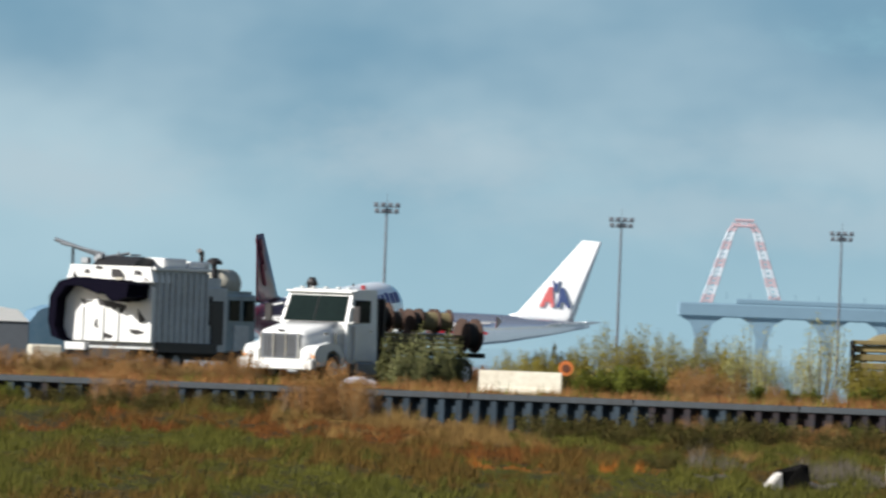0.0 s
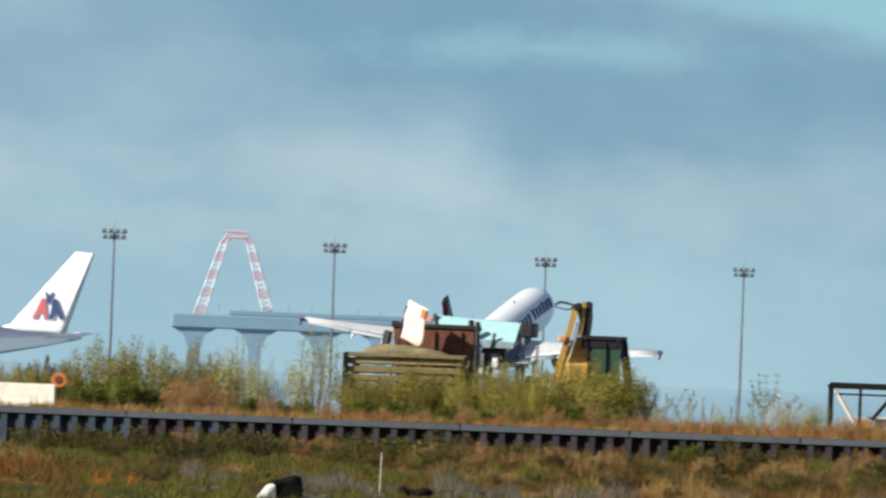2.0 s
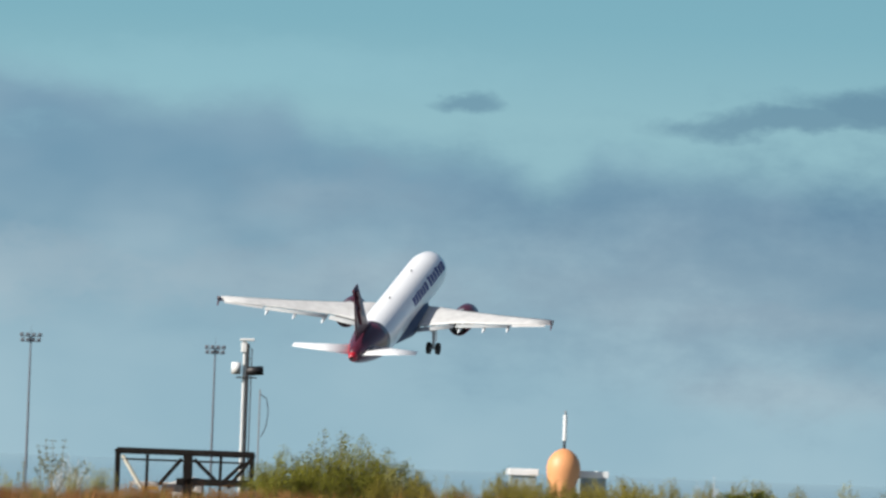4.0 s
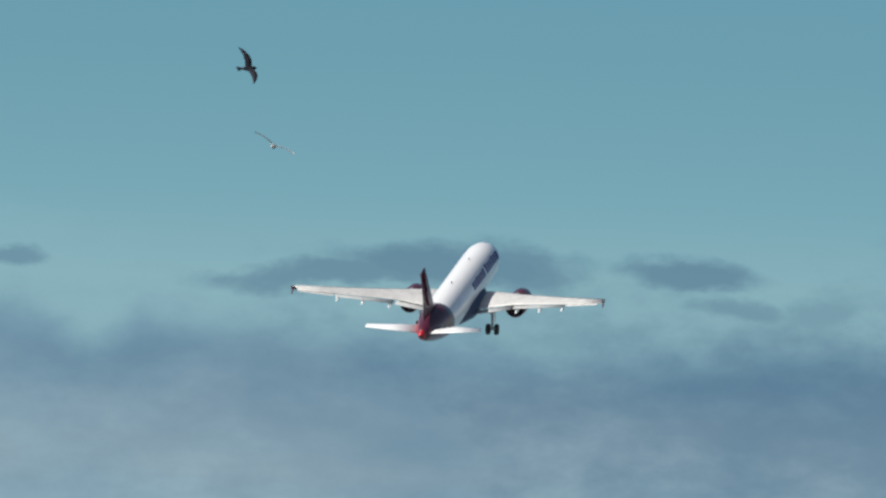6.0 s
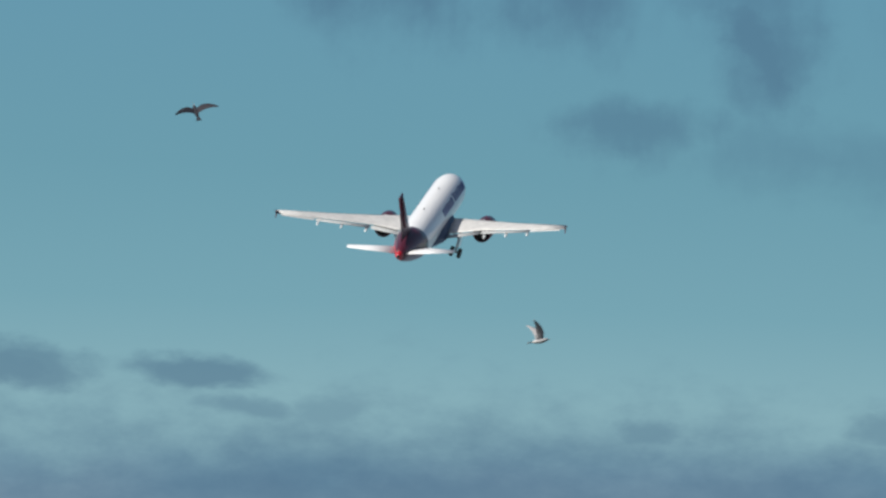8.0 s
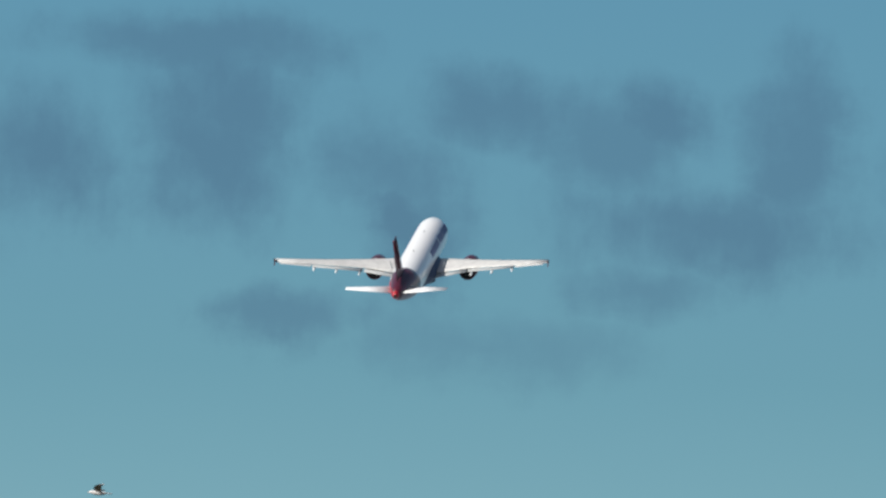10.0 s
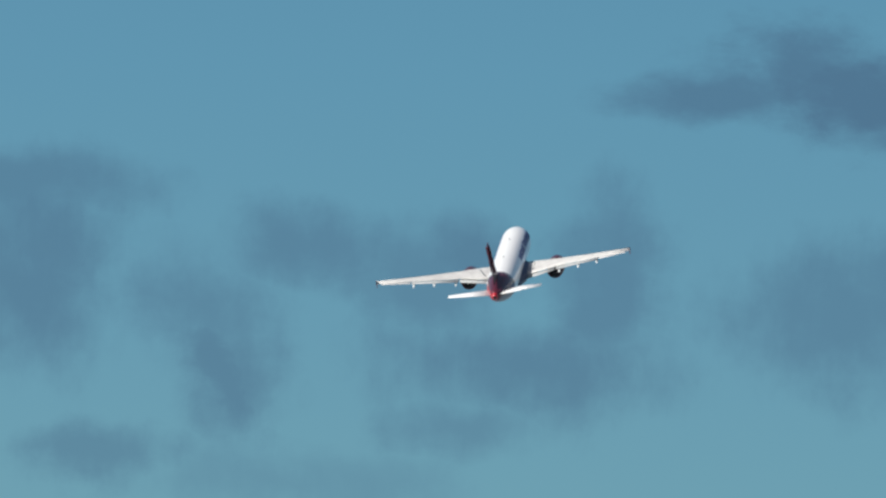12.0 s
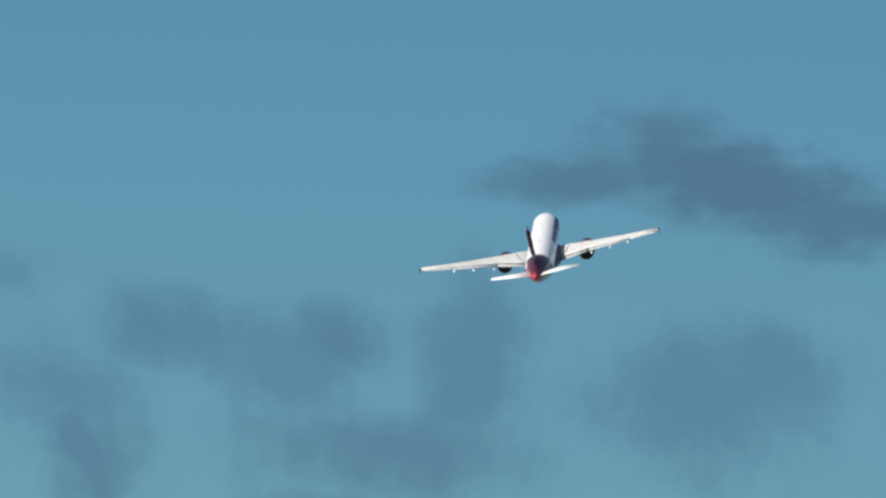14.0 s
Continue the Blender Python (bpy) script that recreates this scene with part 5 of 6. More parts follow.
def backhoe():
    b = thing("backhoe", "yellow backhoe with folded boom, coiled hoses and a dark-roofed cab", "excavator", pose(21.9, 680, PAD, 0, 0, 0))
    for x in (-0.75, 1.0):
        for y in (-0.8, 0.8):
            wheel(b, x, y, 0.55, 0.55, 0.4, "yellow_paint")
    piece("chassis", "yellow_paint", b, (0.2, 0, 0.95, 2.6, 1.4, 0.5), label="yellow chassis", bevel=0.06)
    piece("engine_hood", "yellow_paint", b, (-0.2, 0, 1.6, 1.0, 1.3, 0.9), bevel=0.08)
    cab = thing_part("cab", b)
    piece("cab_floor", "dark_metal", cab, (0.6, 0, 1.3, 1.25, 1.5, 0.2))
    piece("cab_roof", "dark_metal", cab, (0.55, 0, 2.92, 1.45, 1.6, 0.14), label="dark cab roof", bevel=0.05)
    for x, y, lean in ((0.02, -0.7, 0.0), (0.02, 0.7, 0.0), (1.15, -0.7, 0.12), (1.15, 0.7, 0.12)):
        rod("cab_post", "navy", cab, ((x + lean * 2.2, y, 1.3), (x, y, 2.9), 0.06 + lean * 0.5))
    piece("side_pane", "glass_green", cab, (0.58, -0.7, 2.1, 1.0, 0.02, 1.4), bevel=0.0, label="greenish cab glass")
    piece("side_pane", "glass_green", cab, (0.58, 0.7, 2.1, 1.0, 0.02, 1.4), bevel=0.0)
    piece("upper_band", "dark_metal", cab, (0.5, -0.72, 2.72, 0.95, 0.05, 0.26), bevel=0.0)
    piece("door_post", "navy", cab, (0.62, -0.73, 2.1, 0.07, 0.05, 1.4), bevel=0.0)
    piece("seat", "dark_metal", cab, (0.55, 0, 1.7, 0.5, 0.5, 0.6))
    for y in (-0.6, 0.6):
        rod("rear_pole", "dark_metal", b, ((1.55, y, 0.6), (1.25, y, 2.75), 0.045))
    # boom: narrow folded arms rising over the front
    bm = bmesh.new()
    prism(bm, [(-1.22, 1.3), (-0.97, 1.3), (-0.70, 2.5), (-0.38, 3.8), (-0.43, 3.97), (-0.56, 3.9), (-0.83, 2.75)], 1, -0.18, 0.06)
    part("boom", bm, "yellow_paint", b, "worn yellow boom")
    bm = bmesh.new()
    prism(bm, [(-0.46, 3.95), (-0.40, 4.08), (-0.27, 4.05), (-0.2, 3.9), (-0.10, 4.1), (0.02, 4.14), (0.10, 4.02), (0.12, 3.5), (0.02, 2.6), (-0.2, 2.5), (-0.26, 3.2), (-0.34, 3.6)], 1, 0.10, 0.30)
    part("dipper_arm", bm, "dark_metal", b, "dark dipper arm")
    bm = bmesh.new()
    prism(bm, [(-0.24, 4.12), (-0.12, 4.12), (-0.14, 3.6), (-0.24, 3.0), (-0.36, 2.95), (-0.28, 3.6)], 1, -0.06, 0.08)
    part("link_bar", bm, "yellow_paint", b, "worn yellow link bar")
    bm = bmesh.new()
    prism(bm, [(-0.72, 2.5), (-0.45, 2.9), (-0.2, 2.95), (0.0, 2.7), (-0.02, 1.4), (-1.0, 1.3), (-0.9, 1.9)], 1, 0.12, 0.45)
    part("swing_post", bm, "yellow_paint", b, "worn yellow swing post")
    piece("lamp", "orange_paint", b, (-0.88, -0.3, 2.86, 0.26, 0.26, 0.2), bevel=0.05)
    rod("hose", "rubber", b, ((-0.75, -0.22, 1.6), (-0.38, -0.22, 3.4), 0.03))
    rod("hose", "rubber", b, ((-0.12, -0.1, 2.2), (0.06, -0.1, 3.8), 0.03))
    rod("ram", "bare_metal", b, ((-0.6, -0.25, 2.2), (-0.36, -0.25, 3.3), 0.04), label="steel hydraulic ram")
    rod("ram", "yellow_paint", b, ((-0.85, -0.25, 1.3), (-0.6, -0.25, 2.3), 0.06))
    rod("pivot_pin", "dark_metal", b, ((-0.42, -0.24, 3.92), (-0.42, 0.4, 3.92), 0.13), label="dark pivot pin")
    rod("pivot_pin", "dark_metal", b, ((0.0, -0.1, 4.0), (0.0, 0.4, 4.0), 0.12))
    # hose loops
    bm = bmesh.new()
    for r, z, ry in ((0.34, 3.96, 0.12), (0.28, 3.94, 0.10)):
        pts = [Vector((-0.84 + r * math.cos(a), 0.25 * math.sin(a), z + ry * math.sin(a) + 0.02 * math.cos(3 * a))) for a in (2 * math.pi * i / 16 for i in range(17))]
        for p, q in zip(pts, pts[1:]):
            tube(bm, p, q, 0.02, 0.02, 5, False)
    part("hose_loop", bm, "rubber", b, "black looped hoses")
    bm = bmesh.new()
    prism(bm, [(-1.15, 0.35), (-0.7, 0.25), (-0.55, 0.6), (-0.75, 0.95), (-1.05, 1.0), (-1.2, 0.7)], 1, -0.45, 0.45)
    part("bucket", bm, "dark_metal", b, "dark bucket")


def thing_part(name, parent):
    ob = new(name)
    ob.parent = parent
    return ob


def steel_frame():
    f = thing("timber_trestle", "dark weathered trestle frame with cross braces and a pale end brace", "trestle", pose(30.95, 651, PAD, 0, 0, -3))
    H = 1.62
    piece("top_beam", "dark_timber", f, (0, -0.5, H, 4.5, 0.16, 0.14))
    piece("upper_tie", "dark_timber", f, (0.1, -0.5, H - 0.24, 4.2, 0.10, 0.06))
    piece("slat", "stone_pale", f, (-0.85, 0.6, 0.62, 1.7, 0.08, 0.12))
    piece("slat", "stone_pale", f, (-0.6, 0.6, 0.36, 1.2, 0.08, 0.10))
    piece("top_beam", "dark_timber", f, (0, 0.9, H + 0.05, 4.4, 0.14, 0.16))
    piece("lower_beam", "dark_timber", f, (1.0, -0.5, 0.72, 2.5, 0.14, 0.22))
    for x in (-2.15, 0.1, 2.15):
        for y in (-0.5, 0.9):
            piece("post", "dark_timber", f, (x, y, 0.8, 0.16 if x != 0.1 else 0.3, 0.14, 1.6))
    for x0, z0, x1, z1, m in ((-2.0, 1.5, -1.35, 0.45, "barrier_white"), (0.3, 1.45, 1.1, 0.7, "dark_timber"), (1.9, 1.4, 1.2, 0.7, "dark_timber"), (-0.1, 1.45, -0.8, 0.6, "dark_timber"), (2.1, 1.5, 1.4, 0.55, "dark_timber")):
        rod("brace", m, f, ((x0, -0.5, z0), (x1, -0.5, z1), 0.065), n=6)
    for x in (-1.2, 1.15):
        piece("post", "dark_timber", f, (x, -0.5, 0.8, 0.10, 0.10, 1.55))
    piece("cross_tie", "dark_timber", f, (-2.15, 0.2, H, 0.14, 1.4, 0.14))
    piece("cross_tie", "dark_timber", f, (2.15, 0.2, H, 0.18, 1.4, 0.2))


def clutter():
    rng = random.Random(9)
    y = thing("yellow_block", "small yellow wooden block by the trestle", "block", pose(29.9, 652.2, PAD))
    piece("body", "yellow_paint", y, (0, 0, 0.27, 0.55, 0.4, 0.54))
    for x, yy, w, h in ((30.75, 651.6, 0.7, 0.42), (31.3, 652.2, 0.55, 0.5)):
        g = thing("stone_block", "grey rough stone block under the trestle", "stone", pose(x, yy, PAD - 0.03, 0, 0, rng.uniform(-20, 20)), "stones under the trestle")
        bm = bmesh.new()
        r = bmesh.ops.create_icosphere(bm, subdivisions=2, radius=0.5)
        for v in bm.verts:
            v.co = Vector((v.co.x * w * 1.6, v.co.y * 0.8, v.co.z * h * 2)) * (1 + 0.25 * noise.noise(v.co * 3))
            v.co.z = max(v.co.z + h * 0.8, 0)
        part("rock", bm, "stone_pale", g)
    # things beside the service truck
    k = thing("utility_box", "white-roofed dark utility trailer", "trailer", pose(-14.75, 689, PAD, 0, 0, 8))
    piece("body", "mast_grey", k, (0, 0, 0.95, 1.5, 1.6, 1.5), label="grey lower body")
    bm = bmesh.new()
    prism(bm, [(-0.85, 1.7), (0.75, 1.7), (0.35, 2.1), (-0.85, 2.25)], 1, -0.85, 0.85)
    part("roof", bm, "white_paint", k, "white sloping roof")
    for x in (-0.45, 0.45):
        wheel(k, x, -0.75, 0.3, 0.3, 0.2)
    # rounded blue block in place of the hazy exhaust air
    w = thing("tarp_stack", "blue block standing in for exhaust haze", "tarpaulin", pose(-13.3, 693, PAD, 0, 0, 15))
    bm = bmesh.new()
    prism(bm, [(-0.9, 0.0), (1.0, 0.0), (1.1, 1.5), (0.85, 1.95), (0.4, 2.2), (-0.1, 2.3), (-0.6, 2.1), (-0.9, 1.7), (-1.0, 1.2)], 1, -0.8, 0.8)
    part("cover", bm, "haze_blue", w)
    c = thing("concrete_block", "tan concrete block beside the service truck", "block", pose(-13.25, 684, PAD, 0, 0, 10))
    piece("block", "concrete", c, (0, 0, 0.48, 1.1, 0.8, 0.96), bevel=0.06)
    s = thing("plastic_sheet", "crumpled pale blue-white plastic sheet on the ground", "sheet", pose(-2.55, 661, PAD - 0.02))
    bm = bmesh.new()
    n = 14
    vs = [[bm.verts.new((-0.75 + 1.5 * i / n, -0.5 + 1.0 * j / n, max(0.0, (0.34 * (1 - ((i / n - 0.5) * 2) ** 2) * (1 - ((j / n - 0.5) * 2) ** 2) + 0.12 * noise.noise((i * 0.45, j * 0.45, 1.0)))))) for i in range(n + 1)] for j in range(n + 1)]
    for a, b in zip(vs, vs[1:]):
        for i in range(n):
            bm.faces.new((a[i], a[i + 1], b[i + 1], b[i]))
    part("folds", bm, "plastic_pale", s)


def camera_mast():
    """A white pole with a lamp gallery and a radar-like head."""
    m = thing("lighting_pole", "white pole with ladder rail, drum lamps and a white top unit", "pole", pose(45.25, 900, 0.0))
    top = 8.0
    rod("pole", "white_paint", m, ((0, 0, 0), (0, 0, top - 0.3), 0.062), label="white tapering pole", n=12)
    rod("ladder_rail", "dark_metal", m, ((0.14, -0.1, 0), (0.14, -0.1, top - 0.2), 0.075), ((0.32, -0.1, 1), (0.32, -0.1, top - 0.4), 0.025))
    piece("top_unit", "white_paint", m, (0.1, 0, top - 0.02, 0.62, 0.4, 0.12), bevel=0.05, label="white top unit")
    piece("neck", "white_paint", m, (-0.02, 0, top - 0.35, 0.26, 0.26, 0.5), bevel=0.04)
    bm = bmesh.new()
    tube(bm, (-0.55, 0, top - 1.3), (-0.15, 0, top - 1.3), 0.27, 0.27, 18)
    part("lamp_drum", bm, "white_paint", m, "white drum lamp", True)
    bm = bmesh.new()
    tube(bm, (0.1, 0, top - 1.42), (0.85, 0, top - 1.36), 0.2, 0.2, 18)
    part("lamp_drum", bm, "dark_metal", m, "dark drum lamp", True)
    piece("gallery", "dark_metal", m, (0.12, 0, top - 1.7, 0.9, 0.4, 0.06))
    rod("side_rod", "galvanised", m, ((0.75, 0, 0.0), (0.75, 0, top - 2.2), 0.035), n=6)
    bm = bmesh.new()
    pts = [(0.75, 0, top - 2.4), (1.05, 0, top - 2.6), (1.15, 0, top - 3.2), (1.05, 0, top - 3.9), (0.85, 0, top - 4.3)]
    for p, q in zip(pts, pts[1:]):
        tube(bm, p, q, 0.02, 0.02, 5, False)
    part("cable", bm, "dark_metal", m)


def marker_dome():
    d = thing("marker_dome", "orange dome with a white mast on top beside pale sheds", "dome", pose(62.9, 950, 0))
    Z = PAD
    prof = [(0.62, 0.0), (0.62, Z + 0.75), (0.76, Z + 1.1), (0.80, Z + 1.5), (0.74, Z + 1.85), (0.56, Z + 2.15), (0.3, Z + 2.35), (0.12, Z + 2.42)]
    bm = bmesh.new()
    loft(bm, [[(r * math.cos(a), r * math.sin(a), z) for a in (2 * math.pi * i / 28 for i in range(28))] for r, z in prof])
    part("shell", bm, "orange_paint", d, "orange rounded shell", True)
    rod("stub", "dark_metal", d, ((0, 0, Z + 2.4), (0, 0, Z + 2.85), 0.06))
    rod("mast", "white_paint", d, ((0, 0, Z + 2.8), (0, 0, Z + 4.0), 0.09), label="white mast", n=12)
    rod("tip", "galvanised", d, ((0, 0, Z + 4.0), (0, 0, Z + 4.2), 0.05))
    for x, w in ((61.1, 1.4), (64.4, 1.4)):
        s = thing("low_shed", "low grey shed with a thick white flat roof", "shed", pose(x, 952, 0), "sheds by the dome")
        piece("shell", "teal_grey", s, (0, 0, 1.2, w - 0.2, 2.0, 2.4))
        piece("roof", "white_paint", s, (0, 0, 2.56, w, 2.2, 0.32))


vacuum_truck()
conventional_truck()
rack = stake_rack(TRUCK @ pose(-7.5, 0.75, 1.23, 0, 0, 180) @ Matrix.Diagonal((1, 1, 0.72, 1)))
RACK_TOP = 1.23 + 0.80 * 0.72 + 0.005
reel = cable_reel(TRUCK @ pose(-5.5, 0.45, RACK_TOP, 0, 0, 62), 0.50, 0.42)
for x, y, a, z in ((-6.9, 0.2, 48, RACK_TOP), (-7.6, 0.45, 66, RACK_TOP)):
    copy_thing(reel, TRUCK @ pose(x, y, z, 0, 0, a) @ Matrix.Scale(0.82, 4))
pale_reel = cable_reel(TRUCK @ pose(-8.5, 0.45, RACK_TOP, 0, 0, 58), 0.42, 0.62, "canvas")
copy_thing(pale_reel, TRUCK @ pose(-9.4, 0.40, RACK_TOP, 0, 0, 52))
copy_thing(reel, TRUCK @ pose(-10.7, 0.75, 1.225, 0, 0, 60) @ Matrix.Scale(1.15, 4))
barrier()
road_sign()
timber_stack()
dump_box()
banner()
teal_machine()
backhoe()
steel_frame()
clutter()
camera_mast()
marker_dome()


# ---- plants ----
RNG = np.random.default_rng(7)


def sheet_of(name, verts, corners, mat, parent=None):
    """A mesh from an array of places, every run of that many places one face."""
    n = len(verts) // corners
    me = bpy.data.meshes.new(name)
    me.vertices.add(n * corners)
    me.vertices.foreach_set("co", np.ascontiguousarray(verts, dtype=np.float32).ravel())
    me.loops.add(n * corners)
    me.loops.foreach_set("vertex_index", np.arange(n * corners, dtype=np.int32))
    me.polygons.add(n)
    me.polygons.foreach_set("loop_start", np.arange(n, dtype=np.int32) * corners)
    me.update(calc_edges=True)
    me.materials.append(MAT[mat])
    ob = new(name, me)
    ob.parent = parent
    return ob


def blade_sheet(name, x, y, z, h, w, lean, mat, label, category, turned=0.8):
    """Loose upright blades joined as one piece of stuff; arrays of places, heights and widths."""
    n = len(x)
    turn = RNG.normal(-0.3, turned, n)
    dx, dy = np.cos(turn) * w / 2, np.sin(turn) * w / 2
    lx, ly = RNG.normal(0, 1, n) * lean * h + 0.10 * h, RNG.normal(0, 1, n) * lean * h
    v = np.empty((n, 3, 3))
    v[:, 0] = np.stack([x - dx, y - dy, z - 0.03], 1)
    v[:, 1] = np.stack([x + dx, y + dy, z - 0.03], 1)
    v[:, 2] = np.stack([x + lx, y + ly, z + h], 1)
    return tagged(sheet_of(name, v.reshape(-1, 3), 3, mat), label, category, kind="stuff")


def wave(x, y, s, seed):
    """A cheap smooth random field, about -1 to 1."""
    r = np.random.default_rng(seed)
    out = np.zeros_like(x)
    for _ in range(7):
        ax, ay, ph = r.normal(0, s, 1), r.normal(0, s * 0.35, 1), r.uniform(0, 6.28, 1)
        out += np.sin(ax * x + ay * y + ph)
    return out / 3.0


def pond_at(x, y, grow=1.0):
    """Inside the outline of the shallow pool."""
    a = np.arctan2((y - 336) / 22.0, (x - 1.2) / 3.1)
    r = np.hypot((y - 336) / 22.0, (x - 1.2) / 3.1)
    return r < grow * (1 + 0.12 * np.sin(3 * a + 1) + 0.06 * np.sin(7 * a))


def pond():
    """A shallow pool of still water in the near meadow."""
    edge = []
    for i in range(72):
        a = 2 * math.pi * i / 72
        r = 1.06 * (1 + 0.12 * math.sin(3 * a + 1) + 0.06 * math.sin(7 * a))
        edge.append((1.2 + 3.1 * r * math.cos(a), 336 + 22.0 * r * math.sin(a)))
    bm = bmesh.new()
    prism(bm, edge, 2, -0.05, 0.012)
    tagged(part("water", bm, "pool_water"), "shallow pool of still blue water in the meadow", "water", kind="structure")


def meadow():
    """Clumps and patches of low marsh plants before the wall."""
    n = 900000
    d = 332 + 318 * RNG.random(n) ** 0.8
    a = RNG.uniform(-0.026, 0.090, n)
    x, y = a * d, d
    w = (640 - 0.6 * x) - y
    keep = (w > 0.6) & ~pond_at(x, y)
    x, y, w = x[keep], y[keep], w[keep]
    z = meadow_z(x, y)
    big, mid, fine = swell(x, y, 0.35, 0.03, 1), swell(x, y, 1.5, 0.07, 2), swell(x, y, 4.5, 0.16, 3)
    clump = swell(x, y, 3.2, 0.12, 4)
    rnd = RNG.normal(0, 0.16, len(x))
    tuft = np.clip(swell(x, y, 6.0, 0.35, 6) + 0.5 * swell(x, y, 14.0, 0.6, 8), -0.8, 1.4)
    u = 0.7 * big + 0.9 * mid + 0.4 * fine + rnd
    v = 0.6 * mid[::1] - 0.8 * big + 0.7 * clump + rnd
    left = x < 7.0 + 3.0 * big
    kind = np.full(len(x), 4)                                  # brown
    kind[left & (w < 14) & (u > -0.3)] = 0                     # green strip along the wall foot
    kind[left & (w >= 14) & (w < 75) & (u > 0.15)] = 2
    kind[left & (w >= 14) & (w < 75) & (u < -0.75)] = 0
    kind[left & (w >= 14) & (w < 75) & (v > 1.0)] = 1
    kind[left & (w >= 75) & (w < 140) & (u > 0.3)] = 0
    kind[left & (w >= 75) & (w < 140) & (u < -0.9)] = 2
    kind[left & (w >= 75) & (w < 140) & (v > 1.0)] = 2
    kind[left & (w >= 140) & (u > -0.55)] = 0
    kind[left & (w >= 140) & (v > 1.3)] = 4
    kind[left & (w >= 140) & (v < -1.2)] = 4
    kind[~left & (w < 90) & (u > -0.1)] = 1
    kind[~left & (w < 90) & (v > 0.7)] = 0
    kind[~left & (w >= 90) & (u > 0.4)] = 1
    kind[~left & (w >= 90) & (v > 0.7)] = 0
    kind[~left & (v < -1.0)] = 2
    far = x > 19 + 3 * big
    kind[far & (kind == 1) & (u + 0.6 * clump < 0.75)] = 4
    kind[far & (fine + clump < -0.9)] = 2
    kind[far & (w > 60) & (big + mid > 0.9)] = 5
    kind[left & (x > -5) & (w < 16) & (u > -0.6)] = 1
    kind[left & (x > -5) & (w >= 14) & (w < 90) & (clump + 0.5 * tuft > 0.95)] = 1
    kind[(x < -4) & (w < 13 + 2 * mid)] = 0
    orange = (np.abs(x - 2.6) < 4.2) & (np.abs(w - 160 + 6 * mid) < 12) & (0.6 * mid + 0.9 * fine + 1.6 * rnd > 0.25)
    kind[orange] = 3
    grey = (x > 5.0) & (np.abs(w - 168 - 9 * big) < 20) & (mid + 0.8 * clump > -0.1)
    kind[grey & (RNG.random(len(x)) < 0.5)] = 5
    z = z + 0.15 * np.clip(0.5 * clump + 0.6 * tuft, 0, 1.5) * np.clip(w / 30, 0.4, 1)
    base = np.where(w < 26, 0.18, 0.11)
    for k, name, mat, hs, label in ((0, "green_grass", "grass_green", 0.8, "low green salt-meadow grass"), (1, "straw_grass", "grass_straw", 1.2, "dry straw-coloured grass"),
                                    (2, "red_saltplants", "grass_red", 0.9, "low red-brown salt plants"), (3, "orange_plants", "grass_orange", 0.8, "patches of bright orange low plants"),
                                    (4, "brown_saltplants", "grass_brown", 1.1, "dark olive-brown clumps of marsh plants"), (5, "dead_heather", "dead_heather", 1.4, "grey dead low plants in ragged strips")):
        m = kind == k
        c = int(m.sum())
        h = base[m] * hs * RNG.uniform(0.5, 1.6, c) * (0.5 + 0.75 * np.clip(clump[m] + 0.4, 0, 1.6)) * (0.95 + 0.6 * tuft[m])
        blade_sheet(name, x[m], y[m], z[m], h, RNG.uniform(0.008, 0.024, c), 0.34, mat, label, "grass")


def yard_grass():
    """Dry rust and straw weeds along the edge of the yard."""
    for name, mat, n, lo, hi, hmin, hmax, label in (("yard_straw", "dry_straw", 22000, 0.7, 16, 0.06, 0.34, "dry straw weeds along the yard edge"),
                                                    ("yard_rust_weeds", "shrub_rust", 60000, 0.7, 20, 0.06, 0.42, "rust-coloured dry weeds on the yard"),
                                                    ("yard_green_weeds", "shrub_green", 30000, 0.7, 30, 0.08, 0.40, "green weeds on the yard")):
        x = RNG.uniform(-26, 66, n)
        y = 640 - 0.6 * x + lo + (hi - lo) * RNG.random(n) ** 1.3
        p = 0.5 * wave(x, y, 0.8, len(name)) + 0.7 * swell(x, y, 3.0, 0.5, len(name) + 5)
        right = np.clip((x - 22) / 6, 0, 1)
        m = p + RNG.normal(0, 0.5, n) > (0.25 if "green" in name else -0.3)
        x, y, p, right = x[m], y[m], p[m], right[m]
        c = len(x)
        h = RNG.uniform(hmin, hmax, c) * (0.9 + 0.7 * np.clip(p, -1, 1.2)) * (0.75 + 0.6 * right)
        blade_sheet(name, x, y, np.full(c, PAD), h, RNG.uniform(0.010, 0.024, c), 0.22, mat, label, "weeds")
    # straw in front of the wall foot
    n = 24000
    x = RNG.uniform(-26, 66, n)
    y = 640 - 0.6 * x - 0.6 - 5 * RNG.random(n)
    p = wave(x, y, 0.7, 31)
    m = (p + RNG.normal(0, 0.4, n) > 0.1) & (x > -4.5)
    x, y, p = x[m], y[m], p[m]
    blade_sheet("wall_foot_straw", x, y, meadow_z(x, y), RNG.uniform(0.15, 0.45, len(x)) * (1 + 0.5 * np.clip(p, -1, 1)), RNG.uniform(0.010, 0.022, len(x)), 0.2, "dry_straw", "tall straw at the foot of the wall", "grass")


LOW = {"bush": 0.12, "fennel": 0.2, "weed": 0.45, "tangle": 0.0}
PUFF = {"bush": 0.11, "fennel": 0.085, "weed": 0.045, "tangle": 0.11}


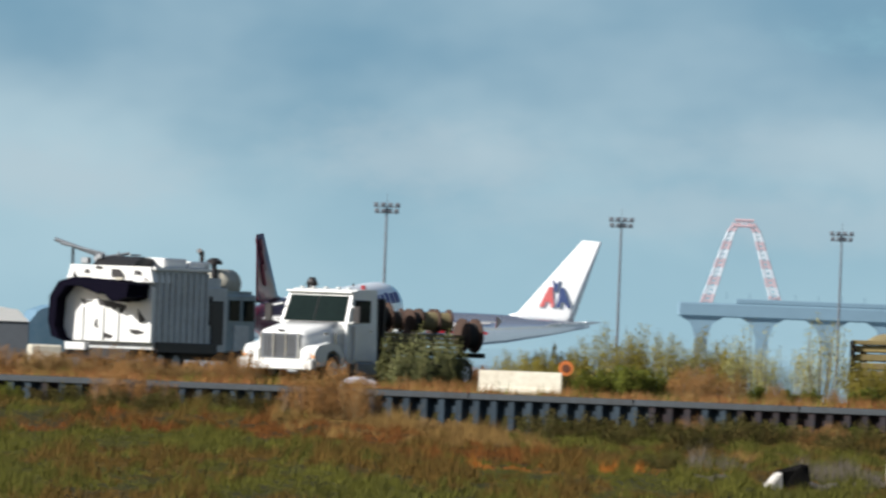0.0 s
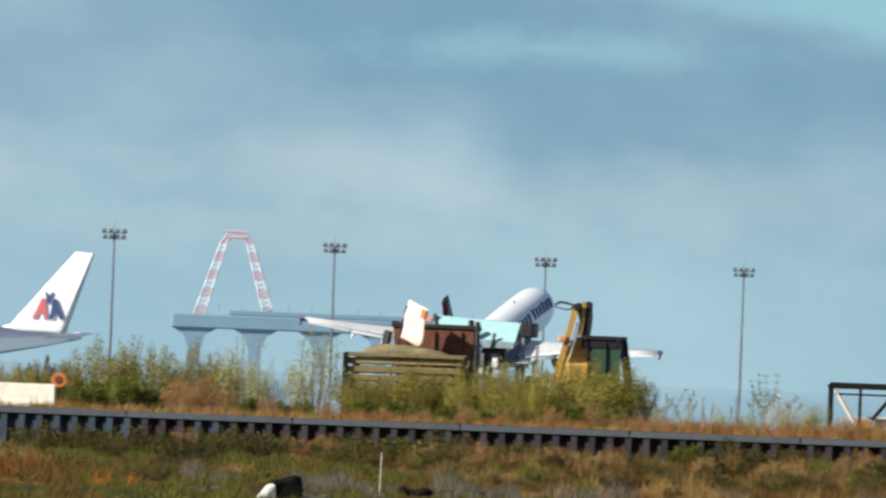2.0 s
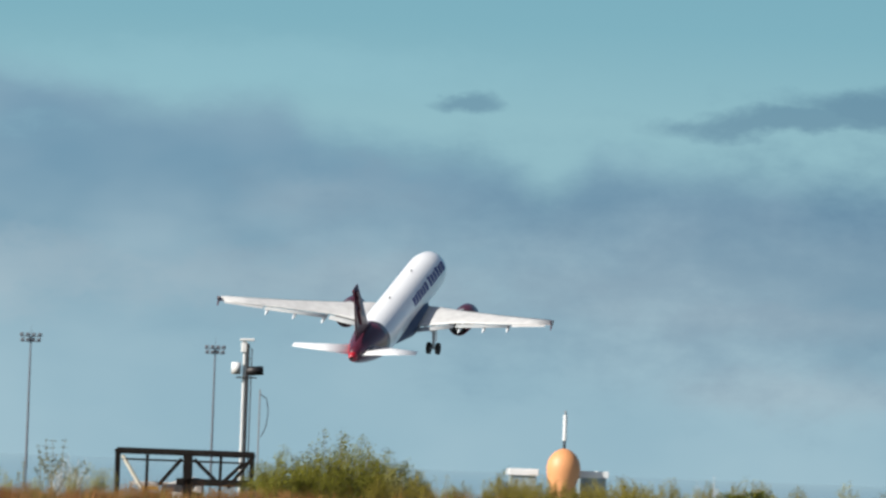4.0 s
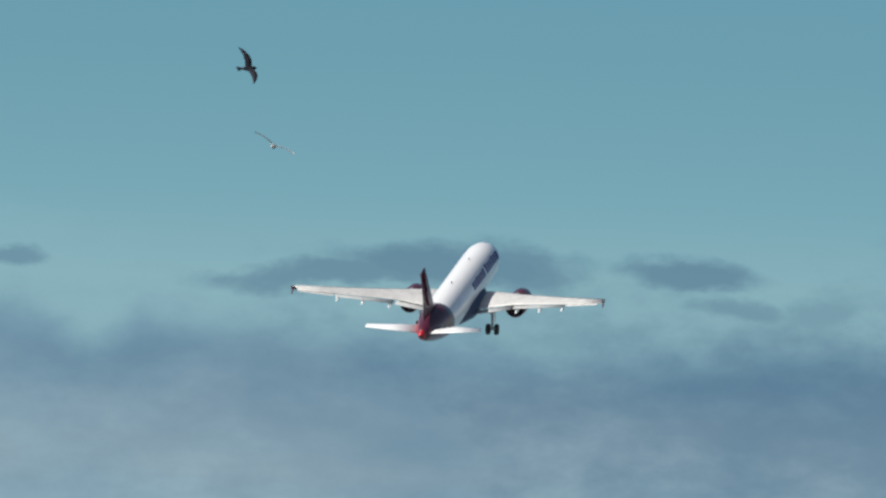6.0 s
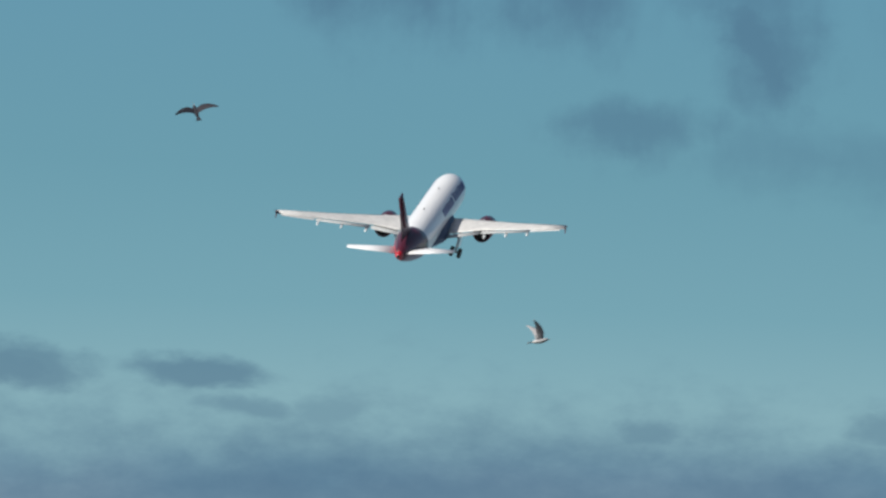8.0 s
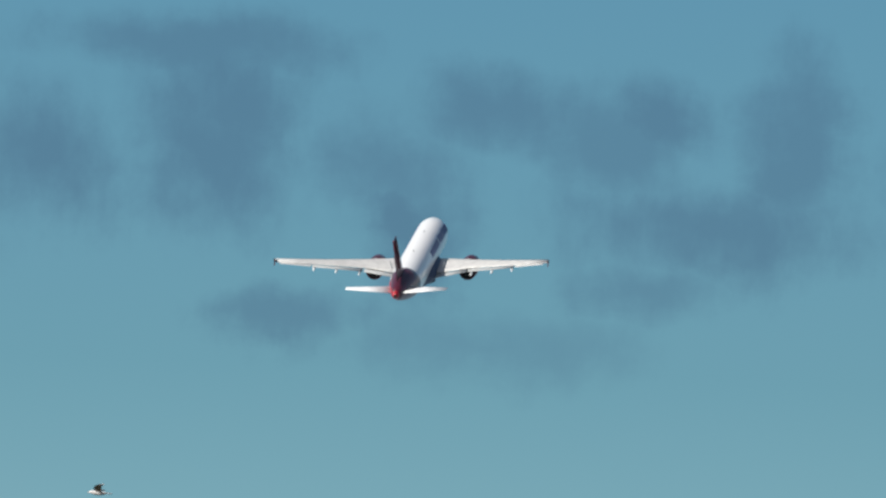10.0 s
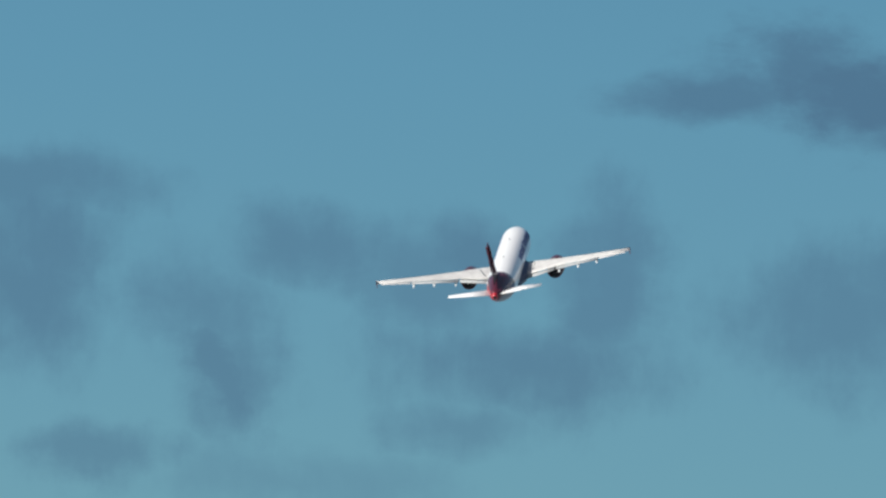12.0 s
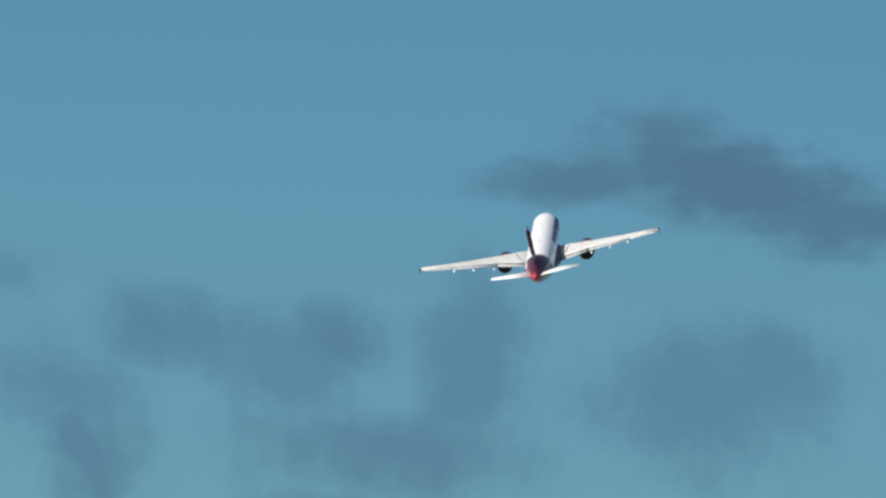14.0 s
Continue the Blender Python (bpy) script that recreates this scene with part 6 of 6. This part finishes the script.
def plant(name, label, category, stems, height, spread, leaf_mat, leaf, per, mode, group):
    """A shrub or tall weed: bent tapering stems and many small leaf blades. mode: bush, fennel, weed, tangle."""
    ob = thing(name, label, category, Matrix.Identity(4), group)
    sticks, leaves = [], []
    for s in range(stems):
        ang = RNG.uniform(0, 2 * np.pi)
        rad = spread * np.sqrt(RNG.random())
        lift = height * (1 - 0.45 * (rad / spread) ** 2) * RNG.uniform(0.62, 1.12)
        foot = np.array([np.cos(ang) * rad * 0.35, np.sin(ang) * rad * 0.35, -0.03])
        tip = np.array([np.cos(ang) * rad, np.sin(ang) * rad, lift])
        mid = (foot + tip) / 2 + RNG.normal(0, 0.08 * height, 3) * (1, 1, 0.3)

        def along(u):
            u = np.asarray(u)[:, None]
            return (1 - u) ** 2 * foot + 2 * u * (1 - u) * mid + u * u * tip
        path = along(np.linspace(0, 1, 5))
        for i in range(4):
            r0, r1 = (0.009 * (1 - k / 5) * height for k in (i, i + 1))
            low, top = ([c + np.array(q) * r for q in ((1, 0, 0), (-0.5, 0.8, 0), (-0.5, -0.8, 0))] for c, r in ((path[i], r0), (path[i + 1], r1)))
            for k in range(3):
                sticks += [low[k], low[(k + 1) % 3], top[(k + 1) % 3], top[k]]
        lo = LOW[mode]
        u = lo + (1 - lo) * RNG.random(per) ** (0.6 if mode == "weed" else 0.75)
        if mode == "weed":                     # leaves gather round a few nodes
            u = np.round(u * 9) / 9 + RNG.normal(0, 0.012, per)
        c = along(np.clip(u, 0, 1)) + RNG.normal(0, PUFF[mode] * height, (per, 3)) * (1, 1, 0.8) * (1.2 - 0.85 * u)[:, None]
        c[:, 2] = np.maximum(c[:, 2], 0.01)
        size = leaf * RNG.uniform(0.6, 1.5, per)[:, None]
        face = np.array((-0.35, -0.5, 0.5)) + RNG.normal(0, 0.75, (per, 3))
        d1 = RNG.normal(0, 1, (per, 3))
        if mode in ("fennel", "tangle"):
            d1[:, 2] += 0.9
        d1 = np.cross(face, np.cross(d1, face))
        d1 /= np.linalg.norm(d1, axis=1, keepdims=True) + 1e-6
        d2 = np.cross(d1, face)
        d2 /= np.linalg.norm(d2, axis=1, keepdims=True) + 1e-6
        wide = size * (0.6 if mode in ("fennel", "tangle") else 1.0)
        leaves.append(np.stack([c - d1 * size - d2 * wide, c - d1 * size + d2 * wide, c + d1 * size * 1.3], 1).reshape(-1, 3))
    sheet_of("woody_base", np.array(sticks), 4, "dry_stem", ob)["kind"] = "stuff"
    sheet_of("foliage", np.concatenate(leaves), 3, leaf_mat, ob)["kind"] = "stuff"
    return ob


KINDS = {
    "fennel": [plant("fennel_bush", "feathery yellow-green wild fennel bush", "bush", 30, 1.0, 0.42, "fennel", 0.010, 210, "fennel", "fennel on the yard") for _ in range(4)],
    "pale": [plant("tall_shrub", "tall pale green open shrub", "bush", 18, 1.0, 0.30, "fennel_pale", 0.009, 150, "fennel", "tall pale shrubs") for _ in range(3)],
    "green": [plant("green_bush", "dense dark green bush on the yard", "bush", 32, 1.0, 0.62, "shrub_green", 0.018, 200, "bush", "green bushes") for _ in range(3)],
    "rust": [plant("rust_bush", "dense dry rust-brown bush on the yard", "bush", 32, 1.0, 0.62, "shrub_rust", 0.026, 90, "tangle", "rust-brown bushes") for _ in range(3)],
    "straw": [plant("straw_tangle", "heap of dry straw-coloured tumbleweed", "weeds", 34, 1.0, 0.9, "dry_straw", 0.024, 130, "tangle", "dry straw heaps") for _ in range(2)],
    "weed": [plant("tall_weed", "sparse tall weed with dark seed heads", "weeds", 5, 1.0, 0.46, "weed_head", 0.010, 60, "weed", "tall sparse weeds") for _ in range(4)],
    "olive": [plant("olive_shrub", "low olive-brown shrub before the wall", "bush", 34, 1.0, 0.95, "olive_leaf", 0.019, 110, "bush", "shrubs before the wall") for _ in range(3)],
}
USED = {}
# how much larger the repeats of a kind grow than its first ones: upwards, sideways
GROW = {"fennel": (1.46, 1.46), "green": (1.02, 1.17), "dry": (1.17, 1.17), "pale": (1.75, 1.9), "weed": (1.3, 1.4), "fennel_green": (1.48, 1.63), "straw": (0.7, 0.7),
        "rust": (0.85, 1.0), "olive": (1.2, 1.2), "vine": (1.0, 1.0), "plume": (1.47, 1.03)}


def put(kind, across, dist, h, wide=1.0, base=None):
    """Set a plant of that height; across: thousandths of 27.8 mrad from the first view's axis."""
    k = USED.get(kind, 0)
    USED[kind] = k + 1
    src = KINDS[kind][k % len(KINDS[kind])]
    x = across / 36.0 * dist
    w = wall_y(x)
    z = (PAD if dist > w else float(meadow_z(x, dist)) - 0.02) if base is None else base
    up, side = (1.0, 1.0) if k < len(KINDS[kind]) else GROW[kind]
    place = Matrix.LocRotScale((x, dist, z), Euler((0, 0, RNG.uniform(0, 6.28))), None)
    size = Matrix.Diagonal((h * wide * side, h * wide * side, h * up, 1))
    if k < len(KINDS[kind]):
        src.matrix_basis = place @ size
    else:
        copy_thing(src, place @ size @ Matrix.Diagonal((1 / src.scale.x, 1 / src.scale.y, 1 / src.scale.z, 1)))


def yard_plants():
    R = random.Random(3)
    # beside the barrier
    for a, d, h in ((0.115, 662, 1.35), (0.15, 665, 1.55), (0.19, 660, 1.45), (0.235, 662, 1.5), (0.28, 664, 1.55), (0.325, 661, 1.6), (0.37, 664, 1.6), (0.41, 660, 1.4), (0.455, 666, 1.55), (0.50, 666, 1.5), (0.535, 664, 1.3)):
        put("fennel", a, d, h, 1.0)
    for a, d, h in ((0.27, 650, 0.9), (0.31, 651, 1.05), (0.345, 650, 1.1), (0.385, 651, 0.95)):
        put("green", a, d, h, 1.15)
    for a, d, h in ((0.44, 650, 1.15), (0.48, 651, 1.3), (0.52, 650, 1.05), (0.46, 648, 0.9), (0.70, 650, 0.5), (0.10, 651, 0.45), (0.60, 649, 0.6)):
        put("dry", a, d, h, 1.0)
    for a, d, h in ((0.575, 660, 1.85), (0.61, 663, 1.95), (0.645, 660, 1.9), (0.68, 664, 1.7), (0.555, 662, 1.6)):
        put("pale", a, d, h)
    for a, h in ((0.57, 0.6), (0.62, 0.5), (0.66, 0.55)):
        put("green", a, 652, h)
    # before the timber, machine and backhoe
    for i in range(22):
        a = 0.745 + 0.024 * i + R.uniform(-0.008, 0.008)
        put("fennel", a, R.uniform(652, 662) - 0.5 * (a - 0.7) * 20, R.uniform(0.85, 1.2) + (0.35 if a > 1.07 else 0.1), 1.0)
    for i in range(9):
        put("green", 0.76 + 0.055 * i, R.uniform(643, 647), R.uniform(0.45, 0.7), 1.2)
    for i in range(7):
        put("dry", 0.80 + 0.075 * i, R.uniform(638, 643), R.uniform(0.4, 0.6), 1.2)
    for a in (0.98, 1.01, 1.04, 1.0, 1.07):
        put("pale", a, 664, R.uniform(1.0, 1.4))
    # tall weeds on the skyline
    for i in range(5):
        a = 1.25 + 0.06 * i + R.uniform(-0.01, 0.01)
        put("weed", a, R.uniform(640, 650), R.uniform(1.1, 1.75))
    for a in (1.285, 1.335, 1.455, 1.475):
        put("weed", a, 643, R.uniform(1.3, 1.7))
    for i in range(5):
        put("pale", 1.23 + 0.055 * i, R.uniform(640, 648), R.uniform(0.35, 0.55))
    for i in range(16):
        put("dry", 1.22 + 0.042 * i, R.uniform(629, 634), R.uniform(0.35, 0.6), 1.3)
    # round the trestle and on to the far end of the yard
    for a, h in ((1.515, 0.45), (1.545, 0.55), (1.575, 0.5)):
        put("pale", a, 648, h + 0.2)
    for a, d, h in ((1.85, 650, 1.35), (1.885, 652, 1.6), (1.93, 650, 1.5), (1.975, 651, 1.65), (2.02, 650, 1.45), (2.06, 651, 1.3), (2.10, 650, 1.05), (1.88, 640, 1.2), (1.96, 640, 1.3), (2.02, 641, 1.2)):
        put("fennel_green", a, d, h, 1.1)
    for i in range(34):
        a = 2.06 + 0.03 * i + R.uniform(-0.01, 0.01)
        put("fennel", a, R.uniform(630, 648), R.uniform(0.55, 1.0), 1.0)
    for i in range(11):
        put("fennel", 2.27 + 0.025 * i, R.uniform(634, 642), R.uniform(0.65, 0.9), 1.0)
    for i in range(22):
        put("dry", 1.62 + 0.055 * i, R.uniform(619, 626), R.uniform(0.4, 0.65), 1.4)
    for i in range(10):
        put("pale", 2.08 + 0.09 * i, R.uniform(640, 648), R.uniform(0.6, 1.05))
    for a, h in ((2.68, 0.85), (2.72, 0.95), (2.76, 0.8)):
        put("green", a, 630, h + 0.2, 1.2)
    # dry weeds before the trucks
    for i in range(16):
        put("dry", -0.80 + 0.031 * i, R.uniform(660, 668), R.uniform(0.5, 0.95), 1.2)
    for i in range(10):
        put("straw", -0.72 + 0.035 * i, R.uniform(657, 662), R.uniform(0.5, 0.9))
    for i in range(8):
        put("straw", -0.36 + 0.055 * i, R.uniform(649, 654), R.uniform(0.22, 0.36))
    for i in range(6):
        put("dry", -0.06 + 0.03 * i, R.uniform(650, 655), R.uniform(0.3, 0.45), 1.2)
    for i in range(38):
        put("rust", -0.82 + 0.025 * i, R.uniform(700, 704), R.uniform(0.7, 1.0), 1.2)
    # vines over the rack on the truck
    for a, d, h in ((-0.085, 669, 1.75), (-0.06, 670, 1.85), (-0.035, 671, 1.9), (-0.01, 672, 1.85), (0.015, 673, 1.8), (0.036, 674, 1.65), (-0.075, 668, 1.2), (-0.03, 669, 1.3), (0.015, 671, 1.2)):
        put("vine", a, d, h, 0.55)
    # dark shrubs put where the tail cone of the parked jet lies in shade
    for a, h in ((0.165, 1.3), (0.195, 1.55), (0.225, 1.5), (0.25, 1.2)):
        put("olive", a, 692, h, 0.5)
    # pale plumes on the skyline in place of steam
    for a, h in ((1.492, 1.2), (1.512, 1.45), (1.53, 0.85), (2.63, 0.9), (2.648, 1.0)):
        put("plume", a, 652, h, 0.7)
    # in front of the wall
    for a, d, h in ((-0.245, 638, 1.2), (-0.215, 637, 1.6), (-0.185, 638, 1.7), (-0.155, 637, 1.55), (-0.125, 638, 1.2), (-0.205, 634, 1.1), (-0.15, 634, 1.0), (-0.48, 643, 0.9), (-0.52, 643, 1.15), (-0.555, 644, 1.25), (-0.59, 643, 1.0)):
        put("dry", a, d, h, 0.8)
    for i in range(64):
        a = -0.80 + 0.056 * i + R.uniform(-0.02, 0.02)
        x = a / 36 * 630
        dark = -0.8 < a < -0.25 or 0.22 < a < 0.88 or R.random() < 0.25
        kind = R.choice(("olive", "olive", "straw", "green")) if dark else R.choice(("straw", "dry", "olive"))
        near, tall, wide = R.uniform(1.2, 7.0), R.uniform(0.35, 0.85) if dark else R.uniform(0.3, 0.7), R.uniform(1.0, 1.7)
        if a < -0.24:
            kind, tall = R.choice(("olive", "olive", "green")), tall * 0.8
        put(kind, a, wall_y(x) - near, tall, wide)
    for i in range(26):
        a = 0.20 + 0.032 * i + R.uniform(-0.012, 0.012)
        put(R.choice(("olive", "olive", "olive", "dry", "green")), a, wall_y(a / 36 * 630) - R.uniform(2, 9), R.uniform(0.45, 0.8), R.uniform(1.1, 1.6))
    for i in range(40):
        a = -0.75 + 0.09 * i + R.uniform(-0.04, 0.04)
        put(R.choice(("olive", "olive", "straw")), a, wall_y(a / 36 * 600) - R.uniform(12, 70), R.uniform(0.22, 0.45), 1.2)
    for a, d, h in ((0.42, 622, 0.6), (0.485, 616, 0.75), (0.53, 622, 0.8), (0.575, 618, 0.65), (0.37, 490, 0.36), (0.41, 486, 0.42), (0.70, 614, 0.55), (0.77, 617, 0.7), (0.82, 612, 0.5), (0.88, 614, 0.6),
                    (0.95, 604, 0.5), (1.10, 606, 0.45), (0.66, 540, 0.3), (1.50, 530, 0.6), (1.545, 532, 0.5), (1.64, 470, 0.36), (1.9, 594, 0.55), (2.08, 490, 0.42), (2.3, 560, 0.45), (-0.60, 628, 0.5), (-0.52, 632, 0.45), (1.2, 540, 0.3), (1.32, 500, 0.28), (1.0, 520, 0.3)):
        put("olive", a, d, h, 1.0)
    for a, d, h in ((0.44, 600, 0.62), (0.46, 596, 0.7), (0.25, 628, 0.55), (0.30, 627, 0.6), (0.34, 625, 0.5), (0.72, 600, 0.5), (0.90, 606, 0.6), (1.28, 590, 0.5), (1.42, 596, 0.55), (1.70, 590, 0.75), (1.83, 588, 0.8), (2.14, 590, 0.8), (2.35, 588, 0.7), (1.76, 540, 0.5), (1.95, 560, 0.55), (2.04, 545, 0.5), (2.28, 550, 0.6), (2.5, 560, 0.6)):
        put("olive", a, d, h, 1.25)
    for i in range(22):
        put("olive", 1.10 + 0.07 * i + R.uniform(-0.03, 0.03), R.uniform(480, 585), R.uniform(0.32, 0.6), R.uniform(1.1, 1.6))
    for a, d, h in ((-0.02, 634, 0.7), (0.02, 632, 0.8), (0.05, 634, 0.65), (0.08, 632, 0.6), (0.88, 612, 1.0), (1.12, 606, 1.1), (1.2, 604, 0.9), (1.38, 604, 0.9), (1.5, 602, 0.8), (2.05, 592, 0.9), (2.45, 590, 1.0)):
        put("straw", a, d, h, 1.1)
    for a, d, h in ((0.97, 600, 0.9), (1.03, 602, 0.8), (1.6, 590, 0.7), (2.2, 596, 0.9), (2.26, 594, 1.0), (1.75, 600, 0.6)):
        put("straw", a, d, h, 0.9)


def meadow_things():
    r = thing("boulder", "half black, half white painted boulder in the meadow", "rock", pose(7.75, 448, float(meadow_z(7.75, 448)) - 0.03, 0, 0, 10))
    rng = random.Random(5)
    for name, mat, pts in (("dark_part", "stone_dark", [(-0.20, 0.0), (0.48, 0.0), (0.50, 0.34), (0.43, 0.60), (0.30, 0.64), (0.10, 0.56), (-0.22, 0.47)]),
                           ("pale_part", "stone_pale", [(-0.47, 0.0), (-0.18, 0.0), (-0.20, 0.44), (-0.32, 0.36), (-0.46, 0.16)])):
        bm = bmesh.new()
        loft(bm, [[(x * k + 0.02 * dy, dy, z * k) for x, z in pts] for dy, k in ((-0.35, 0.9), (-0.15, 1.0), (0.2, 0.98), (0.4, 0.8))])
        for v in bm.verts:
            v.co += Vector((0.07 * noise.noise(v.co * 5), 0.06 * noise.noise(v.co * 6 + Vector((3, 0, 0))), 0.03 * noise.noise(v.co * 7)))
        part(name, bm, mat, r)
    s = thing("stake", "thin pale wooden stake standing in the meadow", "stake", pose(10.4, 468, float(meadow_z(10.4, 468)), 2, 1, 0))
    rod("shaft", "concrete", s, ((0, 0, -0.1), (0, 0, 1.05), 0.014), n=6)
    for x, d, l, mat in ((6.1, 452, 1.1, "gravel"), (8.6, 449, 0.8, "gravel"), (12.4, 470, 1.2, "dark_timber"), (11.4, 476, 0.9, "dark_timber"), (18.2, 468, 1.3, "gravel")):
        g = thing("driftwood", "low grey driftwood lying in the meadow", "driftwood", pose(x, d, float(meadow_z(x, d)) - 0.01, 0, 0, rng.uniform(-25, 25)), "driftwood in the meadow")
        bm = bmesh.new()
        pts = [Vector((-l / 2 + l * i / 6, 0.05 * math.sin(i), 0.09 + 0.05 * math.sin(i * 1.7))) for i in range(7)]
        loft(bm, [[p + Vector((0, (0.12 - 0.012 * abs(i - 3)) * math.cos(a), (0.12 - 0.012 * abs(i - 3)) * math.sin(a))) for a in (2 * math.pi * j / 8 for j in range(8))] for i, p in enumerate(pts)])
        part("log", bm, mat, g)
    # a row of small fence posts on the far yard
    for i in range(9):
        f = thing("fence_post", "short dark fence post in the weeds", "post", pose(38.6 + 0.62 * i, 622 - 0.1 * i, PAD), "short fence posts")
        rod("shaft", "dark_timber", f, ((0, 0, -0.1), (0, 0, 0.62), 0.035), n=6)


KINDS["vine"] = [plant("climbing_vine", "leafy green vine hanging over the timber rack", "vine", 22, 1.0, 0.5, "ivy", 0.020, 90, "bush", "vines over the rack") for _ in range(2)]
KINDS["dry"] = [plant("dry_bush", "airy dry rust-straw bush", "bush", 40, 1.0, 0.62, "dry_rust", 0.012, 150, "tangle", "dry rust-straw bushes") for _ in range(3)]
# white feathery blades that stand in for drifting steam
KINDS["plume"] = [plant("plume_grass", "white feathery blades standing in for steam", "grass", 14, 1.0, 0.55, "plume", 0.011, 170, "fennel", "white plume grass") for _ in range(2)]
KINDS["fennel_green"] = [plant("fennel_bush", "dense green-yellow wild fennel bush", "bush", 44, 1.0, 0.55, "fennel_green", 0.010, 230, "fennel", "fennel on the yard") for _ in range(3)]
pond()
meadow()
yard_grass()
yard_plants()
meadow_things()


# ---- birds ----
def gull(name, label, body="gull_white", wing="gull_grey"):
    """A gull gliding: body, tail, bill and two wings hinged at the shoulders; it flies along +y."""
    g = thing(name, label, "bird", Matrix.Identity(4), "birds")
    bm = bmesh.new()
    loft(bm, [[(r * math.cos(a), y, z + r * math.sin(a)) for a in (2 * math.pi * i / 12 for i in range(12))] for y, z, r in ((0.30, 0.0, 0.012), (0.24, 0.01, 0.045), (0.14, 0.0, 0.06), (0.0, -0.01, 0.07), (-0.14, 0.0, 0.05), (-0.24, 0.01, 0.02))])
    part("body", bm, body, g, "", True)
    bm = bmesh.new()
    prism(bm, [(-0.03, -0.2), (0.03, -0.2), (0.085, -0.38), (-0.085, -0.38)], 2, 0.0, 0.012)
    part("tail", bm, wing, g)
    bm = bmesh.new()
    tube(bm, (0, 0.28, 0.0), (0, 0.35, -0.01), 0.014, 0.004, 6)
    part("bill", bm, "orange_paint", g)
    wings = []
    for s in (-1, 1):
        bm = bmesh.new()
        secs = [(0.0, 0.11, -0.11, 0.0), (0.19, 0.15, -0.09, 0.03), (0.35, 0.10, -0.10, 0.035), (0.50, 0.0, -0.13, 0.025), (0.63, -0.14, -0.18, 0.01)]
        loft(bm, [[(s * x, le, z + 0.012), (s * x, (le + te) / 2, z + 0.028), (s * x, te, z), (s * x, (le + te) / 2, z - 0.006)] for x, le, te, z in secs])
        wings.append((s, part("wing", bm, wing, g)))
    return g, wings


BIRD_A, WINGS_A = gull("gull", "dark grey gull gliding on bent wings", "gull_dark", "gull_dark")
BIRD_B, WINGS_B = gull("gull", "pale grey gull flapping past")


def bird_pose(x, z, heading, pitch, roll, y=600.0):
    return Matrix.Translation((x, y, z)) @ Matrix.Rotation(radians(-heading), 4, "Z") @ Matrix.Rotation(radians(pitch), 4, "X") @ Matrix.Rotation(radians(roll), 4, "Y")


def motions():
    walk(JET, [(t, fly(*q)) for t, *q in FLIGHT])
    for s, leg in LEGS:
        def gear(angle):
            return pose(s * 3.8, -0.9, -1.15, 0, s * angle, 0)
        walk(leg, [(0, gear(0)), (7.6, gear(0)), (8.0, gear(14)), (8.2, gear(24)), (9.2, gear(58)), (10.3, gear(76)), (11.2, gear(86)), (14, gear(86))])
    walk(BIRD_A, [(0, bird_pose(20, 30, 60, 0, 30)), (4.2, bird_pose(38, 22.5, 60, 0, 40)), (6.0, bird_pose(43.3, 19.4, 62, 5, 55)), (6.3, bird_pose(43.68, 19.23, 42, 0, 50)), (6.5, bird_pose(43.9, 19.05, 34, 0, 45)),
                  (7, bird_pose(46.91, 19.25, 15, 8, 35)), (7.5, bird_pose(51.51, 19.56, 5, 14, -8)), (8, bird_pose(56.29, 21.49, -15, 42, -18)), (8.2, bird_pose(57.88, 22.26, -24, 36, -44)),
                  (10.3, bird_pose(54, 24, -60, 5, -30)), (14, bird_pose(30, 28, -70, 0, 0))])
    walk(BIRD_B, [(0, bird_pose(5, 32, 70, 0, 10)), (4.2, bird_pose(25, 23, 70, 0, 15)), (6.3, bird_pose(48.08, 16.23, 8, 0, 27)), (6.5, bird_pose(50.87, 15.69, 14, 4, 16)), (7, bird_pose(58.76, 15.12, 30, 0, 5)),
                  (7.5, bird_pose(64.78, 15.43, 25, 8, -60)), (8, bird_pose(66.78, 15.12, 75, 12, -14)), (8.2, bird_pose(66.54, 14.55, 200, -10, -75)), (8.7, bird_pose(66.0, 14.2, 255, -5, -40)),
                  (10.3, bird_pose(63.15, 16.54, 280, 5, 10)), (12, bird_pose(54, 17.5, 280, 0, 0)), (14, bird_pose(40, 18, 280, 0, 0))])
    beats_a = [(0, 10), (4.2, 10), (5.0, 25), (5.6, 0), (6.3, 18), (6.5, 10), (6.7, 8), (7.0, 2), (7.1, 14), (7.3, 4), (7.5, 9), (7.7, 4), (7.9, 20), (8.2, -6), (8.6, 10), (9.0, 24), (9.6, 2), (10.3, 12), (14, 10)]
    beats_b = [(0, 10), (4.2, 10), (5.2, 22), (5.8, 0), (6.3, 14), (6.5, 2), (6.8, 6), (7.0, 1), (7.2, 10), (7.5, 15), (7.7, 5), (8.0, 62), (8.2, 12), (8.6, 20), (9.0, 0), (9.6, 16), (10.3, 10), (14, 10)]
    for wings, beats in ((WINGS_A, beats_a), (WINGS_B, beats_b)):
        for s, wing in wings:
            walk(wing, [(t, pose(s * 0.045, 0.02, 0.03, 0, -s * lift, 0)) for t, lift in beats])


motions()
